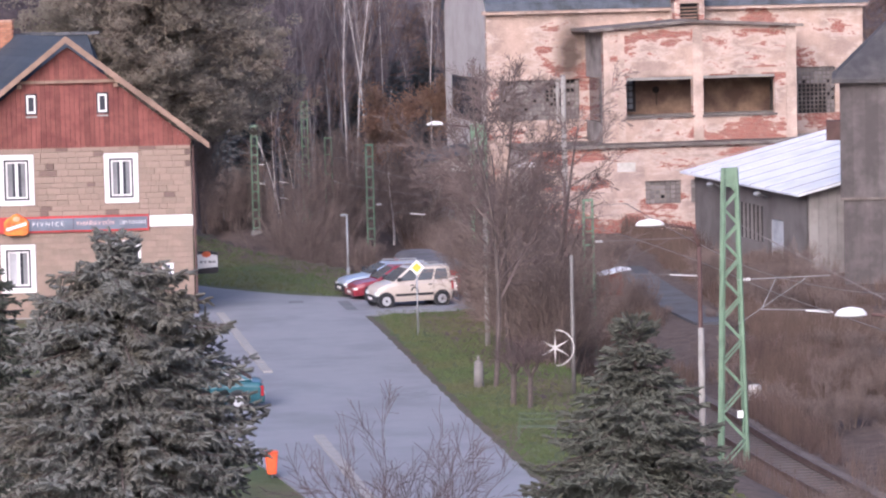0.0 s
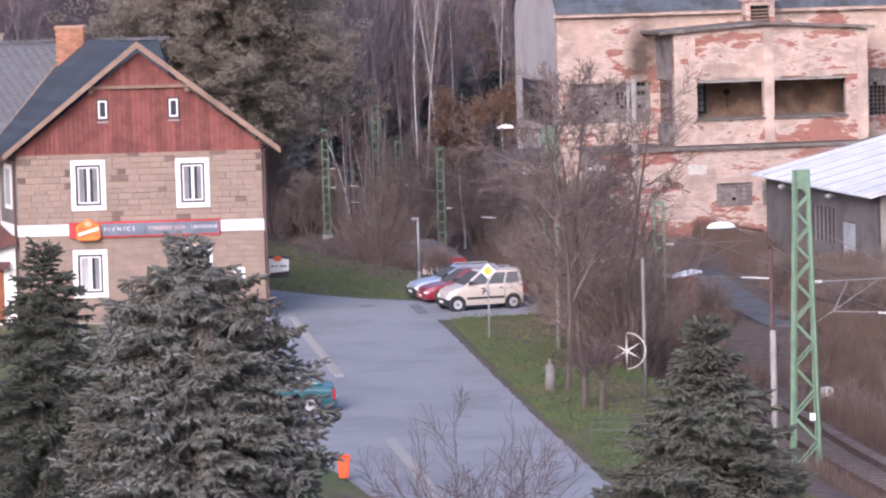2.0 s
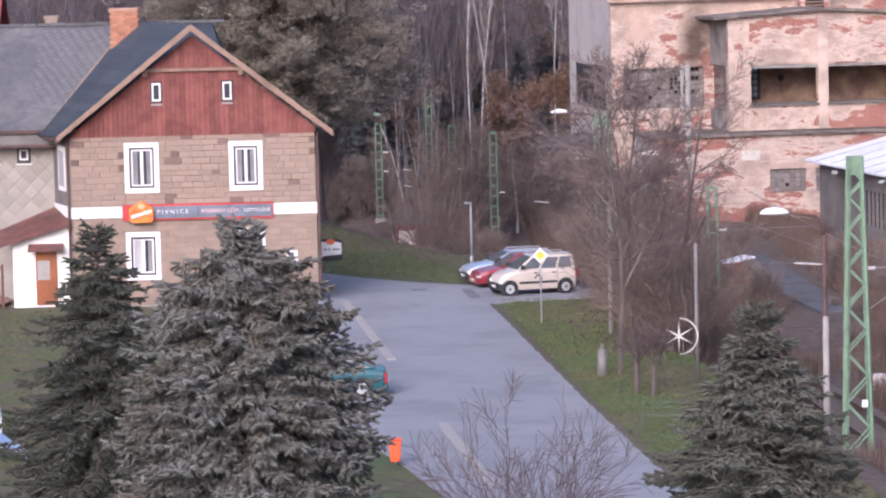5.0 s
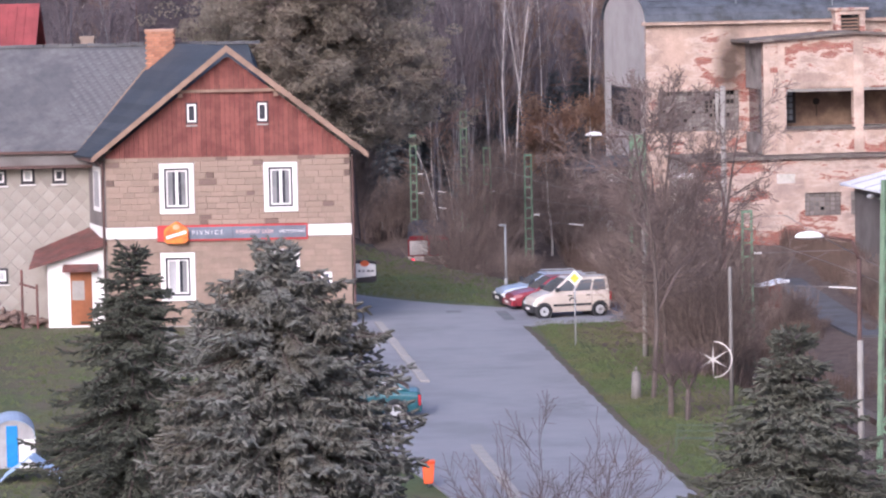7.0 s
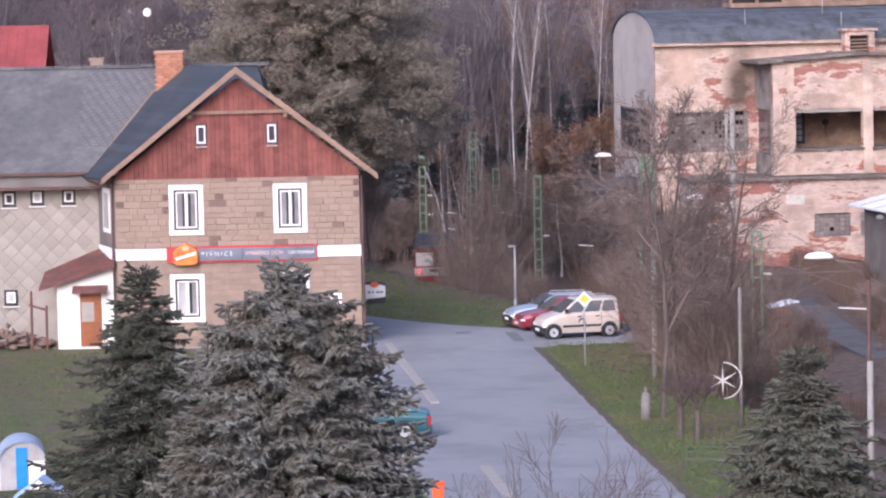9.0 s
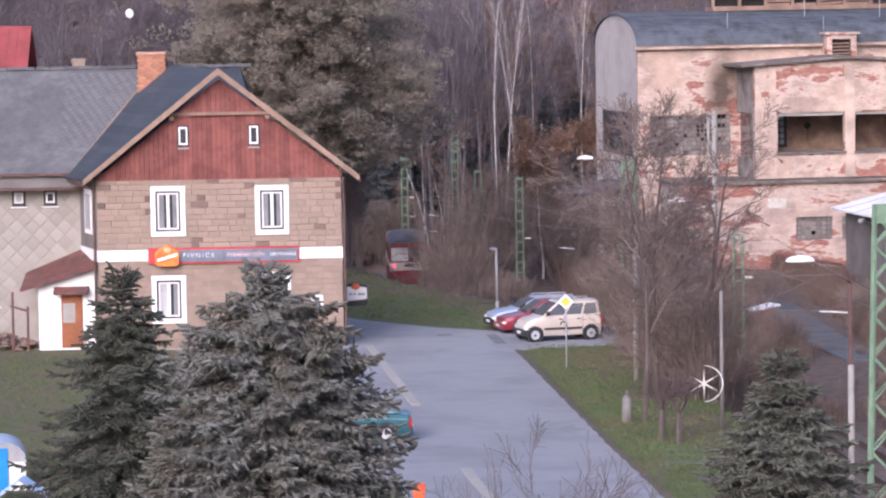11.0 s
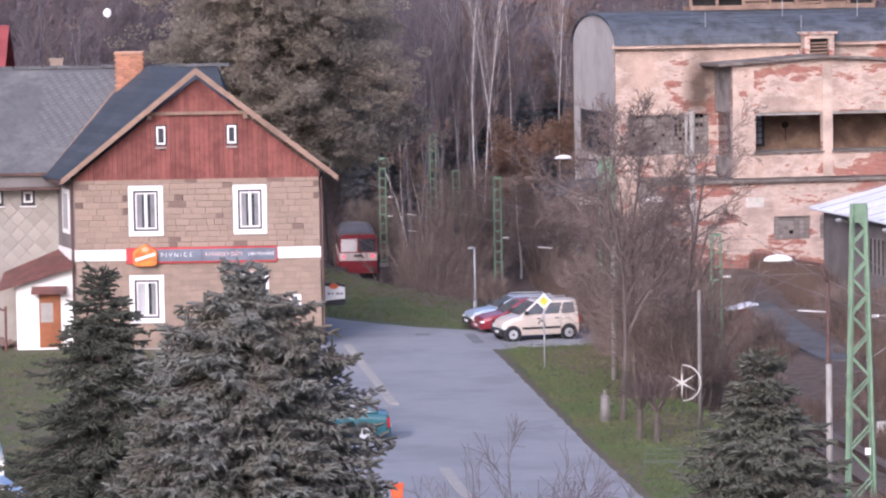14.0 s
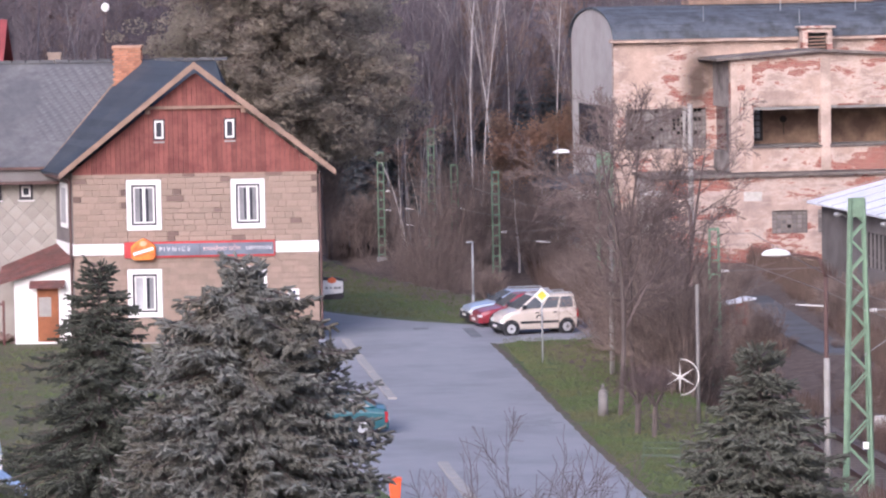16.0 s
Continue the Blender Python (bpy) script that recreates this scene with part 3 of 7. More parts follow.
def inn_gable():
    # boards of the gable, each its own plank; they stop under the barge boards
    slope = (TIP - 0.25 - WALL_Z) / (HC - HX0 + 0.1)
    back = nb()
    prism(back, [(HX0 + 0.1, WALL_Z), (HX1 - 0.1, WALL_Z), (HC, TIP - 0.35)], "y", HY + 0.04, HY + 0.2)
    gable = at_inn(part("gable", back, FRAME_DARK, inn, "red-brown boarded gable"))
    x = HX0 + 0.02
    rnd = random.Random(7)
    while x < HX1 - 0.05:
        w = 0.21
        a, b = x, min(x + w - 0.012, HX1)
        za, zb = (TIP - 0.3 - abs(v - HC) * slope for v in (a, b))
        peak = a < HC < b
        y0 = HY - 0.06 - rnd.uniform(0, 0.012)
        for z0, z1a, z1b in ((7.38, min(za, 10.2), min(zb, 10.2)), (10.21, za, zb)):
            if max(z1a, z1b) > z0 + 0.05:
                bm = nb()
                prism(bm, [(a, z0), (b, z0), (b, max(z1b, z0 + 0.01)), (a, max(z1a, z0 + 0.01))], "y", y0 - (0.03 if z0 > 10 else 0), HY + 0.03)
                ob = part("plank", bm, RED_WOOD, gable)
        x += w
    for cx in (-10.78, -7.715):
        win = thing("window", (0, 0, 0), "", "")
        win.parent = inn
        at_inn(win)
        for nm, q, m_, yy in (("surround", 0.255, FRAME_DARK, 0.1), ("window_frame", 0.19, WHITE_PAINT, 0.13)):
            bm = nb()
            hz = q + 0.2
            for r in ((cx - q, 9.29 - hz, cx - q + 0.07, 9.29 + hz), (cx + q - 0.07, 9.29 - hz, cx + q, 9.29 + hz), (cx - q + 0.07, 9.29 - hz, cx + q - 0.07, 9.29 - hz + 0.08), (cx - q + 0.07, 9.29 + hz - 0.08, cx + q - 0.07, 9.29 + hz)):
                bx(bm, r[0], HY - yy, r[1], r[2], HY - 0.05, r[3])
            part(nm, bm, m_, win)
        bm = nb()
        bx(bm, cx - 0.12, HY - 0.11, 8.97, cx + 0.12, HY - 0.09, 9.6)
        part("pane", bm, WINDOW, win)
        bm = nb()
        bx(bm, cx - 0.24, HY - 0.2, 8.72, cx + 0.24, HY - 0.09, 8.78)
        part("sill", bm, CONCRETE, win)
    bm = nb()
    bar(bm, (-11.4, HY - 0.16, 10.24), (-6.95, HY - 0.16, 10.24), 0.14, 0.13)
    at_inn(part("collar_beam", bm, BARGE, inn))
    for x in (-11.25, -7.1):
        bm = nb()
        bx(bm, x - 0.1, HY - 0.35, 9.98, x + 0.1, HY - 0.08, 10.16)
        at_inn(part("bracket", bm, BARGE, inn))
    # roof slabs of the wing with their barge boards
    EAVE_L, EAVE_R = (-15.05, 7.36), (-3.2, 7.36)
    yb = RIDGE_Y + 0.2
    for (ex, ez) in (EAVE_L, EAVE_R):
        bm = nb()
        prism(bm, [(HC, TIP + 0.14), (ex, ez + 0.14), (ex, ez), (HC, TIP - 0.02)], "y", HY - 0.62, yb if ex < HC else HY + 0.9)
        skew(bm, 0.38 if ex < HC else 0.31)
        roof = at_inn(part("roof", bm, SHINGLE, inn, "dark bitumen shingle roof"))
        bm = nb()
        prism(bm, [(HC, TIP + 0.17), (ex - (0.06 if ex < HC else -0.06), ez + 0.13), (ex - (0.06 if ex < HC else -0.06), ez - 0.14), (HC, TIP - 0.13)], "y", HY - 0.68, HY - 0.6)
        at_inn(part("barge_board", bm, BARGE, inn, "weathered brown barge board"))
        # rows of shingles
        d = 1 if ex > HC else -1
        run = abs(ex - HC)
        n = 17
        for k in range(n):
            u0, u1 = k / n, (k + 1) / n
            bm = nb()
            xa, xb = HC + d * run * u0, HC + d * run * (u1 + 0.01)
            za, zb = TIP + 0.145 + (ez - TIP) * u0, TIP + 0.165 + (ez - TIP) * (u1 + 0.01)
            prism(bm, [(xa, za), (xb, zb), (xb, zb - 0.03), (xa, za - 0.02)], "y", HY - 0.6, (yb if ex < HC else HY + 0.9) - 0.05)
            skew(bm, 0.38 if ex < HC else 0.31)
            part("shingle_strip", bm, SHINGLE, roof)
    bm = nb()
    bar(bm, (-15.12, HY - 0.6, 7.34), (-16.1, ANX_Y - 0.75, 7.34), 0.13, 0.11)
    at_inn(part("gutter", bm, RUSTY, inn))
    bm = nb()
    tube(bm, (-14.72, HY - 0.08, 7.3), (-14.72, HY - 0.08, 0.0), 0.06, 0.06)
    tube(bm, (-15.1, HY - 0.1, 7.34), (-14.72, HY - 0.08, 7.0), 0.055, 0.055)
    at_inn(part("downpipe", bm, RUSTY, inn))
    bm = nb()
    tube(bm, (HX1 + 0.1, HY - 0.02, 7.3), (HX1 + 0.1, HY - 0.02, 0.0), 0.055, 0.055)
    at_inn(part("downpipe", bm, RUSTY, inn))


inn_gable()


def inn_main():
    """The long part behind, with its clad wall, cement-tile roof and porch."""
    x0, x1 = -46.0, HX1
    y1 = RIDGE_Y * 2 - ANX_Y
    bm = nb()
    bx(bm, x0, ANX_Y, -0.5, HX0, ANX_Y + 0.4, 7.3)
    bx(bm, x0, ANX_Y + 0.4, -0.5, x0 + 0.4, y1, 7.3)
    bx(bm, x0 + 0.4, y1 - 0.4, -0.5, -6.2, y1, 7.3)
    bx(bm, -6.5, HY + 13.2, -0.5, -6.2, y1 - 0.4, 7.3)
    wall = at_inn(part("long_wall", bm, CLAD, inn, "wall clad in pale diamond cement tiles"))
    # diamond tiles
    r = 0.36
    bm = nb()
    v = [bm.verts.new(p) for p in ((-r + 0.012, 0, 0), (0, 0, -r + 0.012), (r - 0.012, 0, 0), (0, 0, r - 0.012), (-r + 0.03, -0.022, 0), (0, -0.018, -r + 0.03), (r - 0.03, -0.016, 0), (0, -0.012, r - 0.03))]
    for f in ((4, 5, 6, 7), (0, 1, 5, 4), (1, 2, 6, 5), (2, 3, 7, 6), (3, 0, 4, 7)):
        bm.faces.new([v[i] for i in f])
    me = mesh_of(bm, "cladding_tile", CLAD)
    j = 0
    z = 0.9
    holes = [(-17.0, 6.5, 0.5), (-18.4, 6.5, 0.5), (-19.65, 6.45, 0.5), (-22.0, 6.2, 0.5), (-21.7, 2.0, 0.5), (-19.7, 2.05, 0.5)]
    while z < 6.75:
        x = -14.95 - (r if j % 2 else 0)
        while x > -23.0:
            inside_porch = x > -18.6 and z < 3.5 - 0.3 * (-15.0 - x)
            if not inside_porch and all(abs(x - hx) + abs(z - hz) > 0.62 for hx, hz, _ in holes) and x < -15.85:
                ob = new("cladding_tile", me)
                ob.parent = wall
                ob.matrix_basis = pose(x, ANX_Y - 0.002, z)
            x -= 2 * r
        z += r
        j += 1
    for hx, hz, w in holes:
        win = thing("window", (0, 0, 0), "", "")
        win.parent = inn
        at_inn(win)
        bm = nb()
        for a, b, c, d in ((-0.3, -0.36, -0.2, 0.36), (0.2, -0.36, 0.3, 0.36), (-0.2, -0.36, 0.2, -0.22), (-0.2, 0.26, 0.2, 0.36)):
            bx(bm, hx + a, ANX_Y - 0.08, hz + b, hx + c, ANX_Y + 0.05, hz + d)
        part("surround", bm, FRAME_DARK, win)
        bm = nb()
        for a, b, c, d in ((-0.2, -0.22, -0.12, 0.26), (0.12, -0.22, 0.2, 0.26), (-0.12, -0.22, 0.12, -0.14), (-0.12, 0.18, 0.12, 0.26)):
            bx(bm, hx + a, ANX_Y - 0.07, hz + b, hx + c, ANX_Y + 0.05, hz + d)
        part("window_frame", bm, WHITE_PAINT, win)
        bm = nb()
        bx(bm, hx - 0.12, ANX_Y - 0.05, hz - 0.14, hx + 0.12, ANX_Y - 0.02, hz + 0.18)
        part("pane", bm, CURTAIN if hx == -18.4 or hz == 2.05 else WINDOW, win)
        bm = nb()
        bx(bm, hx - 0.36, ANX_Y - 0.14, hz - 0.42, hx + 0.36, ANX_Y, hz - 0.37)
        part("sill", bm, WHITE_PAINT, win)
    # boxed eave: a lean band of grey sheet under the gutter
    bm = nb()
    prism(bm, [(ANX_Y - 0.06, 6.85), (ANX_Y - 0.75, 7.0), (ANX_Y - 0.75, 7.5), (ANX_Y - 0.06, 7.65)], "x", x0, -15.0)
    at_inn(part("eave_box", bm, SHED, inn, "grey weathered eave boarding"))
    bm = nb()
    bar(bm, (x0, ANX_Y - 0.9, 7.58), (-15.2, ANX_Y - 0.9, 7.58), 0.14, 0.12)
    at_inn(part("gutter", bm, RUSTY, inn))
    bm = nb()
    bar(bm, (x0, ANX_Y - 0.78, 6.93), (-15.0, ANX_Y - 0.78, 6.93), 0.1, 0.12)
    at_inn(part("eave_rail", bm, RUSTY, inn))
    # roof slabs, with a hipped end
    hip = -8.75
    bm = nb()
    e = ANX_Y - 0.85
    f = RIDGE_Y * 2 - e
    ez = 7.62
    a = [bm.verts.new(p) for p in ((x0, e, ez), (-7.3, e, ez), (-7.3, f, ez), (x0, f, ez), (x0, RIDGE_Y, RIDGE_Z), (hip, RIDGE_Y, RIDGE_Z))]
    for q in ((0, 1, 5, 4), (2, 3, 4, 5), (1, 2, 5), (0, 4, 3), (3, 2, 1, 0)):
        bm.faces.new([a[i] for i in q])
    roof = at_inn(part("main_roof", bm, SHINGLE, inn, "steep roof, grey tiles and dark shingle"))
    # diamond cement tiles on the visible slope
    up = Vector((0, RIDGE_Y - e, RIDGE_Z - ez))
    ln = up.length
    tilt = math.degrees(math.atan2(up.z, up.y))
    bm = nb()
    bed = [bm.verts.new(pose(0, e, ez, tilt) @ Vector(p)) for p in ((x0 + 0.1, 0.02, 0.022), (-15.9, 0.02, 0.022), (-12.5, ln - 0.05, 0.022), (x0 + 0.1, ln - 0.05, 0.022))]
    bm.faces.new(bed)
    part("tile_bed", bm, SLATE, roof)
    r = 0.21
    bm = nb()
    v = [bm.verts.new(p) for p in ((-r * 0.97, 0, 0.003), (0, -r * 0.97, 0.007), (r * 0.97, 0, 0.003), (0, r * 0.97, 0.001), (-r, 0, -0.008), (0, -r, -0.004), (r, 0, -0.008), (0, r, -0.008))]
    for q in ((0, 1, 2, 3), (0, 4, 5, 1), (1, 5, 6, 2)):
        bm.faces.new([v[i] for i in q])
    me = mesh_of(bm, "roof_tile", SLATE)
    rest = nb()
    count = 0
    j = 0
    s = 0.1
    base = pose(0, e, ez, tilt)
    while s < ln - 0.2:
        edge = -16.12 + (s / ln) * 3.5
        x = edge - (r if j % 2 else 0)
        while x > -24.0:
            m = base @ pose(x, s, 0.03)
            if x > -16.6 and s > 1.6 and count < 300:
                ob = new("roof_tile", me)
                ob.parent = roof
                ob.matrix_basis = m
                count += 1
            else:
                q = [rest.verts.new(m @ Vector(p)) for p in ((-r * 0.97, 0, 0.003), (0, -r * 0.97, 0.007), (r * 0.97, 0, 0.003), (0, r * 0.97, 0.001))]
                rest.faces.new(q)
            x -= 2 * r
        s += r
        j += 1
    field = part("tile_field", rest, mat("grey_cement_tile_field", (0.095, 0.093, 0.10), 0.9, 0.25, 2.5, (0.14, 0.134, 0.138), 0.45, 0.5, 0.4, 20.0, island=0.5), roof, "grey diamond cement tiles")
    tagged(field, kind="stuff")
    x = -24.0
    while x < hip:
        bm = nb()
        bar(bm, (x, RIDGE_Y, RIDGE_Z + 0.06 + random.uniform(-0.02, 0.03)), (x + 0.62, RIDGE_Y, RIDGE_Z + 0.06), 0.3, 0.14)
        part("ridge_cap", bm, SLATE, roof)
        x += 0.66
    bm = nb()
    k0, k1 = base @ Vector((-15.92, 0.1, 0.05)), base @ Vector((-12.7, ln - 0.3, 0.05))
    bar(bm, k0, k1, 0.10, 0.04)
    part("valley", bm, BARGE, roof, "rust-stained valley flashing")
    # brick chimney, brick by brick
    ch = thing("chimney", (0, 0, 0), "", "")
    ch.parent = inn
    at_inn(ch)
    cx, cy, z = -12.65, RIDGE_Y - 1.3, 9.9
    bm = nb()
    bx(bm, cx - 0.6, cy - 0.5, z, cx + 0.6, cy + 0.5, 12.75)
    part("core", bm, MORTAR, ch)
    bm = nb()
    bx(bm, -0.15, -0.03, 0.0, 0.15, 0.03, 0.095)
    me = mesh_of(bm, "brick", BRICK, bevel=0.008)
    row = 0
    while z < 12.7:
        for i in range(4):
            x = cx - 0.47 + i * 0.315 + (0.06 if row % 2 else -0.03)
            ob = new("brick", me)
            ob.parent = ch
            ob.matrix_basis = pose(x, cy - 0.505 - random.uniform(0, 0.012), z)
        for i in range(3):
            ob = new("brick", me)
            ob.parent = ch
            ob.matrix_basis = pose(cx + 0.605, cy - 0.33 + i * 0.33, z, 0, 0, 90)
        z += 0.115
        row += 1
    bm = nb()
    bx(bm, cx - 0.68, cy - 0.58, 12.72, cx + 0.68, cy + 0.58, 12.86)
    part("cap", bm, mat("pale_brick_cap", (0.40, 0.24, 0.17), 0.9, 0.2), ch, bevel=0.02)
    bm = nb()
    bx(bm, -16.6, RIDGE_Y + 1.8, 10.2, -16.0, RIDGE_Y + 2.4, 12.45)
    bx(bm, -16.65, RIDGE_Y + 1.75, 12.4, -15.95, RIDGE_Y + 2.45, 12.55)
    at_inn(part("rear_chimney", bm, MORTAR, inn))
    # roof aerial with its white dish
    bm = nb()
    tube(bm, (-13.75, RIDGE_Y, RIDGE_Z), (-13.85, RIDGE_Y, 14.55), 0.025, 0.02)
    mast = at_inn(part("aerial", bm, RUSTY, inn))
    bm = nb()
    dome(bm, (-13.72, RIDGE_Y - 0.1, 14.6), 0.19, 0.08, 0.22)
    part("dish", bm, WHITE_PAINT, mast, "small white dish", smooth=True)
    # porch: white wall with an orange door under a rusty lean-to roof
    porch = thing("porch", (0, 0, 0), "", "")
    porch.parent = inn
    at_inn(porch)
    py = 147.6
    bm = nb()
    prism(bm, [(-17.3, 0.0), (-14.78, 0.0), (-14.78, 3.56), (-17.3, 2.82)], "y", py, py + 0.2)
    prism(bm, [(-17.3, 0.0), (-17.1, 0.0), (-17.1, 2.85), (-17.3, 2.82)], "y", py + 0.2, ANX_Y - 0.03)
    part("wall", bm, WHITE_PAINT, porch, "white plastered porch wall")
    bm = nb()
    prism(bm, [(-18.05, 2.6), (-14.62, 3.62), (-14.62, 3.71), (-18.05, 2.7)], "y", py - 0.45, ANX_Y - 0.04)
    for v in bm.verts:
        if v.co.y > py:
            v.co.z += 0.5
            v.co.x -= 1.0 if v.co.x > -15 else 0.1
    roof_p = part("porch_roof", bm, RUST_ROOF, porch, "rusty dark red lean-to roof")
    bm = nb()
    for k in range(12):
        u = k / 12
        y = py - 0.44 + u * (ANX_Y - py + 0.4)
        bar(bm, (-18.05 - 0.1 * u, y, 2.71 + 0.5 * u), (-14.62 - u, y, 3.72 + 0.5 * u), 0.05, 0.04)
    part("roof_rib", bm, RUST_ROOF, roof_p)
    bm = nb()
    bx(bm, -16.31, py - 0.05, 0.1, -15.37, py - 0.01, 2.42)
    door = part("door", bm, ORANGE_DOOR, porch, "orange-brown wooden door", bevel=0.01)
    for nm, q, m_ in (("door_pane", (-16.24, 1.2, -15.7, 2.05), CONCRETE), ("door_panel", (-16.17, 0.3, -15.52, 1.05), ORANGE_DOOR)):
        bm = nb()
        bx(bm, q[0], py - 0.065, q[1], q[2], py - 0.05, q[3])
        part(nm, bm, m_, door)
    bm = nb()
    prism(bm, [(py - 0.5, 2.55), (py - 0.01, 2.78), (py - 0.01, 2.7), (py - 0.5, 2.46)], "x", -16.6, -15.07)
    part("door_hood", bm, RUST_ROOF, porch)
    bm = nb()
    tube(bm, (-17.75, py - 0.3, 0.0), (-17.75, py - 0.3, 1.95), 0.06, 0.06)
    tube(bm, (-18.4, py - 0.3, 0.0), (-18.4, py - 0.3, 2.6), 0.06, 0.06)
    bar(bm, (-18.5, py - 0.3, 2.0), (-17.7, py - 0.3, 1.75), 0.09, 0.09)
    part("post", bm, RUST_ROOF, porch)
    # the flank of the wing above the porch: a narrow window and the end of the white band
    win = thing("window", (0, 0, 0), "", "")
    win.parent = inn
    at_inn(win)
    for nm, y0, y1, z0, z1, o, m_ in (("surround", 148.15, 149.55, 5.0, 6.95, 0.04, WHITE_PAINT), ("pane", 148.35, 149.35, 5.2, 6.75, 0.05, CURTAIN)):
        bm = nb()
        bx(bm, HX0 - o, y0, z0, HX0 + 0.05, y1, z1)
        part(nm, skew(bm), m_, win)
    bm = nb()
    bx(bm, HX0 - 0.035, HY + 0.06, BAND[0], HX0 + 0.05, ANX_Y - 0.05, BAND[1])
    at_inn(part("flank_band", skew(bm), WHITE_PAINT, inn, "white painted storey band"))


inn_main()


def sign_text(parent, body, x, y, z, size, material, space=1.0):
    cu = bpy.data.curves.new("lettering", "FONT")
    cu.body, cu.size, cu.extrude, cu.space_character = body, size, 0.01, space
    cu.align_x, cu.align_y = "LEFT", "CENTER"
    cu.materials.append(material)
    ob = new("lettering", cu)
    ob.parent = parent
    ob.matrix_basis = pose(x, y, z, 90)
    return ob


def inn_sign():
    root = thing("pub_sign", (-9.1, HY - 0.16, 4.07), "long grey-blue and red pub sign board on the house wall", "sign")
    bm = nb()
    bx(bm, -3.3, 0.0, -0.34, 3.24, 0.09, 0.36)
    part("border", bm, mat("sign_red", (0.42, 0.05, 0.05), 0.6, 0.1), root, "red sign border", bevel=0.01)
    bm = nb()
    bx(bm, -2.35, -0.025, -0.25, 3.18, 0.0, 0.27)
    panel = part("panel", bm, mat("sign_blue", (0.15, 0.165, 0.21), 0.6, 0.08), root, "grey-blue panel")
    bm = nb()
    bx(bm, -0.02, -0.032, -0.23, 0.0, -0.026, 0.25)
    part("joint", bm, FRAME_DARK, root)
    pale = mat("sign_letters", (0.62, 0.60, 0.62), 0.6, 0.05)
    sign_text(panel, "PIVNICE", -1.8, -0.04, 0.02, 0.26, pale, 1.55)
    sign_text(panel, "RYBÁŘSKÝ DŮM", 0.12, -0.04, 0.02, 0.225, mat("sign_letters_pink", (0.62, 0.42, 0.40), 0.6, 0.05), 0.98)
    sign_text(panel, "UBYTOVÁNÍ", 1.98, -0.04, 0.02, 0.205, pale, 0.98)
    bm = nb()
    prism(bm, [(-2.86, -0.42), (-2.1, -0.42), (-1.95, -0.3), (-1.93, 0.16), (-2.05, 0.3), (-2.22, 0.38), (-2.32, 0.48), (-2.45, 0.53), (-2.58, 0.48), (-2.68, 0.38), (-2.88, 0.3), (-3.0, 0.16), (-3.0, -0.28)], "y", -0.22, 0.0)
    badge = part("badge", bm, mat("badge_orange", (0.62, 0.10, 0.02), 0.5, 0.2, 3.0, (0.62, 0.24, 0.03), 0.5, 2.0), root, "orange-red brewery badge", bevel=0.02)
    bm = nb()
    bar(bm, (-2.9, -0.235, -0.16), (-2.02, -0.235, 0.1), 0.02, 0.13)
    part("stripe", bm, WHITE_PAINT, badge, "pale slanted bar of lettering")
    bm = nb()
    dome(bm, (-2.45, -0.2, 0.3), 0.17, 0.05, 0.14)
    part("foam", bm, mat("badge_cream", (0.62, 0.34, 0.2), 0.6, 0.1), badge)


inn_sign()


def wall_signs():
    root = thing("notice_sign", (-5.1, HY - 0.06, 1.95), "white notice board with a dark pictogram", "sign")
    bm = nb()
    bx(bm, -0.25, -0.03, -0.32, 0.25, 0.0, 0.32)
    part("board", bm, WHITE_PAINT, root, bevel=0.005)
    bm = nb()
    prism(bm, [(-0.16, -0.2), (-0.06, -0.22), (0.0, -0.05), (0.12, -0.22), (0.18, -0.16), (0.05, 0.08), (0.12, 0.2), (0.02, 0.26), (-0.08, 0.1), (-0.06, -0.02)], "y", -0.04, -0.031)
    part("pictogram", bm, mat("sign_ink", (0.05, 0.06, 0.10), 0.6, 0.1), root)
    # light box on the flank, carrying a brewery advert
    root = thing("light_box_sign", (-3.3, 150.6, 1.95), "white and black light box sign on the house corner", "sign")
    bm = nb()
    prism(bm, [(-0.6, -0.5), (0.2, -0.5), (0.32, -0.4), (0.32, 0.42), (0.0, 0.5), (-0.6, 0.5)], "y", -0.1, 0.1)
    part("case", bm, FRAME_DARK, root, bevel=0.01)
    bm = nb()
    prism(bm, [(-0.6, -0.28), (0.29, -0.2), (0.29, 0.3), (0.0, 0.36), (-0.6, 0.36)], "y", -0.125, -0.1)
    part("face", bm, WHITE_PAINT, root, "white advert face")
    bm = nb()
    dome(bm, (-0.2, -0.14, 0.36), 0.2, 0.02, 0.14)
    part("crest", bm, mat("badge_orange_two", (0.62, 0.14, 0.05), 0.5, 0.1), root, "orange crest")
    bm = nb()
    for k, w in enumerate((0.16, 0.12, 0.2, 0.16)):
        x = -0.5 + k * 0.19
        bx(bm, x, -0.132, -0.02, x + w * 0.8, -0.126, 0.07)
    part("lettering_bar", bm, mat("sign_grey", (0.2, 0.2, 0.2), 0.6, 0.1), root)
    bm = nb()
    bar(bm, (-0.75, 0, 0.3), (-0.58, 0, 0.3), 0.05, 0.05)
    bar(bm, (-0.75, 0, -0.3), (-0.58, 0, -0.3), 0.05, 0.05)
    part("bracket", bm, FRAME_DARK, root)


wall_signs()


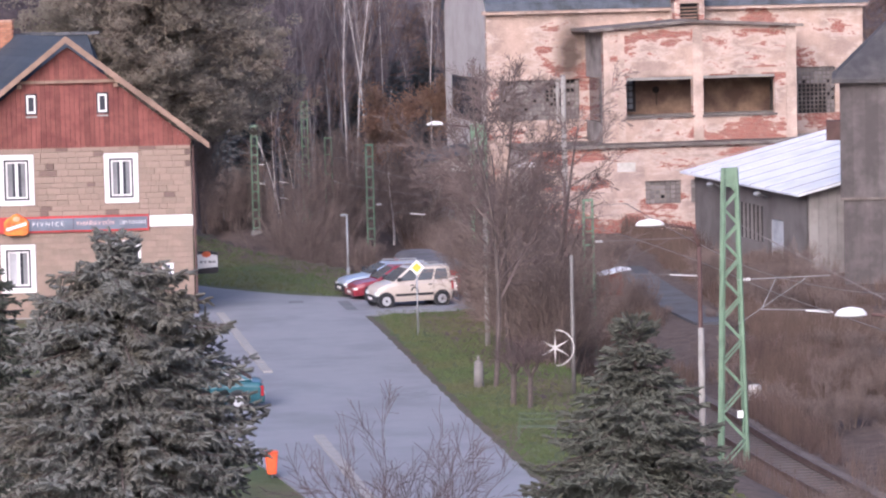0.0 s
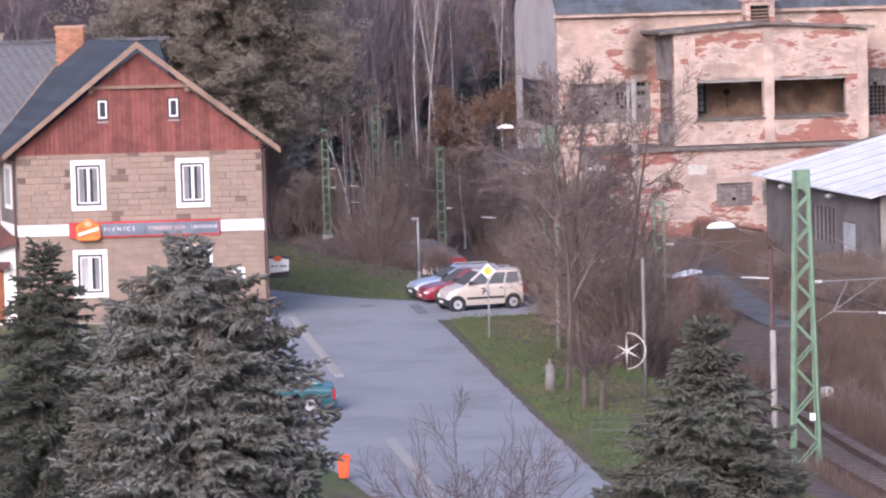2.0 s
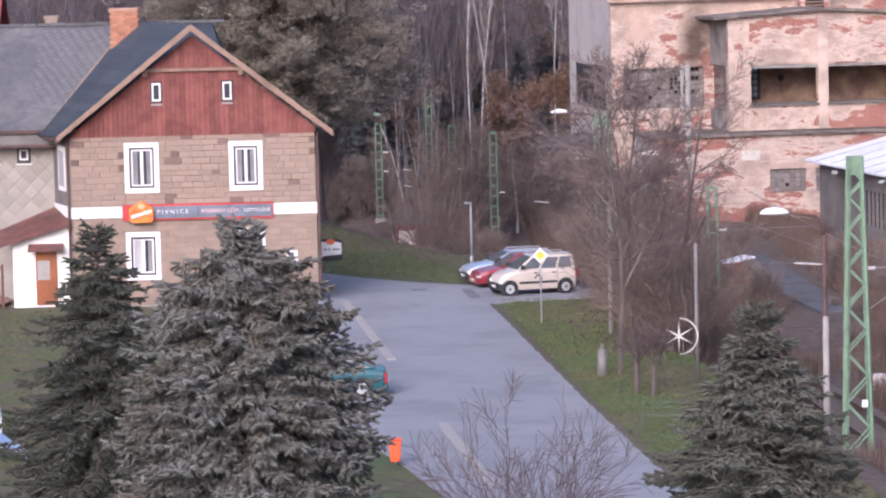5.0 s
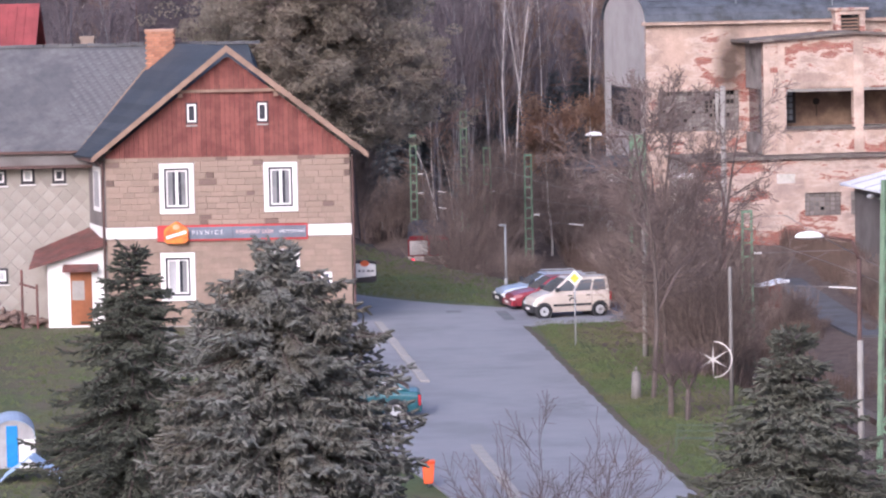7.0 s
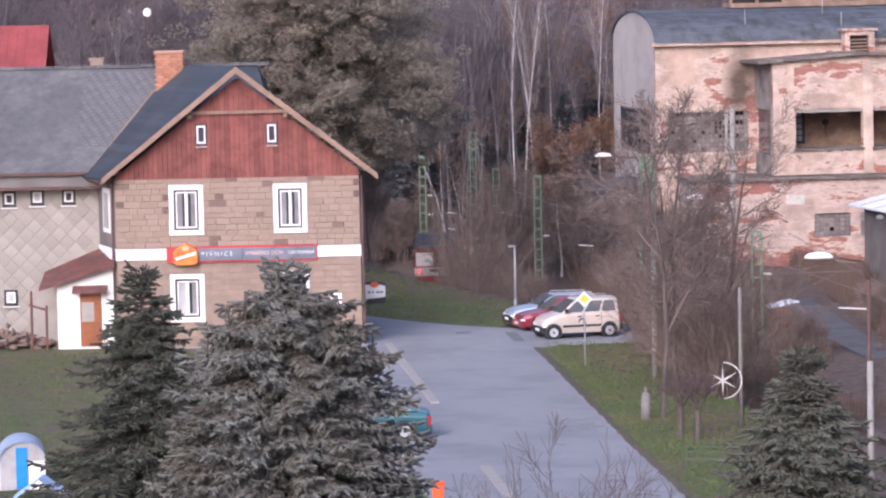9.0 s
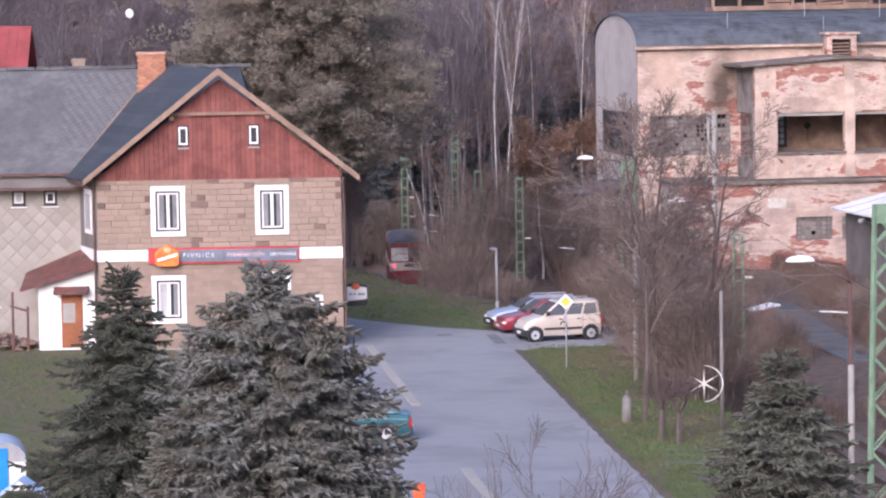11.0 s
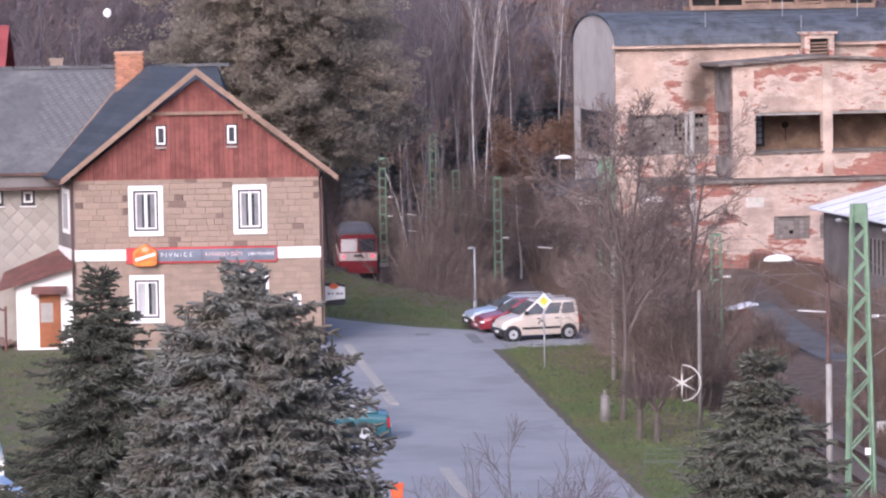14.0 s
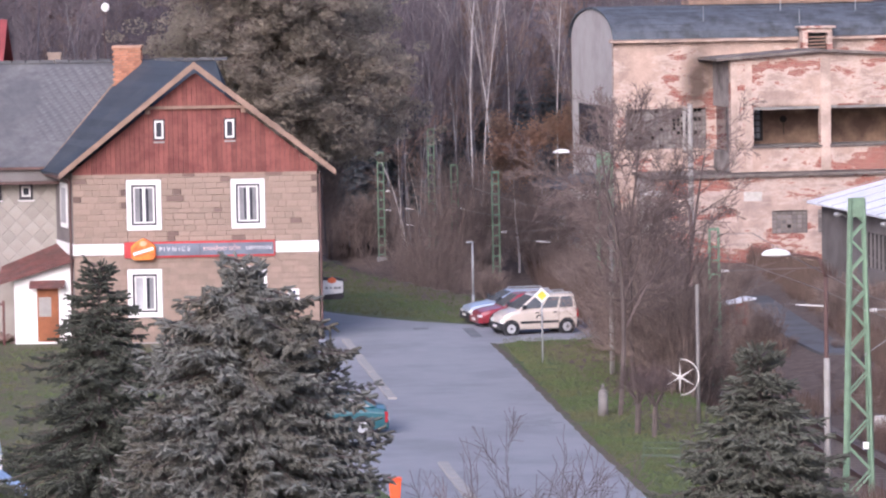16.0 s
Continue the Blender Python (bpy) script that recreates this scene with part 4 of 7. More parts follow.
# ---- the derelict works ----
WORKS = plaster("works_plaster", (0.415, 0.30, 0.24), (0.29, 0.215, 0.18), (0.26, 0.078, 0.054), 0.135, (0.16, 0.16, 0.42), (5.6, 11.8, 2.3))
WORKS_LOW = plaster("works_plaster_low", (0.40, 0.295, 0.245), (0.28, 0.215, 0.19), (0.27, 0.08, 0.056), 0.145, (0.14, 0.14, 0.5))
WORKS_GREY = mat("grey_render", (0.36, 0.33, 0.32), 0.92, 0.12, 1.5, (0.30, 0.27, 0.26), 0.45, 0.3, 0.2)
# The dark second colour paints the shade deep inside the open bay.
WORKS_INNER = mat("shade_blotched_plaster", (0.33, 0.225, 0.155), 0.92, 0.28, 1.2, (0.14, 0.09, 0.07), 0.55, 0.4, 0.2)
ROOF_FELT = mat("blue_grey_felt", (0.088, 0.096, 0.115), 0.85, 0.35, 1.5, (0.05, 0.052, 0.058), 0.45, 0.9, 0.3)
GLASS_BLOCK = mat("glass_block", (0.20, 0.175, 0.165), 0.45, 0.3, 2.0, random_ob=1.2)
EDGE = mat("mossy_edge", (0.11, 0.09, 0.08), 0.9, 0.3, 3.0, (0.2, 0.17, 0.15), 0.45, 0.8)

# Darker than WORKS_GREY: the cheek's shade is painted in, with soot blotches.
CHEEK = mat("shaded_sooty_render", (0.235, 0.212, 0.20), 0.92, 0.2, 1.5, (0.11, 0.095, 0.09), 0.5, 0.45, 0.2)
PILASTER = plaster("pilaster_plaster", (0.46, 0.35, 0.29), (0.30, 0.23, 0.19), (0.27, 0.12, 0.09), 0.05, (0.5, 0.5, 0.5))

works = thing("works_building", (13.54, 222.0, -3.0), "derelict pink plastered works with barrel roof and bare brick patches", "factory", rz=8.5)


def blocks(parent, x0, x1, z0, z1, y, size, gone, name="glass_block", material=None, seed=1):
    """A grid of glass blocks in a wall, some of them broken out."""
    rnd = random.Random(seed)
    nx, nz = max(1, round((x1 - x0) / size)), max(1, round((z1 - z0) / size))
    w, h = (x1 - x0) / nx, (z1 - z0) / nz
    bm = nb()
    bx(bm, -w * 0.44, -0.04, -h * 0.44, w * 0.44, 0.06, h * 0.44)
    me = mesh_of(bm, name, material or GLASS_BLOCK)
    bm = nb()
    for i in range(nx + 1):
        bar(bm, (x0 + i * w, y, z0), (x0 + i * w, y, z1), 0.07, 0.08)
    for j in range(nz + 1):
        bar(bm, (x0, y, z0 + j * h), (x1, y, z0 + j * h), 0.08, 0.07)
    part("glazing_grid", bm, EDGE, parent)
    # A near-black sheet paints the unlit room behind the blocks.
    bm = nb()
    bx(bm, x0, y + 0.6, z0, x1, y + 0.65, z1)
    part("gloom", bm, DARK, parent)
    for i in range(nx):
        for j in range(nz):
            if not gone(i / nx, j / nz, rnd):
                ob = new(name, me)
                ob.parent = parent
                ob.matrix_basis = pose(x0 + (i + 0.5) * w, y, z0 + (j + 0.5) * h)


def works_building():
    L, D, EZ, TOP = 25.75, 14.0, 14.72, 16.7
    bm = nb()
    wall_with_holes(bm, 0, L, 0, EZ, 0, 0.5, [(0.75, 6.2, 7.5, 10.15), (20.4, 23.8, 7.4, 10.5)])
    part("front_wall", bm, WORKS, works, "pink plaster front with fallen patches")
    # grey gable end with a round head
    arc = [(D / 2 - D / 2 * math.cos(math.pi * k / 20), EZ + (TOP - EZ) * math.sin(math.pi * k / 20)) for k in range(21)]
    for x, w in ((0.0, 0.5), (L - 0.5, 0.5)):
        bm = nb()
        prism(bm, [(0.5, 0)] + [(max(0.5, u), v) for u, v in arc] + [(D, 0)], "x", x + 0.002, x + w)
        part("gable_wall", bm, WORKS_GREY, works, "smooth grey rendered gable end")
    bm = nb()
    bx(bm, 0.5, D - 0.4, 0, L - 0.5, D, EZ)
    part("rear_wall", bm, WORKS_GREY, works)
    for z0, z1, y0, y1 in ((7.4, 10.3, 2.0, 11.5), (3.4, 5.2, 3, 11)):
        bm = nb()
        bx(bm, -0.05, y0, z0, 0.0, y1, z1)
        part("gable_window", bm, WINDOW, works)
    # barrel roof in strips of felt
    n = 14
    for k in range(n):
        a0, a1 = math.pi * k / n, math.pi * (k + 1) / n
        bm = nb()
        pts = []
        for a, o in ((a0, 0.02), (a1, 0.02), (a1, 0.16), (a0, 0.19)):
            pts.append((D / 2 - (D / 2 + 0.3 + o) * math.cos(a), EZ + (TOP - EZ + o) * math.sin(a)))
        prism(bm, pts, "x", -0.12, L + 0.3)
        part("roof_strip", bm, ROOF_FELT, works, "blue-grey roofing felt" if k == 0 else "")
    bm = nb()
    bx(bm, -0.3, -0.42, EZ - 0.22, L + 0.2, 0.02, EZ + 0.03)
    part("cornice", bm, WORKS, works, "pale crumbling cornice")
    # long louvred roof light on the ridge
    mon = thing("roof_light", (0, 0, 0), "", "")
    mon.parent = works
    x0, x1 = 6.5, 19.3
    bm = nb()
    bx(bm, x0 - 0.2, 5.6, 18.05, x1 + 0.2, 8.4, 18.2)
    bx(bm, x0, 5.9, 16.9, x1, 8.2, 17.2)
    for k in range(8):
        x = x0 + (x1 - x0) * k / 7
        bx(bm, x - 0.1, 5.85, 17.2, x + 0.1, 6.05, 18.05)
    part("frame", bm, BARGE, mon, "weathered timber frame")
    # The darkness behind the louvres is a near-black sheet.
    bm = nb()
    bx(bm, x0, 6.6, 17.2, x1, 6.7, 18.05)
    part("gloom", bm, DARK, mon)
    rnd = random.Random(5)
    for k in range(7):
        a, b = x0 + (x1 - x0) * k / 7 + 0.12, x0 + (x1 - x0) * (k + 1) / 7 - 0.12
        for j in range(4):
            if rnd.random() < (0.25 if k in (0, 6) else 0.68):
                bm = nb()
                z = 17.28 + j * 0.24
                s = rnd.uniform(-0.16, 0.1) if rnd.random() < 0.3 else 0
                bar(bm, (a, 6.1, z), (b, 6.1, z + s), 0.04, 0.15)
                part("louvre", bm, BARGE, mon)
    for x, y, h in ((11.9, 2.4, 2.0), (6.2, 0.6, 1.2), (17.0, 2.2, 1.4), (12.6, 0.2, 1.2)):
        bm = nb()
        zz = EZ + (TOP - EZ) * math.sqrt(max(0, 1 - (1 - y / 7) ** 2)) + 0.1
        tube(bm, (x, y, zz - 0.2), (x, y, zz + h), 0.035, 0.03)
        part("vent_pipe", bm, GALV, works)
    # glass-block windows
    win = thing("glass_block_window", (0, 0, 0), "", "")
    win.parent = works
    blocks(win, 0.75, 6.2, 7.5, 10.15, 0.25, 0.29, lambda u, v, r: (0.4 < u < 0.85 and 0.28 < v < 0.95 and v < u + 0.12 and r.random() < 0.42) or r.random() < 0.05)
    win = thing("glass_block_window", (0, 0, 0), "", "")
    win.parent = works
    blocks(win, 20.4, 23.8, 7.4, 10.5, 0.25, 0.29, lambda u, v, r: (0.2 < u < 0.8 and v < 0.6) or r.random() < 0.12, seed=3)
    bm = nb()
    bx(bm, 4.6, -0.08, 7.3, 4.8, 0.1, 10.2)
    part("mullion", bm, CONCRETE, works)

    # projecting bay with two wide openings
    by, bx0, bx1, bz0, bz1 = -4.8, 6.65, 19.6, 6.1, 13.35
    holes = [(8.15, 12.6, 7.75, 10.3), (13.3, 18.15, 7.75, 10.3)]
    bm = nb()
    wall_with_holes(bm, bx0, bx1, bz0, bz1, by, by + 0.5, holes)
    part("bay_wall", bm, WORKS, works, "projecting plastered bay with brick patches")
    for q in ((bx0, by + 0.5, 10.3, bx0 + 0.45, 0, bz1), (bx0, by + 0.5, bz0, bx0 + 0.45, 0, 7.4), (bx0, by + 0.5, 7.4, bx0 + 0.45, by + 0.9, 10.3), (bx1 - 0.45, by + 0.5, bz0, bx1, 0, bz1)):
        bm = nb()
        bx(bm, *q)
        part("bay_cheek", bm, CHEEK, works, "grey rendered cheek of the bay, shade and soot in its colour")
    bm = nb()
    bx(bm, bx0 + 0.2, by + 0.95, 7.4, bx0 + 0.25, -0.05, 10.3)
    part("bay_side_window", bm, WINDOW, works)
    bm = nb()
    bx(bm, bx0 + 0.45, -0.3, bz0, bx1 - 0.45, -0.05, bz1)
    part("inner_wall", bm, WORKS_INNER, works, "ochre inner wall of the open bay, shade painted in dark blotches")
    bm = nb()
    bx(bm, bx0 + 0.45, by + 0.5, 7.5, bx1 - 0.45, -0.3, 7.7)
    part("inner_floor", bm, CONCRETE, works)
    bm = nb()
    bx(bm, bx0 + 0.45, by + 0.5, 10.85, bx1 - 0.45, -0.3, 11.05)
    part("inner_ceiling", bm, CONCRETE, works)
    win = thing("inner_window", (0, 0, 0), "", "")
    win.parent = works
    bm = nb()
    bx(bm, 8.95, -0.35, 7.9, 9.9, -0.31, 10.2)
    part("frame", bm, FRAME_DARK, win)
    # The sky's pale light in these panes is painted as base colour.
    for i in range(2):
        for j in range(5):
            bm = nb()
            bx(bm, 9.15 + i * 0.3, -0.38, 8.1 + j * 0.4, 9.39 + i * 0.3, -0.352, 8.42 + j * 0.4)
            part("pane", bm, mat("sky_pane", (0.25, 0.27, 0.31), 0.3, 0.1) if "sky_pane" not in bpy.data.materials else bpy.data.materials["sky_pane"], win)
    bm = nb()
    dome(bm, (11.3, -0.32, 9.3), 0.24, 0.03, 0.24)
    bar(bm, (11.3, -0.33, 9.2), (11.33, -0.33, 8.3), 0.1, 0.02)
    part("flue_hole", bm, DARK, works, "sooty flue hole")
    for x0_, x1_, z in ((8.15, 12.6, 10.1), (13.3, 18.15, 10.12)):
        bm = nb()
        bx(bm, x0_, by + 0.1, z, x1_, by + 0.3, z + 0.18)
        part("lintel", bm, CONCRETE, works)
        bm = nb()
        bx(bm, x0_ - 0.1, by - 0.12, 7.62, x1_ + 0.1, by + 0.15, 7.76)
        part("sill", bm, EDGE, works)
    bm = nb()
    prism(bm, [(bx0 - 1.0, bz1 - 0.05), (bx0 + 6.0, bz1 + 0.42), (bx1 + 0.4, bz1 - 0.02), (bx1 + 0.4, bz1 + 0.16), (bx0 + 6.0, bz1 + 0.6), (bx0 - 1.0, bz1 + 0.14)], "y", by - 0.45, -0.02)
    part("bay_roof", bm, EDGE, works, "thin flat concrete bay roof with a dark edge")
    bm = nb()
    prism(bm, [(bx0, bz1), (bx1, bz1), (bx0 + 6.0, bz1 + 0.4)], "y", by, by + 0.4)
    part("bay_parapet", bm, WORKS, works)
    # pilasters and the pier of the bay, their render coming away
    for a, b in ((bx0, bx0 + 0.42), (bx0 + 0.95, bx0 + 1.4), (12.62, 13.28), (18.9, bx1)):
        bm = nb()
        bx(bm, a, by - 0.07, bz0, b, by - 0.003, bz1 - 0.02)
        part("pilaster", bm, PILASTER, works, "pale rendered pilaster")
    bm = nb()
    bx(bm, bx0 + 1.42, by - 0.05, 10.4, 18.88, by - 0.003, 10.75)
    part("lintel_band", bm, PILASTER, works)
    dm = thing("dormer", (0, 0, 0), "", "")
    dm.parent = works
    bm = nb()
    bx(bm, 12.4, -1.4, 13.8, 12.75, -0.05, 15.25)
    bx(bm, 14.05, -1.4, 13.8, 14.4, -0.05, 15.25)
    bx(bm, 12.75, -1.4, 14.95, 14.05, -0.05, 15.25)
    bx(bm, 12.2, -1.55, 15.26, 14.6, 0.0, 15.4)
    part("frame", bm, WORKS, dm)
    # The dormer's hollow is no hole: its shade is a near-black panel.
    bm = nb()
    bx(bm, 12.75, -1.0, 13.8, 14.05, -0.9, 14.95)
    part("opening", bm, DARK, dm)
    bm = nb()
    for j in range(4):
        bar(bm, (12.75, -1.2, 14.0 + j * 0.22), (14.05, -1.2, 14.02 + j * 0.22), 0.05, 0.09)
    part("slat", bm, BARGE, dm)

    # low front range under the bay, with its ledge
    fy = -6.0
    bm = nb()
    wall_with_holes(bm, 1.4, 28.0, 0, 5.85, fy, fy + 0.5, [(9.0, 11.4, 2.15, 3.65), (12.05, 14.5, 2.15, 3.65)])
    part("low_wall", bm, WORKS_LOW, works, "low front range, half its plaster gone")
    bm = nb()
    bx(bm, 1.4, fy + 0.5, 0, 1.9, 0, 5.85)
    part("low_end_wall", bm, WORKS_GREY, works)
    bm = nb()
    bx(bm, 1.1, fy - 0.3, 5.85, 28.2, 0, 6.05)
    part("ledge", bm, EDGE, works, "dark concrete ledge")
    for x0_ in (9.0, 12.05):
        win = thing("low_window", (0, 0, 0), "", "")
        win.parent = works
        blocks(win, x0_, x0_ + 2.4, 2.15, 3.65, fy + 0.25, 0.33, lambda u, v, r: r.random() < 0.06, seed=8)
    bm = nb()
    bx(bm, 7.15, fy - 0.05, 4.3, 8.35, fy - 0.005, 4.9)
    part("notice", bm, PALE_CONCRETE, works)
    # lean-to on the left
    bm = nb()
    bx(bm, -3.4, 1.5, 0, -0.05, 9, 4.9)
    part("lean_to", bm, WORKS_GREY, works, "low grey lean-to")
    bm = nb()
    prism(bm, [(-3.8, 4.9), (0.0, 5.5), (0.0, 5.65), (-3.8, 5.05)], "y", 1.2, 9.3)
    part("lean_to_roof", bm, ROOF_FELT, works)
    bm = nb()
    bx(bm, -3.0, 1.44, 2.2, -0.6, 1.5, 4.2)
    part("lean_to_window", bm, WINDOW, works)


works_building()


def tin_shed():
    """Grey shed with a white lean roof; local x runs along its long wall, away from the camera."""
    a = math.degrees(math.atan2(23.0, -3.8))
    root = thing("shed", (29.0, 185.6, -2.7), "grey sheet-clad shed with a white mono-pitch metal roof", "shed", rz=a)
    L, W = 21.9, 11.0
    bm = nb()
    wall_with_holes(bm, 0, L, 0, 4.6, -0.15, 0.15, [(8.0, 13.5, 1.2, 3.3), (4.3, 6.6, 0.0, 2.7)])
    part("long_wall", bm, SHED, root, "grey sheet long wall")
    bm = nb()
    prism(bm, [(0.15, 0), (-W, 0), (-W, 7.3), (0.15, 4.6)], "x", 0.0, 0.15)
    prism(bm, [(0.15, 0), (-W, 0), (-W, 7.3), (0.15, 4.6)], "x", L - 0.15, L)
    part("end_wall", bm, SHED, root)
    n = 13
    for k in range(n):
        bm = nb()
        v = -0.2 - k * 0.55
        bx(bm, -0.05, v - 0.27, 0.05, 0.0, v + 0.25, 4.7 - v * 0.24)
        part("sheet", bm, mat("pale_sheet", (0.25, 0.23, 0.22), 0.8, 0.25, 2.0, (0.17, 0.15, 0.14), 0.4, 0.6, random_ob=1.0) if "pale_sheet" not in bpy.data.materials else bpy.data.materials["pale_sheet"], root)
    bm = nb()
    prism(bm, [(0.9, 4.42), (-W, 7.3), (-W, 7.42), (0.9, 4.54)], "x", -0.8, L + 0.7)
    roof = part("roof", bm, METAL_ROOF, root, "white painted sheet metal roof")
    for k in range(9):
        bm = nb()
        x = -0.7 + k * 3.0
        prism(bm, [(0.88, 4.545), (-W, 7.425), (-W, 7.46), (0.88, 4.58)], "x", x, x + 0.05)
        part("seam", bm, CONCRETE, roof)
    bm = nb()
    bx(bm, 8.0, -0.02, 1.2, 13.5, 0.04, 3.3)
    win = part("window", bm, WINDOW, root)
    for k in range(8):
        bm = nb()
        bx(bm, 8.0 + k * 0.78 - 0.05, 0.05, 1.2, 8.0 + k * 0.78 + 0.05, 0.17, 3.3)
        part("window_bar", bm, SHED, win)
    bm = nb()
    bx(bm, 4.35, -0.05, 0.0, 6.55, 0.12, 2.65)
    part("door", bm, mat("pale_door", (0.40, 0.41, 0.44), 0.7, 0.1), root, "pale grey door")
    for x in (7.2, 16.5):
        bm = nb()
        tube(bm, (x, 0.15, 3.9), (x - 0.1, 0.7, 4.2), 0.05, 0.05)
        dome(bm, (x - 0.1, 0.8, 4.1), 0.2, 0.26, 0.16)
        part("wall_lamp", bm, GALV, root)


tin_shed()


TOWER_ROOF = mat("old_dark_felt", (0.05, 0.047, 0.05), 0.9, 0.3, 2.0, (0.075, 0.068, 0.066), 0.5, 0.5, 0.3)


def dark_tower():
    root = thing("tower", (29.85, 179.0, -2.7), "tall dark boarded loading tower with an overhanging roof", "tower", rz=-9.5)
    for z0, z1, o in ((0.0, 4.65, 0.0), (4.75, 11.0, -0.15)):
        bm = nb()
        bx(bm, o, o, z0, 14, 9, z1)
        w = part("wall", bm, SILO, root, "dark weathered boarding")
        x = o
        k = 0
        while x < 6:
            bm = nb()
            bx(bm, x, o - 0.05, z0, x + 0.62, o - 0.004, z1 - 0.02)
            part("board", bm, SILO, w)
            x += 0.66
        y = o
        while y < 8.5:
            bm = nb()
            bx(bm, o - 0.05, y, z0, o - 0.004, y + 0.62, z1 - 0.02)
            part("board", bm, SILO, w)
            y += 0.66
    bm = nb()
    bx(bm, -0.2, -0.2, 4.62, 16, 9, 4.75)
    part("string_course", bm, EDGE, root)
    bm = nb()
    c = [(-0.6, -0.7, 10.85), (14.6, -0.7, 10.85), (14.6, 9.7, 10.85), (-0.6, 9.7, 10.85)]
    v = [bm.verts.new(p) for p in c] + [bm.verts.new((x, y, z + 0.22)) for x, y, z in c] + [bm.verts.new(p) for p in ((4.4, 4.5, 16.0), (9.6, 4.5, 16.0))]
    for f in ((3, 2, 1, 0), (0, 1, 5, 4), (1, 2, 6, 5), (2, 3, 7, 6), (3, 0, 4, 7), (4, 5, 9, 8), (5, 6, 9), (6, 7, 8, 9), (7, 4, 8)):
        bm.faces.new([v[k] for k in f])
    part("roof", bm, TOWER_ROOF, root, "dark hipped overhanging roof")
    bm = nb()
    bx(bm, -0.95, 3.6, 7.6, -0.15, 5.0, 8.65)
    part("oriel", bm, RUSTY, root)


dark_tower()


# ---- overhead line masts ----
def lattice_mast(at, h, top, foot, label, arms=(), rz=0.0, zigzag=True):
    root = thing("catenary_mast", at, label, "railway mast", "masts along the railway", rz=rz)
    for sx in (-1, 1):
        for sy in (-1, 1):
            bm = nb()
            bar(bm, (sx * foot / 2, sy * foot * 0.3, -0.3), (sx * top / 2, sy * top * 0.3, h), 0.10 if zigzag else 0.055, 0.09 if zigzag else 0.055)
            part("leg", bm, GREEN_STEEL, root)
    z, k = 0.3, 1
    while z < h - 0.5:
        w = foot + (top - foot) * z / h
        step = w * 1.05 if zigzag else 0.62
        w2 = foot + (top - foot) * min(z + step, h) / h
        for sy in (-1, 1):
            bm = nb()
            if zigzag:
                bar(bm, (-k * w / 2, sy * w * 0.3, z), (k * w2 / 2, sy * w2 * 0.3, z + step), 0.06, 0.06)
            else:
                bar(bm, (-w / 2, sy * w * 0.3, z), (w / 2, sy * w * 0.3, z), 0.045, 0.065)
            part("brace", bm, GREEN_STEEL, root)
        z += step
        k = -k
    deep = 0.65 if zigzag else 0.12
    for sy in (-1, 1):
        bm = nb()
        bx(bm, -top / 2 - 0.03, sy * top * 0.35, h - deep, top / 2 + 0.03, sy * top * 0.35 + 0.02, h)
        part("head_plate", bm, GREEN_STEEL, root)
    bm = nb()
    bx(bm, -foot * 0.8, -foot * 0.8, -0.4, foot * 0.8, foot * 0.8, 0.12)
    part("footing", bm, CONCRETE, root, "concrete footing", bevel=0.03)
    for z, length, drop in arms:
        arm = nb()
        tube(arm, (top / 2, 0, z), (length, 0, z + 0.05), 0.018, 0.016)
        tube(arm, (top / 2, 0, z - 1.55), (length * 0.75, 0, z - 0.02), 0.014, 0.012)
        part("cantilever", arm, GALV if zigzag else WIRE, root, "slim grey cantilever arm")
        arm = nb()
        tube(arm, (length * 0.3, 0, z - drop), (length, 0, z - drop - 0.12), 0.016, 0.016)
        tube(arm, (length * 0.45, 0, z), (length * 0.3, 0, z - drop), 0.013, 0.013)
        part("registration_arm", arm, GALV if zigzag else WIRE, root)
        arm = nb()
        for i in range(4):
            tube(arm, (top / 2 + 0.12 + i * 0.09, 0, z), (top / 2 + 0.17 + i * 0.09, 0, z), 0.055, 0.055, 8)
        part("insulator", arm, WHITE_PAINT, root, "white insulator")
        arm = nb()
        tube(arm, (length * 0.75, 0, z - drop - 0.1), (length * 1.02, 0, z - drop - 0.2), 0.034, 0.03)
        part("steady_arm", arm, WHITE_PAINT, root, "pale steady arm")
    return root


lattice_mast((15.36, 116.0, -3), 10.73, 0.44, 0.95, "tall green lattice steel mast beside the track", [(6.85, 3.5, 1.05)], 4)
for x, y, h, arms, foot in ((13.61, 151.18, 7.3, [(5.4, 4.9, 1.5)], 0.5), (5.17, 202.33, 7.3, [(3.6, 3.2, 0.5)], 0.42), (2.85, 211.56, 7.3, [(4.8, 2.6, 1.0)], 0.42), (1.56, 232.3, 7.3, [], 0.42), (-1.9, 229.93, 7.3, [(4.6, 2.2, 1.1), (3.3, 2.2, 0.9)], 0.42)):
    top_z = 5.74 if x == 1.56 else 4.3
    lattice_mast((x, y, land(x, y)), top_z - land(x, y), 0.40, foot, "green ladder-braced steel mast by the railway", arms, 4, False)
lattice_mast((9.45, 163.0, land(9.45, 163.0)), 9.2 - land(9.45, 163.0) - 2.0, 0.62, 0.8, "pale green lattice mast behind bare branches", [], 4)


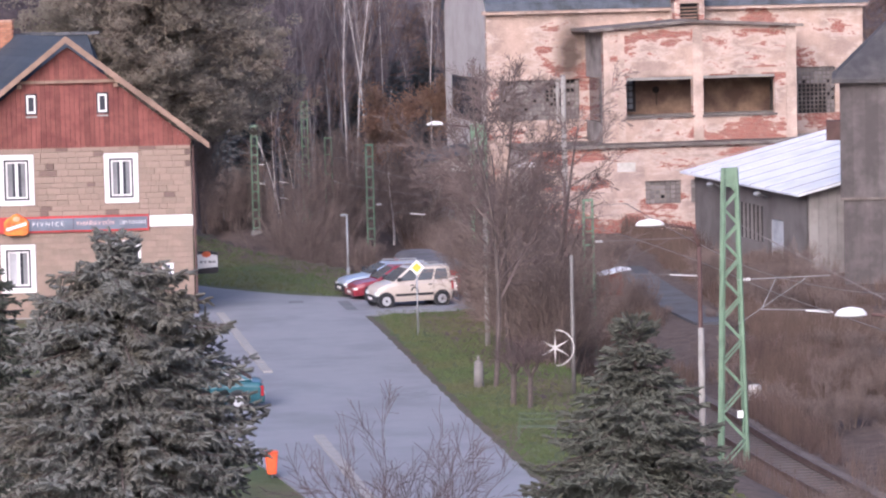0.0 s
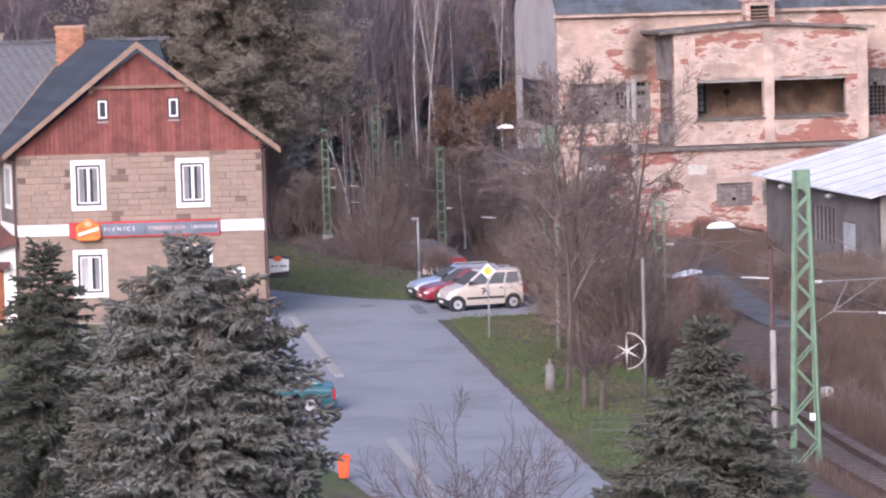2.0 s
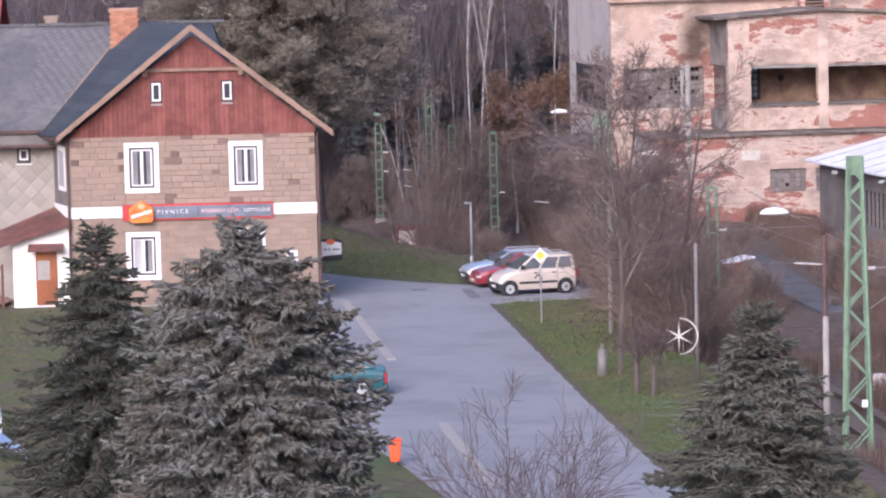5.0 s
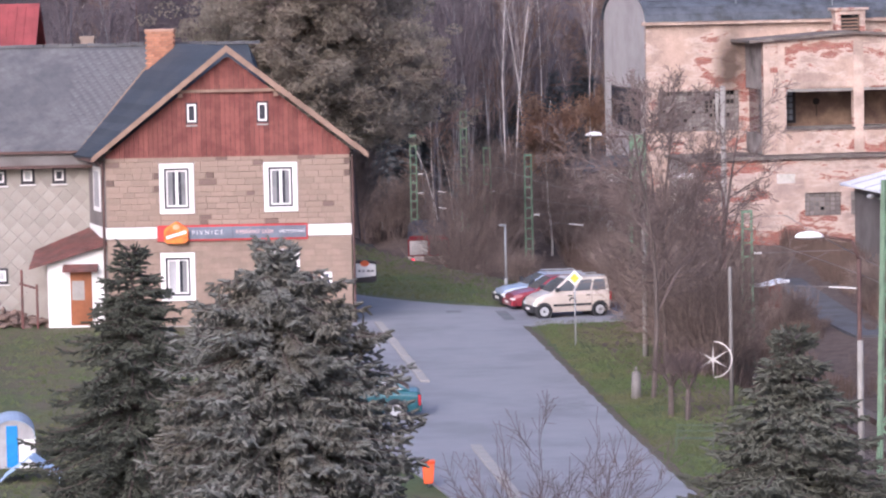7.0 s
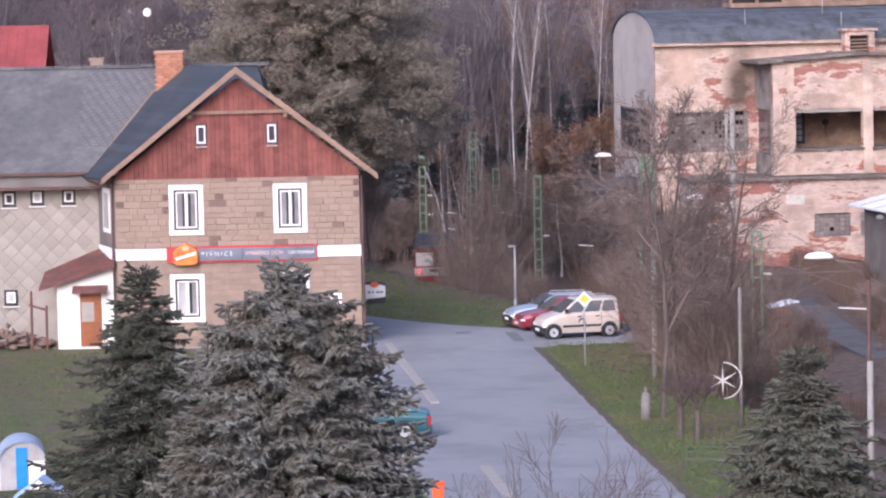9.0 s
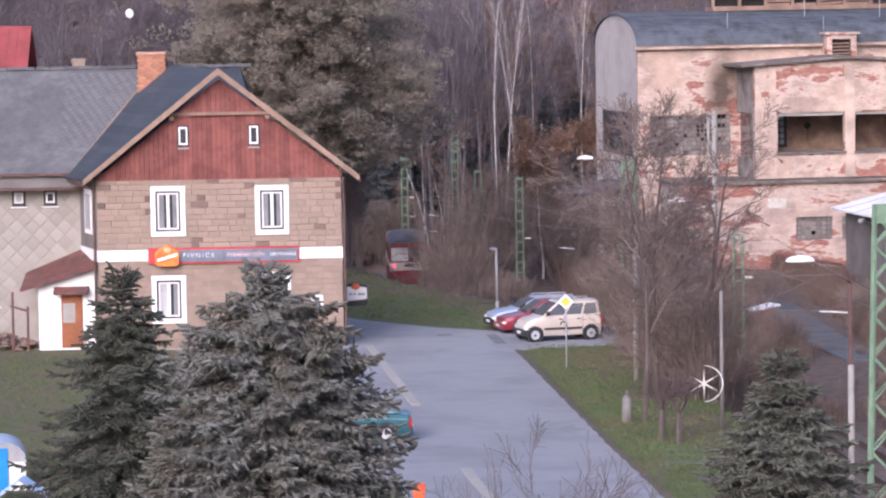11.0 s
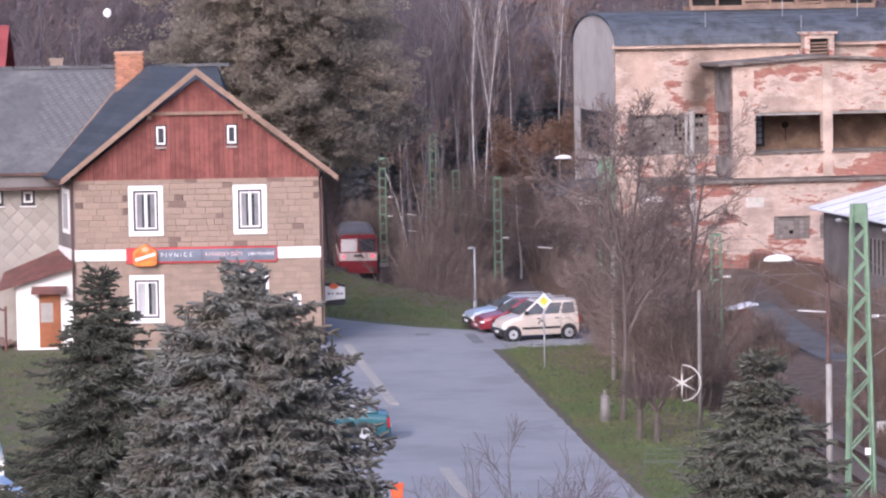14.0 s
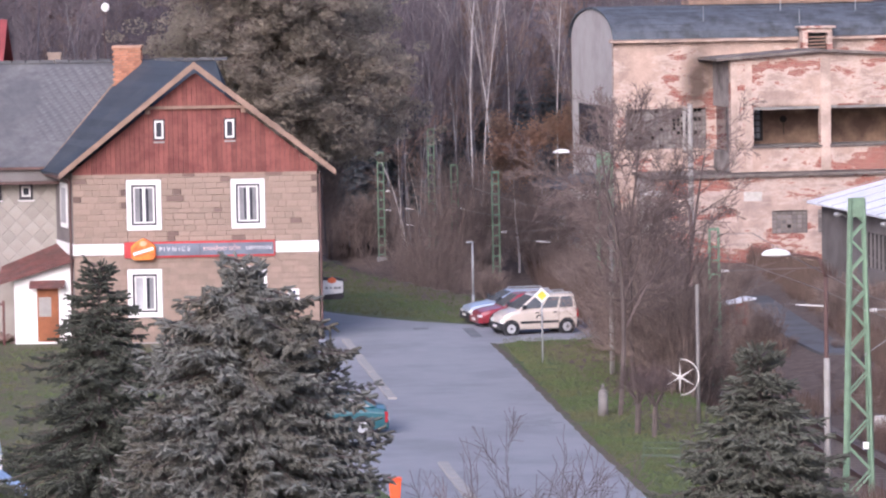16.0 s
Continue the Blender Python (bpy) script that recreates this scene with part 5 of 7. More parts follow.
def wires():
    """Contact and carrier wires, hung from mast to mast."""
    root = thing("overhead_wire", (0, 0, 3.2), "thin dark overhead wires along the railway", "wire")
    for z, sag, off in ((0.0, 0.05, 0.0), (1.4, 0.9, 0.0)):
        pts = along(3.0, off)
        bm = nb()
        for k, (p, q) in enumerate(zip(pts, pts[1:])):
            s0, s1 = (sag * (1 - (2 * ((j % 14) / 14) - 1) ** 2) for j in (k, k + 1))
            tube(bm, (p[0], p[1], z - s0), (q[0], q[1], z - (s1 if (k + 1) % 14 else 0)), 0.014, 0.014, 4, False)
        part("wire", bm, WIRE, root)
    bm = nb()
    p, q = Vector((15.6, 116.0, 2.6)), Vector((26.0, 112.0, -3.0))
    tube(bm, p, q, 0.02, 0.02, 4)
    part("stay_wire", bm, WIRE, root)


wires()


# ---- street lamps ----
def street_lamp(head, base_z, pole_x, top_extra=0.0, size=1.0, stub=3.1, label="street lamp with a white dome head on a brown pole"):
    x, y, z = head
    root = thing("street_lamp", (pole_x, y, base_z), label, "street lamp", "street lamps along the line")
    hz = z - base_z
    dx = x - pole_x
    s = 1 if dx < 0 else -1
    bm = nb()
    tube(bm, (0, 0, -0.3), (0, 0, hz - 0.9), 0.10, 0.075, 8)
    tube(bm, (0, 0, hz - 0.9), (-s * 0.25, 0, hz - 0.25), 0.06, 0.05, 8)
    tube(bm, (-s * 0.25, 0, hz - 0.25), (dx + s * 0.55, 0, hz - 0.08), 0.05, 0.045, 8)
    part("pole", bm, RUSTY, root, smooth=True)
    if top_extra:
        bm = nb()
        tube(bm, (0.02, 0.1, hz - 1.5), (0.02, 0.1, hz + top_extra), 0.14, 0.11, 8)
        part("upper_pole", bm, CONCRETE, root, "grey concrete pole")
    if stub:
        bm = nb()
        tube(bm, (0, -0.16, -0.3), (0, -0.16, stub), 0.13, 0.11, 8)
        part("stub_post", bm, CONCRETE, root, "pale concrete stub post", smooth=True)
    bm = nb()
    dome(bm, (dx, 0, hz - 0.1), 0.55 * size, 0.24, 0.24, 14, 5, 0.0)
    part("head", bm, WHITE_PAINT, root, "white lamp head", smooth=True)
    bm = nb()
    dome(bm, (dx, 0, hz - 0.11), 0.46 * size, 0.2, 0.05, 14, 4, -1)
    part("lens", bm, GALV, root)
    return root


for hx, hy, px, extra, stub in ((9.0, 198.7, 11.2, 0, 0), (11.4, 156.1, 13.0, 4.1, 0), (13.0, 119.9, 14.75, 0, 4.8), (14.82, 88.1, 16.9, 0, 0)):
    street_lamp((hx, hy, 5.6), land(px, hy), px, extra, 0.78 if hy < 100 else 0.95, stub)


def park_lamp():
    root = thing("park_lamp", (3.0, 162.3, 0), "slim grey lamp post on the lawn", "street lamp")
    bm = nb()
    tube(bm, (0, 0, -0.2), (0, 0, 3.0), 0.06, 0.045, 8)
    part("pole", bm, GALV, root, smooth=True)
    bm = nb()
    tube(bm, (0, 0, 0), (0, 0, 0.5), 0.09, 0.08, 8)
    part("base", bm, GALV, root, smooth=True)
    bm = nb()
    dome(bm, (-0.13, 0, 3.02), 0.2, 0.1, 0.07)
    part("head", bm, GALV, root, smooth=True)


park_lamp()


# ---- the railcar that draws away ----
def railcar():
    """Its tail is at local x = 0 and looks along -x; the car reaches to +x."""
    root = thing("railcar", (8.43, 168.2, RAIL_Z), "red and cream diesel railcar drawing away along the line", "train")
    RED = mat("railcar_red", (0.235, 0.022, 0.028), 0.5, 0.15, 2.0, (0.16, 0.02, 0.025), 0.4, 0.6)
    CREAM = mat("railcar_cream", (0.62, 0.53, 0.46), 0.5, 0.1, 2.0)
    W, L = 1.24, 11.0
    bm = nb()
    bx(bm, 0.0, -W, 0.75, L, W, 1.6)
    body = part("lower_body", bm, RED, root, "dark red lower body", bevel=0.05)
    bm = nb()
    bx(bm, 0.02, -W + 0.005, 1.6, L - 0.02, W - 0.005, 2.12)
    part("waist_band", bm, CREAM, root, "cream waist band")
    bm = nb()
    bx(bm, 0.02, -W + 0.005, 2.12, L - 0.02, W - 0.005, 3.12)
    part("upper_body", bm, RED, root, "dark red window band")
    bm = nb()
    prism(bm, [(-W, 3.12), (W, 3.12), (W - 0.12, 3.3), (0.8, 3.46), (0, 3.5), (-0.8, 3.46), (-W + 0.12, 3.3)], "x", -0.05, L)
    part("roof", bm, mat("railcar_roof", (0.13, 0.12, 0.125), 0.8, 0.15, 2.0), root, "grey rounded roof")
    bm = nb()
    bx(bm, -0.06, -W + 0.1, 3.08, 0.0, W - 0.1, 3.32)
    part("header", bm, RED, root)
    for s in (-1, 1):
        # One pane's brightness is painted as pale colour; it does not glow.
        bm = nb()
        bx(bm, -0.03, min(s * 0.07, s * 1.13), 2.2, 0.015, max(s * 0.07, s * 1.13), 3.03)
        part("end_window", bm, mat("painted_bright_pane", (0.72, 0.66, 0.60), 0.3, 0.06) if s > 0 else WINDOW, root, "end window, its brightness painted as pale colour" if s > 0 else "dark end window")
        bm = nb()
        tube(bm, (-0.06, s * 0.95, 1.9), (0.0, s * 0.95, 1.9), 0.085, 0.085, 12)
        part("tail_light", bm, glow("tail_red", (0.9, 0.05, 0.07), 2.2) if "tail_red" not in bpy.data.materials else bpy.data.materials["tail_red"], root, "lit red tail light")
        bm = nb()
        tube(bm, (-0.5, s * 0.88, 1.05), (0, s * 0.88, 1.05), 0.07, 0.07, 8)
        tube(bm, (-0.56, s * 0.88, 1.05), (-0.5, s * 0.88, 1.05), 0.2, 0.2, 10)
        part("buffer", bm, RUSTY, root)
        for k in range(5):
            bm = nb()
            x = 1.1 + k * 1.9
            bx(bm, x, s * W - 0.01, 2.25, x + 1.2, s * W + 0.01, 3.0)
            part("side_window", bm, WINDOW, root)
    bm = nb()
    bx(bm, -0.04, -0.3, 1.85, 0.0, 0.3, 2.0)
    part("coupling_box", bm, RUSTY, root)
    bm = nb()
    bx(bm, 0.3, -1.2, 0.45, L - 0.3, 1.2, 0.98)
    part("underframe", bm, DARK, root)
    for x in (2.4, L - 2.4):
        for s in (-0.75, 0.75):
            bm = nb()
            tube(bm, (x, s - 0.06, 0.83), (x, s + 0.06, 0.83), 0.45, 0.45, 16)
            part("wheel", bm, RUSTY, root)
    return root


train = railcar()

# seconds, the tail's place on the line and the way the car points (degrees from the x axis)
TAIL = [(0.0, 8.60, 168.2, 98.5), (0.75, 7.0, 172.2, 97.5), (1.5, 5.45, 175.9, 96.5), (2.5, 3.9, 180.4, 95.0), (3.5, 2.55, 184.0, 93.5), (4.0, 1.75, 186.4, 92.8), (5.2, 0.35, 192.2, 91.4), (6.5, -0.65, 197.8, 90.6), (8.0, -0.98, 203.6, 90.4), (9.0, -1.1, 207.2, 90.4), (10.8, -1.5, 212.5, 92.0), (12.5, -2.1, 217.0, 91.0), (13.5, -2.85, 219.6, 91.8), (14.0, -3.5, 221.0, 92.4), (14.5, -4.3, 222.6, 93.5), (15.2, -5.6, 225.2, 97.0), (16.0, -7.2, 228.2, 102.0)]


def motions():
    walk(train, [(t, pose(x, y, RAIL_Z + rail_drop(y) + 0.05, 0, 0, a)) for t, x, y, a in TAIL])


# ---- plants ----
def tubes(segs, n):
    """Vertices and faces of tapered rods: rows of x, y, z, x, y, z, radius, radius."""
    s = np.array(segs, float)
    p, q, r0, r1 = s[:, 0:3], s[:, 3:6], s[:, 6], s[:, 7]
    d = q - p
    d /= np.maximum(np.linalg.norm(d, axis=1, keepdims=True), 1e-6)
    ref = np.where(np.abs(d[:, 2:3]) > 0.9, np.array([[1.0, 0, 0]]), np.array([[0, 0, 1.0]]))
    a = np.cross(d, ref)
    a /= np.linalg.norm(a, axis=1, keepdims=True)
    b = np.cross(d, a)
    rings = []
    for c, r in ((p, r0), (q, r1)):
        for k in range(n):
            u = k * math.tau / n
            rings.append(c + (a * math.cos(u) + b * math.sin(u)) * r[:, None])
    v = np.stack(rings, 1).reshape(-1, 3)
    base = np.arange(len(s)) * 2 * n
    f = np.concatenate([np.stack([base + k, base + (k + 1) % n, base + n + (k + 1) % n, base + n + k], 1) for k in range(n)])
    return v, f


def plant_mesh(name, segs, n, material):
    v, f = tubes(segs, n)
    return raw(name, v.tolist(), f.tolist(), material)


def swept(name, segs, n, material):
    """One unbroken stem through the ends of its pieces."""
    pts = [s[0:3] for s in segs] + [segs[-1][3:6]]
    rad = [s[6] for s in segs] + [segs[-1][7]]
    v = [(p[0] + math.cos(k * math.tau / n) * r, p[1] + math.sin(k * math.tau / n) * r, p[2]) for p, r in zip(pts, rad) for k in range(n)]
    f = [(j * n + k, j * n + (k + 1) % n, (j + 1) * n + (k + 1) % n, (j + 1) * n + k) for j in range(len(segs)) for k in range(n)]
    f.append(tuple(range(len(segs) * n, len(segs) * n + n)))
    return raw(name, v, f, material)


def leaf_mesh(name, places, size, material, rnd, long=1.6, upright=0.0):
    """Small four-cornered leaves at the places given, turned every way."""
    c = np.array(places, float)
    k = len(c)
    a = rnd.normal(size=(k, 3))
    a[:, 2] = a[:, 2] * (1 - upright) + upright * 2
    a /= np.linalg.norm(a, axis=1, keepdims=True)
    b = np.cross(a, rnd.normal(size=(k, 3)))
    b /= np.linalg.norm(b, axis=1, keepdims=True)
    s = (size * rnd.uniform(0.6, 1.4, size=(k, 1)))
    v = np.stack([c - a * s * long / 2, c + b * s / 2, c + a * s * long / 2, c - b * s / 2], 1).reshape(-1, 3)
    f = np.arange(k * 4).reshape(-1, 4)
    return raw(name, v.tolist(), f.tolist(), material)


def grow(rnd, p, d, length, r, depth, thick, thin, droop=0.0, wander=0.22, kids=(5, 8), spread=(25, 60), shrink=(0.45, 0.7), start=0.25, steps=5, least=0.008):
    """A limb of several bent segments with side shoots; thick and thin pieces go to two lists."""
    p, d = Vector(p), Vector(d).normalized()
    pts = [p.copy()]
    for k in range(steps):
        d = (d + Vector((rnd.gauss(0, wander), rnd.gauss(0, wander), rnd.gauss(0, wander) + droop)) * 0.5).normalized()
        p = p + d * (length / steps)
        pts.append(p.copy())
        r0, r1 = r * (1 - k / steps * 0.75), r * (1 - (k + 1) / steps * 0.75)
        (thick if r > 0.05 or steps == 8 else thin).append((*pts[-2], *pts[-1], max(r0, least), max(r1, least)))
    if depth > 0:
        for i in range(rnd.randint(*kids)):
            u = start + (1 - start) * (i + rnd.random()) / kids[1]
            u = min(u, 0.98)
            k = min(steps - 1, int(u * steps))
            q = pts[k].lerp(pts[k + 1], u * steps - k)
            ax = (pts[k + 1] - pts[k]).normalized()
            side = ax.orthogonal().normalized()
            side.rotate(Matrix.Rotation(rnd.uniform(0, math.tau), 3, ax))
            ang = radians(rnd.uniform(*spread))
            nd = ax * math.cos(ang) + side * math.sin(ang)
            grow(rnd, q, nd, length * rnd.uniform(*shrink) * (1.15 - 0.5 * u), r * (1 - u * 0.7) * 0.55, depth - 1, thick, thin, droop, wander, kids, spread, shrink, 0.15, max(3, steps - 1), least)


def bare_tree(name, seed, h, r, label, category="tree", bark=BARK, twig=TWIG, first=0.35, depth=3, spread=(25, 55), kids=(6, 9), droop=0.03, lean=0.03, least=0.012, wander=0.14, leaves=None):
    rnd = random.Random(seed)
    root = thing(name, (0, 0, 0), label, category)
    thick, thin = [], []
    grow(rnd, (0, 0, -0.3), (rnd.gauss(0, lean), rnd.gauss(0, lean), 1), h, r, depth, thick, thin, droop, wander, kids, spread, (0.28, 0.48), first, 8, least)
    stem, limbs = thick[:8], thick[8:]
    ob = new("trunk", swept("trunk", stem, 7, bark))
    ob.parent = root
    if limbs:
        runs = []
        for s in limbs:
            if runs and runs[-1][-1][3:6] == s[:3]:
                runs[-1].append(s)
            else:
                runs.append([s])
        for run in runs:
            ob = new("limb", swept("limb", run, 5, bark))
            ob.parent = root
    ob = new("crown", plant_mesh("crown", thin, 3, twig))
    ob.parent = root
    if leaves:
        count, size, material, jitter = leaves
        g = np.random.default_rng(seed)
        tips = np.array([s[3:6] for s in thin])
        pick = tips[g.integers(0, len(tips), count)] + g.normal(size=(count, 3)) * jitter
        ob = new("foliage", leaf_mesh("foliage", pick, size, material, g))
        ob.parent = root
    return root


def scatter(proto, spots, group=""):
    """Copies of a plant; the first spot takes the plant itself."""
    rnd = random.Random(len(spots))
    for k, (x, y, s) in enumerate(spots):
        m = pose(x, y, land(x, y) - 0.05, rnd.uniform(-3, 3), rnd.uniform(-3, 3), rnd.uniform(0, 360)) @ Matrix.Diagonal((s, s, s * rnd.uniform(0.9, 1.12), 1))
        if k == 0:
            proto.matrix_basis = m
            if group:
                proto["group"] = group
        else:
            ob = copy_thing(proto, Matrix.Identity(4))
            ob.matrix_basis = m


def forest():
    rnd = random.Random(21)
    # The bark's blue cast paints in the haze over the distant wood.
    hazed_bark = mat("hazed_bark", (0.10, 0.094, 0.112), 0.95, 0.3, 4.0)
    haze_twig = mat("bare_twigs", (0.13, 0.108, 0.118), 0.95, 0.3, 1.0, island=1.0, bump=0)
    rust_twig = mat("rusty_twigs", (0.17, 0.118, 0.098), 0.95, 0.3, 1.0, island=1.0, bump=0)
    pale_twig = mat("pale_birch_limbs", (0.23, 0.20, 0.20), 0.9, 0.25, 1.0, island=0.8, bump=0)
    grey_bark = mat("grey_bark", (0.20, 0.19, 0.205), 0.9, 0.25, 3.0)
    kinds = [
        bare_tree("bare_tree", 31, 19, 0.17, "tall bare grey-brown woodland tree", bark=hazed_bark, twig=haze_twig, first=0.25, kids=(9, 13), least=0.016),
        bare_tree("bare_tree", 32, 17, 0.14, "tall bare grey-brown woodland tree", bark=hazed_bark, twig=haze_twig, first=0.2, kids=(9, 13), least=0.016),
        bare_tree("bare_tree", 33, 15, 0.13, "bare woodland tree with rust-brown twigs", bark=hazed_bark, twig=rust_twig, first=0.15, kids=(10, 13), least=0.018),
        bare_tree("birch_tree", 34, 19, 0.062, "slender bare birch with pale forking limbs", bark=BIRCH, twig=pale_twig, first=0.38, kids=(6, 8), depth=2, spread=(12, 30), least=0.014, lean=0.02, droop=0.06, wander=0.09),
        bare_tree("birch_tree", 35, 17, 0.05, "slender bare birch with pale forking limbs", bark=BIRCH, twig=pale_twig, first=0.45, kids=(6, 8), depth=2, spread=(12, 30), least=0.013, lean=0.025, droop=0.06, wander=0.1),
        bare_tree("slim_tree", 36, 16, 0.06, "slim straight grey trunk in the wood", bark=grey_bark, twig=haze_twig, first=0.5, kids=(7, 10), depth=2, spread=(20, 40), least=0.014, lean=0.02, wander=0.06),
    ]
    spots = [[] for _ in kinds]
    y = 236.0
    while y < 330:
        x = -75.0 + rnd.uniform(0, 5)
        while x < 70:
            px, py = x + rnd.uniform(-2, 2), y + rnd.uniform(-3, 3)
            free = abs(track_side(px, py)) > 4 and not (6 < px < 48 and py < 250)
            if free and px < 12 + (py - 236) * 2.2:
                k = rnd.choices(range(6), (5, 5, 4, 0.8, 0.8, 3.0))[0]
                spots[k].append((px, py, rnd.uniform(0.8, 1.2)))
            x += 3.6 + (y - 236) * 0.03
        y += 7.0
    # the white trunks that stand out before the wood
    for x, yy, s in ((4.3, 233, 1.05), (4.75, 233.5, 1.0), (6.4, 236, 1.1), (-1.6, 238, 0.8), (-0.4, 234, 0.85), (10.4, 238, 1.0), (0.9, 240, 0.8), (7.4, 243, 1.05)):
        spots[3 if s > 0.9 else 4].append((x, yy, s))
    for _ in range(46):
        x, yy = rnd.uniform(-4.5, 7), rnd.uniform(234, 252)
        if abs(track_side(x, yy)) > 4:
            spots[5].append((x, yy, rnd.uniform(0.75, 1.1)))
    for k, sp in zip(kinds, spots):
        scatter(k, sp, "trees of the wood")


forest()


def hillside():
    """Far woods up the slope: countless trunks and crowns, joined."""
    g = np.random.default_rng(5)
    n = 2600
    x, y = g.uniform(-170, 170, n), g.uniform(330, 640, n)
    segs, tips = [], []
    for a, b in zip(x, y):
        z = land(a, b)
        h = g.uniform(10, 17)
        segs.append((a, b, z - 0.5, a + g.normal() * 0.5, b, z + h, 0.14, 0.03))
        for _ in range(14):
            u = g.uniform(0.3, 0.95)
            t = g.uniform(0, math.tau)
            l = (1.1 - u) * 5.0
            segs.append((a, b, z + h * u, a + math.cos(t) * l, b + math.sin(t) * l, z + h * u + l * 0.8, 0.05, 0.02))
            tips += [(a + math.cos(t) * l * g.uniform(0.3, 1), b + math.sin(t) * l, z + h * u + l * g.uniform(0.2, 1)) for _ in range(5)]
    m = mat("far_woods", (0.115, 0.088, 0.094), 0.95, 0.35, 0.1, (0.135, 0.09, 0.084), 0.5, 0.03, bump=0, island=0.6)
    root = thing("far_woods", (0, 330, 5), "bare purple-brown woods covering the far slope", "woods", kind="stuff")
    for nm, me in (("trunks", plant_mesh("trunks", segs, 3, m)), ("twigs", leaf_mesh("twigs", tips, 0.5, m, g, 2.5))):
        ob = new(nm, me)
        ob.parent = root
        ob.matrix_basis = pose(0, -330, -5)
        tagged(ob, kind="stuff")


hillside()


def old_leafy_tree(seed, h, label):
    """A broad tree whose withered leaves hang in layered clumps along real limbs, with gaps between them."""
    rnd = random.Random(seed)
    g = np.random.default_rng(seed)
    root = thing("leafy_tree", (0, 0, 0), label, "tree")
    stem = [(0, 0, -0.3, 0.1, 0, h * 0.35, 0.42, 0.34), (0.1, 0, h * 0.35, -0.1, 0.1, h * 0.7, 0.34, 0.2), (-0.1, 0.1, h * 0.7, 0.1, 0, h * 0.97, 0.2, 0.05)]
    ob = new("trunk", swept("trunk", stem, 9, BARK))
    ob.parent = root
    twigs, spots = [], []
    for k in range(70):
        u = 0.30 + 0.68 * (k + rnd.random()) / 70
        a = k * 2.39996 + rnd.gauss(0, 0.2)
        wide = 6.6 * math.sin(math.pi * (0.2 + 0.72 * u)) ** 0.75 * rnd.uniform(0.7, 1.1)
        p = Vector((0, 0, h * u * 0.92))
        out = Vector((math.cos(a), math.sin(a), 0))
        run = []
        n = 6
        for i in range(n):
            d = out + Vector((rnd.gauss(0, 0.15), rnd.gauss(0, 0.15), 0.75 - 1.05 * i / n))
            q = p + d.normalized() * wide / n * 1.1
            run.append((*p, *q, 0.11 * (1 - i / n) + 0.02, 0.11 * (1 - (i + 1) / n) + 0.02))
            p = q
            if i > 0:
                for _ in range(7):
                    c = p + Vector((rnd.gauss(0, 0.8), rnd.gauss(0, 0.8), rnd.gauss(0.05, 0.6)))
                    twigs.append((*p, *c, 0.02, 0.01))
                    spots.append((*c, rnd.uniform(0.35, 0.8)))
        ob = new("limb", swept("limb", run, 5, BARK))
        ob.parent = root
    c = np.array(spots)
    per = 82
    off = g.normal(size=(len(c), per, 3))
    off /= np.linalg.norm(off, axis=2, keepdims=True)
    off *= g.uniform(0.35, 1.0, (len(c), per, 1)) ** 0.5 * np.array([1.0, 1.0, 0.68]) * c[:, None, 3:4]
    off[:, :, 2] -= 0.25 * (off[:, :, 0] ** 2 + off[:, :, 1] ** 2)
    leaves = (c[:, None, :3] + off).reshape(-1, 3)
    ob = new("twig_work", plant_mesh("twig_work", twigs, 3, TWIG))
    ob.parent = root
    olive = leaf("withered_leaves", (0.33, 0.28, 0.225), (0.285, 0.255, 0.205), 0.2, 0.6)
    ob = new("foliage", leaf_mesh("foliage", leaves, 0.105, olive, g, 1.6))
    ob.parent = root
    return root


def yellowing_trees():
    rust = leaf("rust_leaves", (0.29, 0.175, 0.12), (0.235, 0.16, 0.115), 0.8)
    t = old_leafy_tree(41, 21.0, "broad old tree with withered olive-brown leaves")
    scatter(t, [(-8.0, 181.0, 1.0), (-5.2, 199.0, 0.85)], "old trees behind the inn")
    t = bare_tree("leafy_birch", 42, 11.0, 0.09, "young birch with rust-coloured leaves and white trunk", bark=BIRCH, first=0.45, depth=3, spread=(20, 50), leaves=(9000, 0.095, rust, 0.32))
    scatter(t, [(6.85, 212.0, 1.0), (11.4, 238.0, 0.9)], "rusty birches")


yellowing_trees()


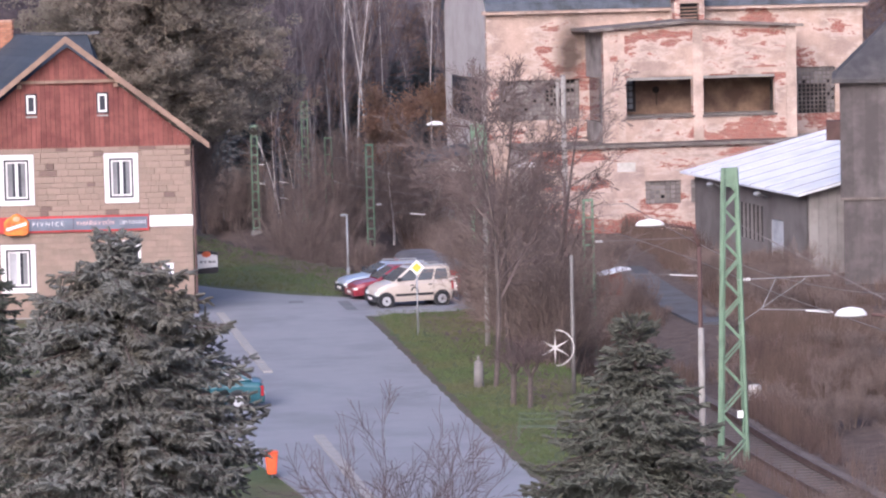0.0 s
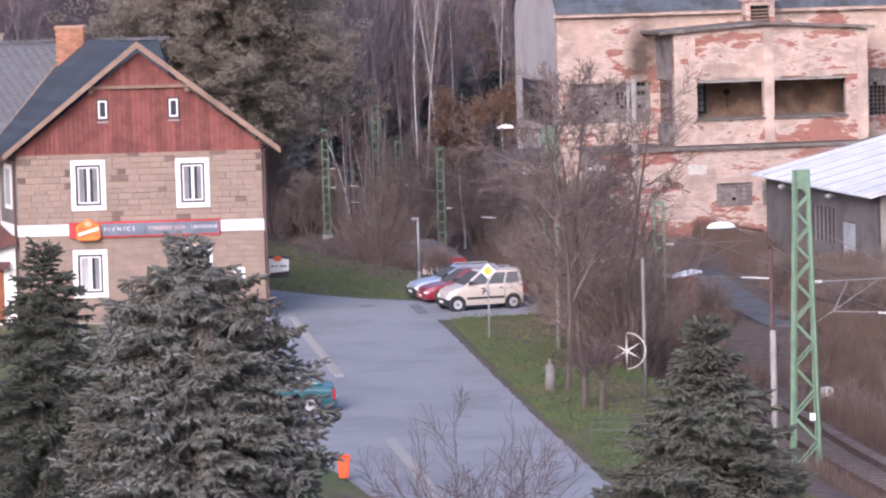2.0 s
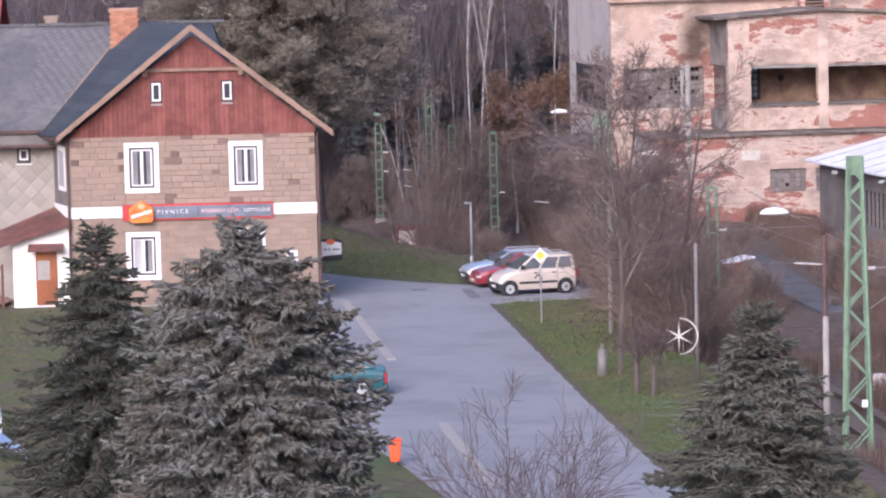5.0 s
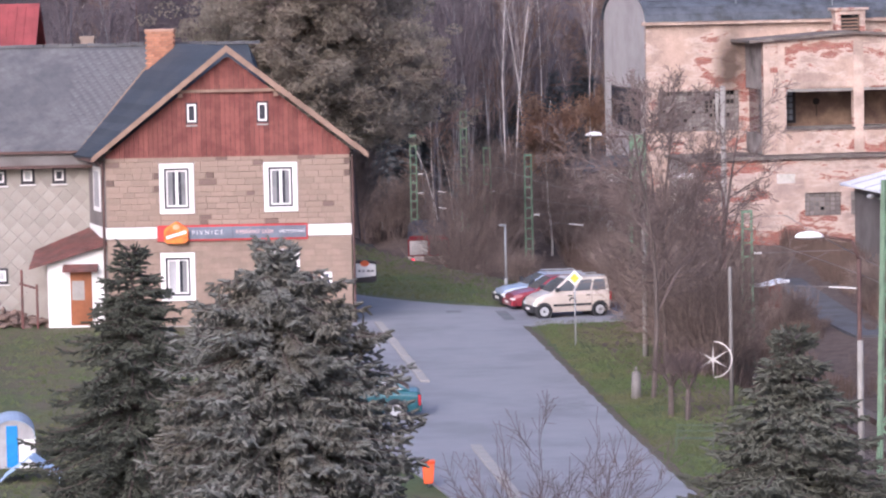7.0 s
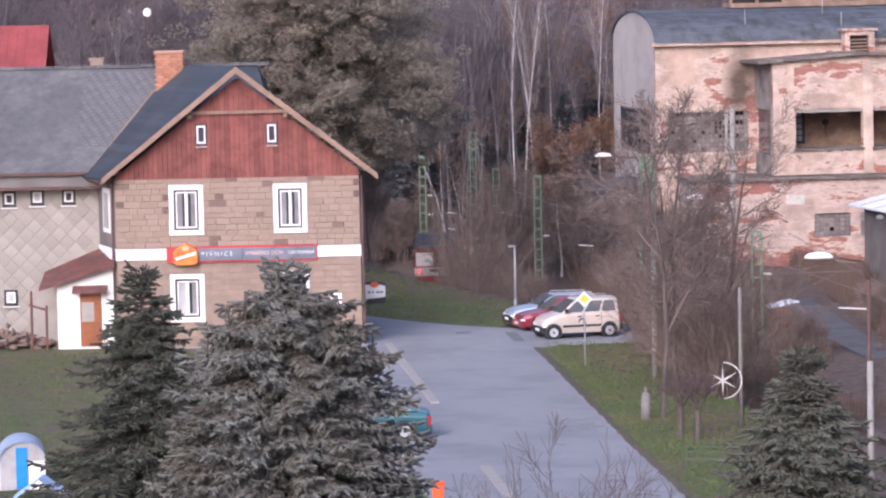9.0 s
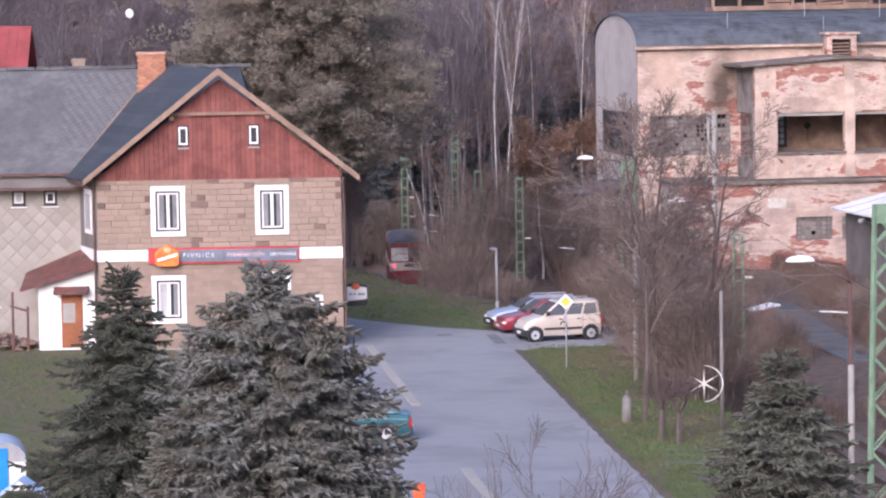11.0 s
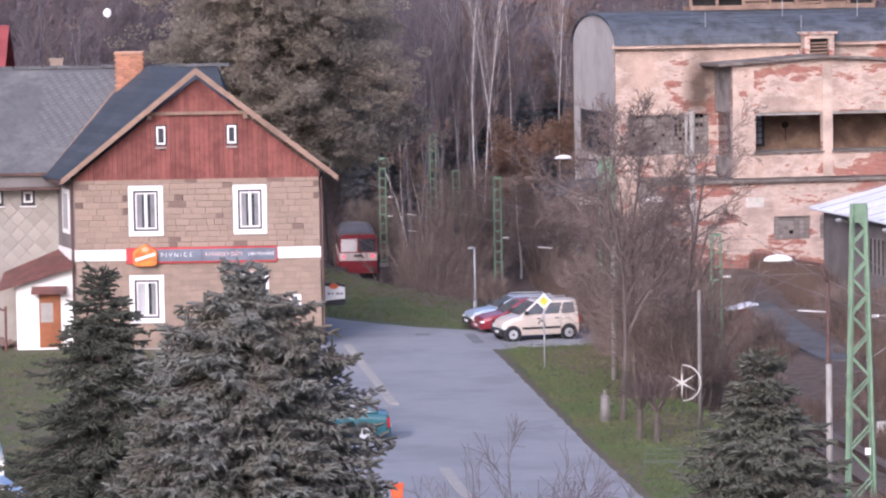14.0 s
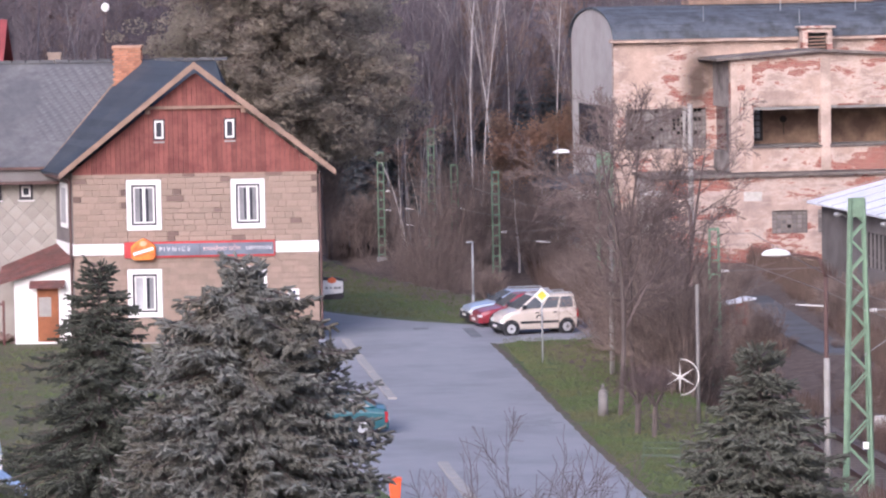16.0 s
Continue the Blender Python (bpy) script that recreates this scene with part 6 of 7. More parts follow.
def thickets():
    # many-stemmed brush along the line
    protos = []
    for seed, h, label in ((51, 4.6, "tall bare reddish-brown brush"), (52, 3.4, "dense bare brown bush"), (53, 6.5, "tall thin bare shrub with many stems")):
        rnd = random.Random(seed)
        root = thing("bush", (0, 0, 0), label, "bush", "bushes by the railway")
        thick, thin = [], []
        many = 20 if seed != 53 else 15
        for k in range(many):
            a = rnd.uniform(0, math.tau)
            rr = rnd.uniform(0, 0.9)
            grow(rnd, (math.cos(a) * rr, math.sin(a) * rr, -0.2), (math.cos(a) * 0.32, math.sin(a) * 0.32, 1), h * rnd.uniform(0.6, 1.1), 0.03, 2, thick, thin, 0.0, 0.2, (7, 10), (15, 45), (0.3, 0.5), 0.2, 6, 0.008)
            if k % 5 == 4 or k == many - 1:
                ob = new("stem_clump", plant_mesh("stem_clump", thin + thick, 3, SHRUB))
                ob.parent = root
                thick, thin = [], []
        protos.append(root)
    rnd = random.Random(60)
    spots = [[], [], []]
    # between lawn and line, beyond the forecourt
    for _ in range(46):
        u = rnd.random()
        y = 165 + u * 48
        x = 4.6 - (y - 165) * 0.19 + rnd.uniform(-1.7, 1.4)
        if -7.0 < track_side(x, y) < -2.6 and x > 1.4 - 0.004 * y:
            small = x > 0.0135 * y
            spots[1 if small else rnd.choice((0, 2, 2))].append((x, y, rnd.uniform(0.4, 0.6) if small else rnd.uniform(0.7, 1.05)))
    spots[2] += [(-6.1, 205.0, 1.15), (-6.9, 210.0, 1.2), (-7.6, 206.0, 1.25), (-5.9, 214.0, 0.9)]
    spots[0] += [(-6.4, 207.0, 1.0), (-7.2, 203.0, 1.0), (-5.4, 232.0, 0.9), (-4.2, 233.5, 0.9), (-3.1, 232.5, 0.8), (-6.3, 234.5, 1.0), (-2.2, 234.0, 0.8), (-7.4, 236.0, 1.0), (-1.0, 235.0, 0.8)]
    spots[1] += [(-0.95, 190.0, 0.36), (-0.5, 187.5, 0.34), (-0.1, 186.0, 0.4), (-1.3, 193.0, 0.34)]
    spots[2] += [(0.75, 199.0, 0.75), (1.3, 203.5, 0.8), (0.4, 195.0, 0.6)]
    # beside the lawn and round the big tree
    for _ in range(40):
        y = rnd.uniform(125, 152)
        x = 9.4 + (150 - y) * 0.02 + rnd.uniform(-0.6, 1.6)
        if track_side(x, y) < -2.4:
            low = x > 11.0
            spots[rnd.choice((0, 1, 0))].append((x, y, rnd.uniform(0.32, 0.5) if low else rnd.uniform(0.6, 1.0)))
    # across the line before the works and along the far side
    for _ in range(60):
        y = rnd.uniform(160, 214)
        x = rnd.uniform(9, 27)
        if track_side(x, y) > 4.0 and not (x > 22 and y > 178) and not (18.0 < x < 22.0):
            spots[rnd.choice((0, 1, 1))].append((x, y, rnd.uniform(0.5, 0.9)))
    for _ in range(74):
        y = rnd.uniform(86, 140)
        x = 19.0 + (126 - y) * 0.1 + rnd.uniform(0.4, 7)
        if track_side(x, y) > 2.3:
            spots[rnd.choice((0, 1, 1))].append((x, y, rnd.uniform(0.25, 0.5)))
    for _ in range(36):
        y = rnd.uniform(84, 110)
        x = y * 0.152 + rnd.uniform(0, 5.5)
        if abs(track_side(x, y)) > 2.0:
            spots[rnd.choice((0, 1))].append((x, y, rnd.uniform(0.3, 0.5)))
    for _ in range(46):
        y = rnd.uniform(112, 160)
        x = rnd.uniform(12.0, 17.0)
        if -6.0 < track_side(x, y) < -2.0:
            spots[1].append((x, y, rnd.uniform(0.25, 0.42)))
    for _ in range(18):
        y = rnd.uniform(150, 166)
        x = rnd.uniform(15.5, 26)
        if track_side(x, y) > 2.5:
            spots[1].append((x, y, rnd.uniform(0.2, 0.34)))
    for _ in range(22):
        y = rnd.uniform(136, 164)
        x = rnd.uniform(21.5, 29)
        spots[1].append((x, y, rnd.uniform(0.24, 0.42)))
    for _ in range(26):
        y = rnd.uniform(166, 184)
        x = rnd.uniform(22.3, 27.6)
        spots[rnd.choice((0, 1))].append((x, y, rnd.uniform(0.3, 0.5)))
    for _ in range(18):
        y = rnd.uniform(205, 234)
        x = 3 + rnd.uniform(0, 10)
        if track_side(x, y) > 3:
            spots[rnd.choice((0, 2))].append((x, y, rnd.uniform(0.8, 1.2)))
    for p, sp in zip(protos, spots):
        scatter(p, sp)


thickets()


def weeds():
    """Dry grass and weeds on the railway land, blade by blade, joined."""
    g = np.random.default_rng(9)
    segs = []
    while len(segs) < 80000:
        y = 84 + 140 * g.random() ** 1.3
        x = g.uniform(7.5, 34)
        s = track_side(x, y)
        if y < 118 and g.random() < 0.75 or y > 150 and 18.0 < x < 21.6:
            continue
        if -5.5 < s < -1.7 or s > 1.8:
            dens = noise.noise((x * 0.25, y * 0.12, 3.0))
            if dens < -0.15 + 0.3 * g.random():
                continue
            z = land(x, y) - 0.05
            for _ in range(5):
                h = g.uniform(0.35, 1.0) * (1 + dens)
                a, b = x + g.normal() * 0.15, y + g.normal() * 0.15
                segs.append((a, b, z, a + g.normal() * 0.16, b + g.normal() * 0.16, z + h, 0.013, 0.004))
    ob = new("dry_weeds", plant_mesh("dry_weeds", segs, 3, DRY))
    tagged(ob, "dry straw-brown weeds and grass beside the railway", "weeds", kind="stuff")


weeds()


def lawn_grass():
    """Short grass blades on the lawns that the street borders."""
    g = np.random.default_rng(19)
    m = mat("grass_blades", (0.075, 0.098, 0.036), 0.9, 0.35, 0.3, (0.105, 0.10, 0.048), 0.5, 0.2, bump=0, island=1.0)
    segs = []
    while len(segs) < 60000:
        k = g.random()
        if k < 0.4:
            y = g.uniform(88, 146)
            e = 3.7 + (146 - y) * 0.063
            x = g.uniform(e + 0.15, e + 5.5)
        elif k < 0.72:
            y = g.uniform(153, 190)
            x = g.uniform(-7, 6.0)
            if y < 160.5 - (x + 4.2) * 1.15 + 0.6 and x < 2.7 or (x >= 2.5 and y < 154.8):
                continue
        else:
            y = g.uniform(98, 146)
            x = g.uniform(-24, -8.6)
        if track_side(x, y) > -6.0:
            continue
        z = land(x, y) - 0.03
        for _ in range(4):
            a, b = x + g.normal() * 0.06, y + g.normal() * 0.06
            h = g.uniform(0.05, 0.14)
            segs.append((a, b, z, a + g.normal() * 0.05, b + g.normal() * 0.05, z + h, 0.014, 0.004))
    ob = new("lawn_grass", plant_mesh("lawn_grass", segs, 3, m))
    tagged(ob, "short mown green grass of the lawns", "grass", kind="stuff")


lawn_grass()


def spruce(name, seed, h, profile, label, needle, whorls, boughs=(7, 13), shoot=0.26, fat=0.055, droop=0.5, leaders=(), ragged=0.18, needles=10, bias=0.0):
    """A spruce. profile: rows of depth under the tip and reach of the boughs. Every bough is a flat, drooping spray:
    side twigs in pairs, each set with stout needled shoots, its tip turned up again."""
    rnd = random.Random(seed)
    g = np.random.default_rng(seed)
    root = thing(name, (0, 0, 0), label, "spruce tree")
    wood, shoots = [], []
    ob = new("trunk", plant_mesh("trunk", [(0, 0, -0.3, 0, 0, h * 0.5, 0.16, 0.10), (0, 0, h * 0.5, 0, 0, h * 0.97, 0.10, 0.02)], 8, BARK))
    ob.parent = root
    dz = [p[0] for p in profile]
    reach = [p[1] for p in profile]

    def sprig(p, d, l, r):
        shoots.append((p, p + d * l, r))

    def spray(p, out, l, rise, sag):
        """One bough from p, going out, with its twigs and shoots."""
        side = Vector((-out.y, out.x, 0))
        n = max(3, int(l / 0.28))
        pts = [p]
        for i in range(n):
            u = i / n
            slope = rise - sag * math.sin(math.pi * min(1, u * 1.15)) + (0.5 * (u - 0.75) if u > 0.75 else 0)
            pts.append(pts[-1] + (out + side * rnd.gauss(0, 0.06) + Vector((0, 0, slope))).normalized() * l / n)
        for i in range(n):
            wood.append((*pts[i], *pts[i + 1], 0.028 * (1 - i / n) + 0.008, 0.028 * (1 - (i + 1) / n) + 0.007))
        steps = max(4, int(l / 0.085))
        for i in range(steps):
            u = (i + 0.6) / steps
            if u * l < l - 1.5 and rnd.random() < 0.8:
                continue
            j = min(n - 1, int(u * n))
            q = pts[j].lerp(pts[j + 1], u * n - j)
            ax = (pts[j + 1] - pts[j]).normalized()
            sd = 1 if i % 2 else -1
            tw = (0.10 + 0.40 * min(1.0, l) * (1 - u)) * rnd.uniform(0.6, 1.25)
            d = (ax * 0.75 + side * sd * 0.8 + Vector((0, 0, rnd.uniform(-droop, 0.12)))).normalized()
            e = q + d * tw
            wood.append((*q, *e, 0.009, 0.006))
            m = max(1, int(tw / 0.075))
            for k in range(m):
                v = q.lerp(e, (k + 0.7) / m)
                dd = (d * 0.8 + d.cross(Vector((0, 0, 1))) * (1 if k % 2 else -1) * 0.85 + Vector((0, 0, rnd.uniform(-0.5, 0.3)))).normalized()
                sprig(v, dd, shoot * rnd.uniform(0.45, 1.05), fat * rnd.uniform(0.8, 1.1))
            sprig(e, (d + Vector((rnd.gauss(0, 0.2), rnd.gauss(0, 0.2), rnd.uniform(-0.35, 0.35)))).normalized(), shoot * rnd.uniform(0.6, 1.15), fat)
        sprig(pts[-1], (pts[-1] - pts[-2] + Vector((0, 0, 0.04))).normalized(), shoot * 1.1, fat)

    def spire(b, length, width, rows):
        """A leading shoot with its young whorls."""
        lean = Vector((rnd.gauss(0, 0.06), rnd.gauss(0, 0.06), 1)).normalized()
        wood.append((*b, *(b + lean * length * 0.8), 0.03, 0.012))
        sprig(b + lean * length * 0.66, lean, length * 0.36, fat * 0.8)
        for r in range(rows):
            u = (r + 0.5) / rows
            c = b + lean * length * (0.74 - 0.74 * u)
            k = rnd.randint(4, 6)
            off = rnd.uniform(0, math.tau)
            for i in range(k):
                a = off + i * math.tau / k + rnd.gauss(0, 0.15)
                l = width * (0.25 + 0.75 * u) * rnd.uniform(0.75, 1.15)
                d = Vector((math.cos(a), math.sin(a), 0.95 - 0.35 * u)).normalized()
                wood.append((*c, *(c + d * l * 0.8), 0.012, 0.007))
                sprig(c, d, l, fat * 0.9)
                for sd in (-1, 1):
                    if l > 0.3:
                        sprig(c + d * l * 0.45, (d + d.cross(Vector((0, 0, 1))) * sd * 0.8).normalized(), l * 0.42, fat * 0.85)

    spire(Vector((0, 0, h - 0.9)), 0.95, 0.42, 4)
    for x, y, top, length, width in leaders:
        b = Vector((x, y, h - top - length))
        wood.append((0, 0, b.z - 0.8, *b, 0.05, 0.03))
        spire(b, length, width, 5)
    span = dz[-1]
    for w in range(whorls):
        u = ((w + 0.5) / whorls) ** 0.82
        d = u * span
        L = float(np.interp(d, dz, reach))
        n = boughs[0] + int((boughs[1] - boughs[0]) * u)
        off = rnd.uniform(0, math.tau)
        for k in range(n):
            a = off + (k + rnd.gauss(0, 0.16)) * math.tau / n
            l = max(0.25, L * (1 - abs(rnd.gauss(0, ragged))) * (1.12 if rnd.random() < 0.12 else 1.0))
            l *= 1 + bias * math.cos(a)
            z = h - d - rnd.uniform(-0.16, 0.16) + 0.25 * l
            out = Vector((math.cos(a), math.sin(a), 0))
            spray(out * 0.05 + Vector((0, 0, z)), out, l, (0.55 if u < 0.12 else 0.18 - 0.25 * u) + rnd.gauss(0, 0.1), 0.42 * min(1, l / 1.2))
    ob = new("branch_work", plant_mesh("branch_work", wood, 3, BARK))
    ob.parent = root
    # each shoot: a stout core in its coat of needles
    core = [(*p, *q, r * 0.62, r * 0.38) for p, q, r in shoots]
    P = np.array([tuple(c[0]) for c in shoots])
    Q = np.array([tuple(c[1]) for c in shoots])
    R = np.array([c[2] for c in shoots])
    k = len(P)
    t = g.uniform(0.0, 1.0, (k, needles, 1))
    base = P[:, None] + (Q - P)[:, None] * t
    ax = (Q - P) / np.linalg.norm(Q - P, axis=1, keepdims=True)
    rad = g.normal(size=(k, needles, 3))
    rad -= (rad * ax[:, None]).sum(2, keepdims=True) * ax[:, None]
    rad /= np.linalg.norm(rad, axis=2, keepdims=True)
    tip = base + (rad * 0.9 + ax[:, None] * 0.6) * R[:, None, None] * g.uniform(0.8, 1.3, (k, needles, 1))
    wid = np.cross(rad, np.broadcast_to(ax[:, None], rad.shape)) * 0.018
    v = np.stack([base - wid, base + wid, tip], 2).reshape(-1, 3)
    f = np.arange(len(v)).reshape(-1, 3)
    cv, cf = tubes(core, 4)
    me = bpy.data.meshes.new("foliage")
    me.from_pydata(np.concatenate([v, cv]).tolist(), [], f.tolist() + (cf + len(v)).tolist())
    me.materials.append(needle)
    ob = new("foliage", me)
    ob.parent = root
    return root


BLUE_NEEDLE = mat("blue_needles", (0.135, 0.134, 0.122), 0.8, 0.3, 0.8, (0.092, 0.083, 0.064), 0.45, 0.7, bump=0, island=0.5)
GREEN_NEEDLE = mat("green_needles", (0.064, 0.067, 0.051), 0.8, 0.35, 0.8, (0.047, 0.049, 0.036), 0.5, 0.7, bump=0, island=0.5)
MIX_NEEDLE = mat("grey_green_needles", (0.088, 0.09, 0.071), 0.8, 0.35, 0.8, (0.064, 0.063, 0.048), 0.5, 0.7, bump=0, island=0.5)
s1 = spruce("blue_spruce", 71, 9.3, ((0.7, 0.4), (0.95, 1.2), (1.3, 1.85), (2.2, 2.3), (3.3, 2.7), (4.6, 3.0), (6.2, 3.2)), "dense blue spruce with several leading tips", BLUE_NEEDLE, 36, (9, 17), 0.17, 0.06, 0.9,
            ((-0.85, -0.2, 0.45, 1.3, 0.46), (-1.1, -0.3, 0.8, 1.1, 0.4), (0.42, -0.1, 0.3, 1.2, 0.46), (-0.3, -0.2, 0.55, 1.0, 0.4), (0.8, -0.2, 0.75, 1.1, 0.42), (1.35, -0.1, 1.0, 1.0, 0.4), (-1.65, -0.1, 1.1, 1.0, 0.4), (1.8, 0.0, 1.5, 0.9, 0.38)), 0.17, bias=0.03)
s1.matrix_basis = pose(-3.6, 72, 0)
s2 = spruce("green_spruce", 72, 8.45, ((0.3, 0.28), (1.0, 0.7), (2.0, 1.15), (3.0, 1.8), (4.0, 2.35), (5.5, 2.9), (7.4, 3.3)), "dark green spruce on the lawn", GREEN_NEEDLE, 33, (7, 13), 0.17, 0.048, 0.55, (), 0.24)
s2.matrix_basis = pose(-7.75, 84, 0)
# Lighter, bluer needles than the near spruces: distance haze put into the colour.
WOOD_NEEDLE = mat("far_spruce_needles", (0.085, 0.092, 0.098), 0.85, 0.3, 0.8, None, 0.5, 0.7, bump=0, island=0.5)
wood_spruce = spruce("wood_spruce", 75, 12.0, ((0.3, 0.3), (3.0, 1.3), (6.0, 2.0), (10.0, 2.5)), "dark spruce standing in the bare wood", WOOD_NEEDLE, 24, (6, 8), 0.3, 0.08, 0.6, (), 0.25, needles=5)
rw = random.Random(77)
for k, (x, y) in enumerate(((-5.5, 246), (-3.0, 252), (-0.5, 247), (1.5, 256), (3.6, 250), (6.0, 259), (-8.5, 250), (8.5, 252), (11.0, 262), (-7.4, 239.5), (-5.9, 237.5), (-4.6, 240), (-3.6, 236.5), (-2.2, 241), (0.6, 243), (2.6, 244))):
    ob = wood_spruce if k == 0 else copy_thing(wood_spruce, Matrix.Identity(4))
    q = rw.uniform(0.8, 1.15)
    ob.matrix_basis = pose(x, y, land(x, y), 0, 0, rw.uniform(0, 360)) @ Matrix.Diagonal((q, q, q, 1))
    tagged(ob, "dark spruce standing in the bare wood", "spruce tree", "spruces of the wood")
s3 = spruce("grey_green_spruce", 73, 7.75, ((0.25, 0.3), (0.8, 0.6), (1.6, 1.1), (2.4, 1.7), (3.4, 2.3), (5.0, 2.9), (6.4, 3.2)), "grey-green spruce beside the street", MIX_NEEDLE, 32, (8, 14), 0.18, 0.052, 0.45, (), 0.18)
s3.matrix_basis = pose(7.0, 68, 0)


def near_trees():
    pink = mat("grey_pink_bark", (0.105, 0.083, 0.075), 0.95, 0.3, 4.0)
    t = bare_tree("bare_tree", 84, 12.2, 0.10, "tall bare tree at the lawn's edge", bark=pink, twig=TWIG, first=0.28, depth=3, kids=(12, 15), spread=(30, 65), least=0.011, droop=0.05, lean=0.0, wander=0.09)
    scatter(t, [(7.35, 119.2, 1.0), (8.3, 126.0, 0.92)], "tall bare trees by the lawn")
    t = bare_tree("bare_tree", 82, 9.0, 0.12, "thin bare tree among the brush", bark=pink, twig=TWIG, first=0.25, depth=3, kids=(7, 10), spread=(25, 60), least=0.010)
    scatter(t, [(10.3, 134.0, 1.05), (9.4, 128.0, 0.85), (10.5, 141.0, 0.9)])
    # cut-back trees with a head of dense twigs
    for x, y, r in ((7.6, 114.0, 0.15), (8.1, 113.0, 0.13)):
        rnd = random.Random(int(x * 10))
        root = thing("pollard_tree", (x, y, 0), "cut-back tree with a dense head of twigs", "tree", "cut-back trees on the lawn")
        root.scale = (0.72, 0.72, 0.72)
        trunk, thin = [(0, 0, -0.2, 0.05, 0, 1.5, r, r * 0.85)], []
        for k in range(6):
            a = k * math.tau / 6 + rnd.random()
            d = (math.cos(a) * 0.7, math.sin(a) * 0.7, 1)
            trunk.append((0.05, 0, 1.4, 0.05 + d[0] * 0.6, d[1] * 0.6, 2.0, r * 0.6, r * 0.4))
            for _ in range(9):
                grow(rnd, (0.05 + d[0] * 0.55, d[1] * 0.55, 1.95), (d[0] * 0.5 + rnd.gauss(0, 0.4), d[1] * 0.5 + rnd.gauss(0, 0.4), 0.8), rnd.uniform(0.7, 1.5), 0.015, 1, thin, thin, 0, 0.25, (5, 8), (20, 50), (0.3, 0.6), 0.1, 4, 0.008)
        ob = new("trunk", plant_mesh("trunk", trunk, 8, pink))
        ob.parent = root
        ob = new("crown", plant_mesh("crown", thin, 3, mat("dark_twigs", (0.085, 0.062, 0.06), 0.95, 0.2, island=0.8, bump=0)))
        ob.parent = root
    # bare crown in the foreground
    rnd = random.Random(90)
    root = thing("bare_shrub", (2.1, 60, 0), "bare dark-twigged fruit tree below the viewer", "tree")
    thick, thin = [(0, 0, -0.3, 0, 0, 3.6, 0.1, 0.08)], []
    for k in range(19):
        a = k * 2.4
        grow(rnd, (0, 0, 3.3 + rnd.random() * 0.5), (math.cos(a) * 0.55, math.sin(a) * 0.4, 1), rnd.uniform(1.9, 4.2), 0.014, 2, thick, thin, 0.0, 0.2, (6, 9), (18, 50), (0.28, 0.5), 0.25, 6, 0.0045)
    ob = new("trunk", plant_mesh("trunk", thick, 6, BARK))
    ob.parent = root
    ob = new("crown", plant_mesh("crown", thin, 4, mat("wine_twigs", (0.12, 0.09, 0.087), 0.9, 0.2, island=0.8, bump=0)))
    ob.parent = root


near_trees()


# ---- vehicles ----
TYRE = mat("tyre", (0.022, 0.022, 0.024), 0.85, 0.15)
RIM = mat("rim", (0.52, 0.52, 0.54), 0.4, 0.1, metal=0.4)
TRIM = mat("black_trim", (0.03, 0.03, 0.033), 0.6, 0.15)
CAR_GLASS = mat("car_glass", (0.10, 0.105, 0.115), 0.06, 0.1, 2.0, bump=0.0, spec=0.9)
LIGHT_GLASS = mat("lamp_glass", (0.72, 0.72, 0.70), 0.15, 0.05)
RED_GLASS = mat("red_lamp_glass", (0.32, 0.02, 0.025), 0.2, 0.1)


def paint(name, colour):
    return mat(name, colour, 0.32, 0.06, 1.5, [c * 0.85 for c in colour], 0.3, 0.8, 0.0, 8.0, coat=0.6)


def loft(bm, rings):
    """Joins rings of equal length into one closed skin."""
    rows = [[bm.verts.new(p) for p in r] for r in rings]
    n = len(rows[0])
    for a, b in zip(rows, rows[1:]):
        for k in range(n):
            bm.faces.new((a[k], a[(k + 1) % n], b[(k + 1) % n], b[k]))
    bm.faces.new(rows[0][::-1])
    bm.faces.new(rows[-1])


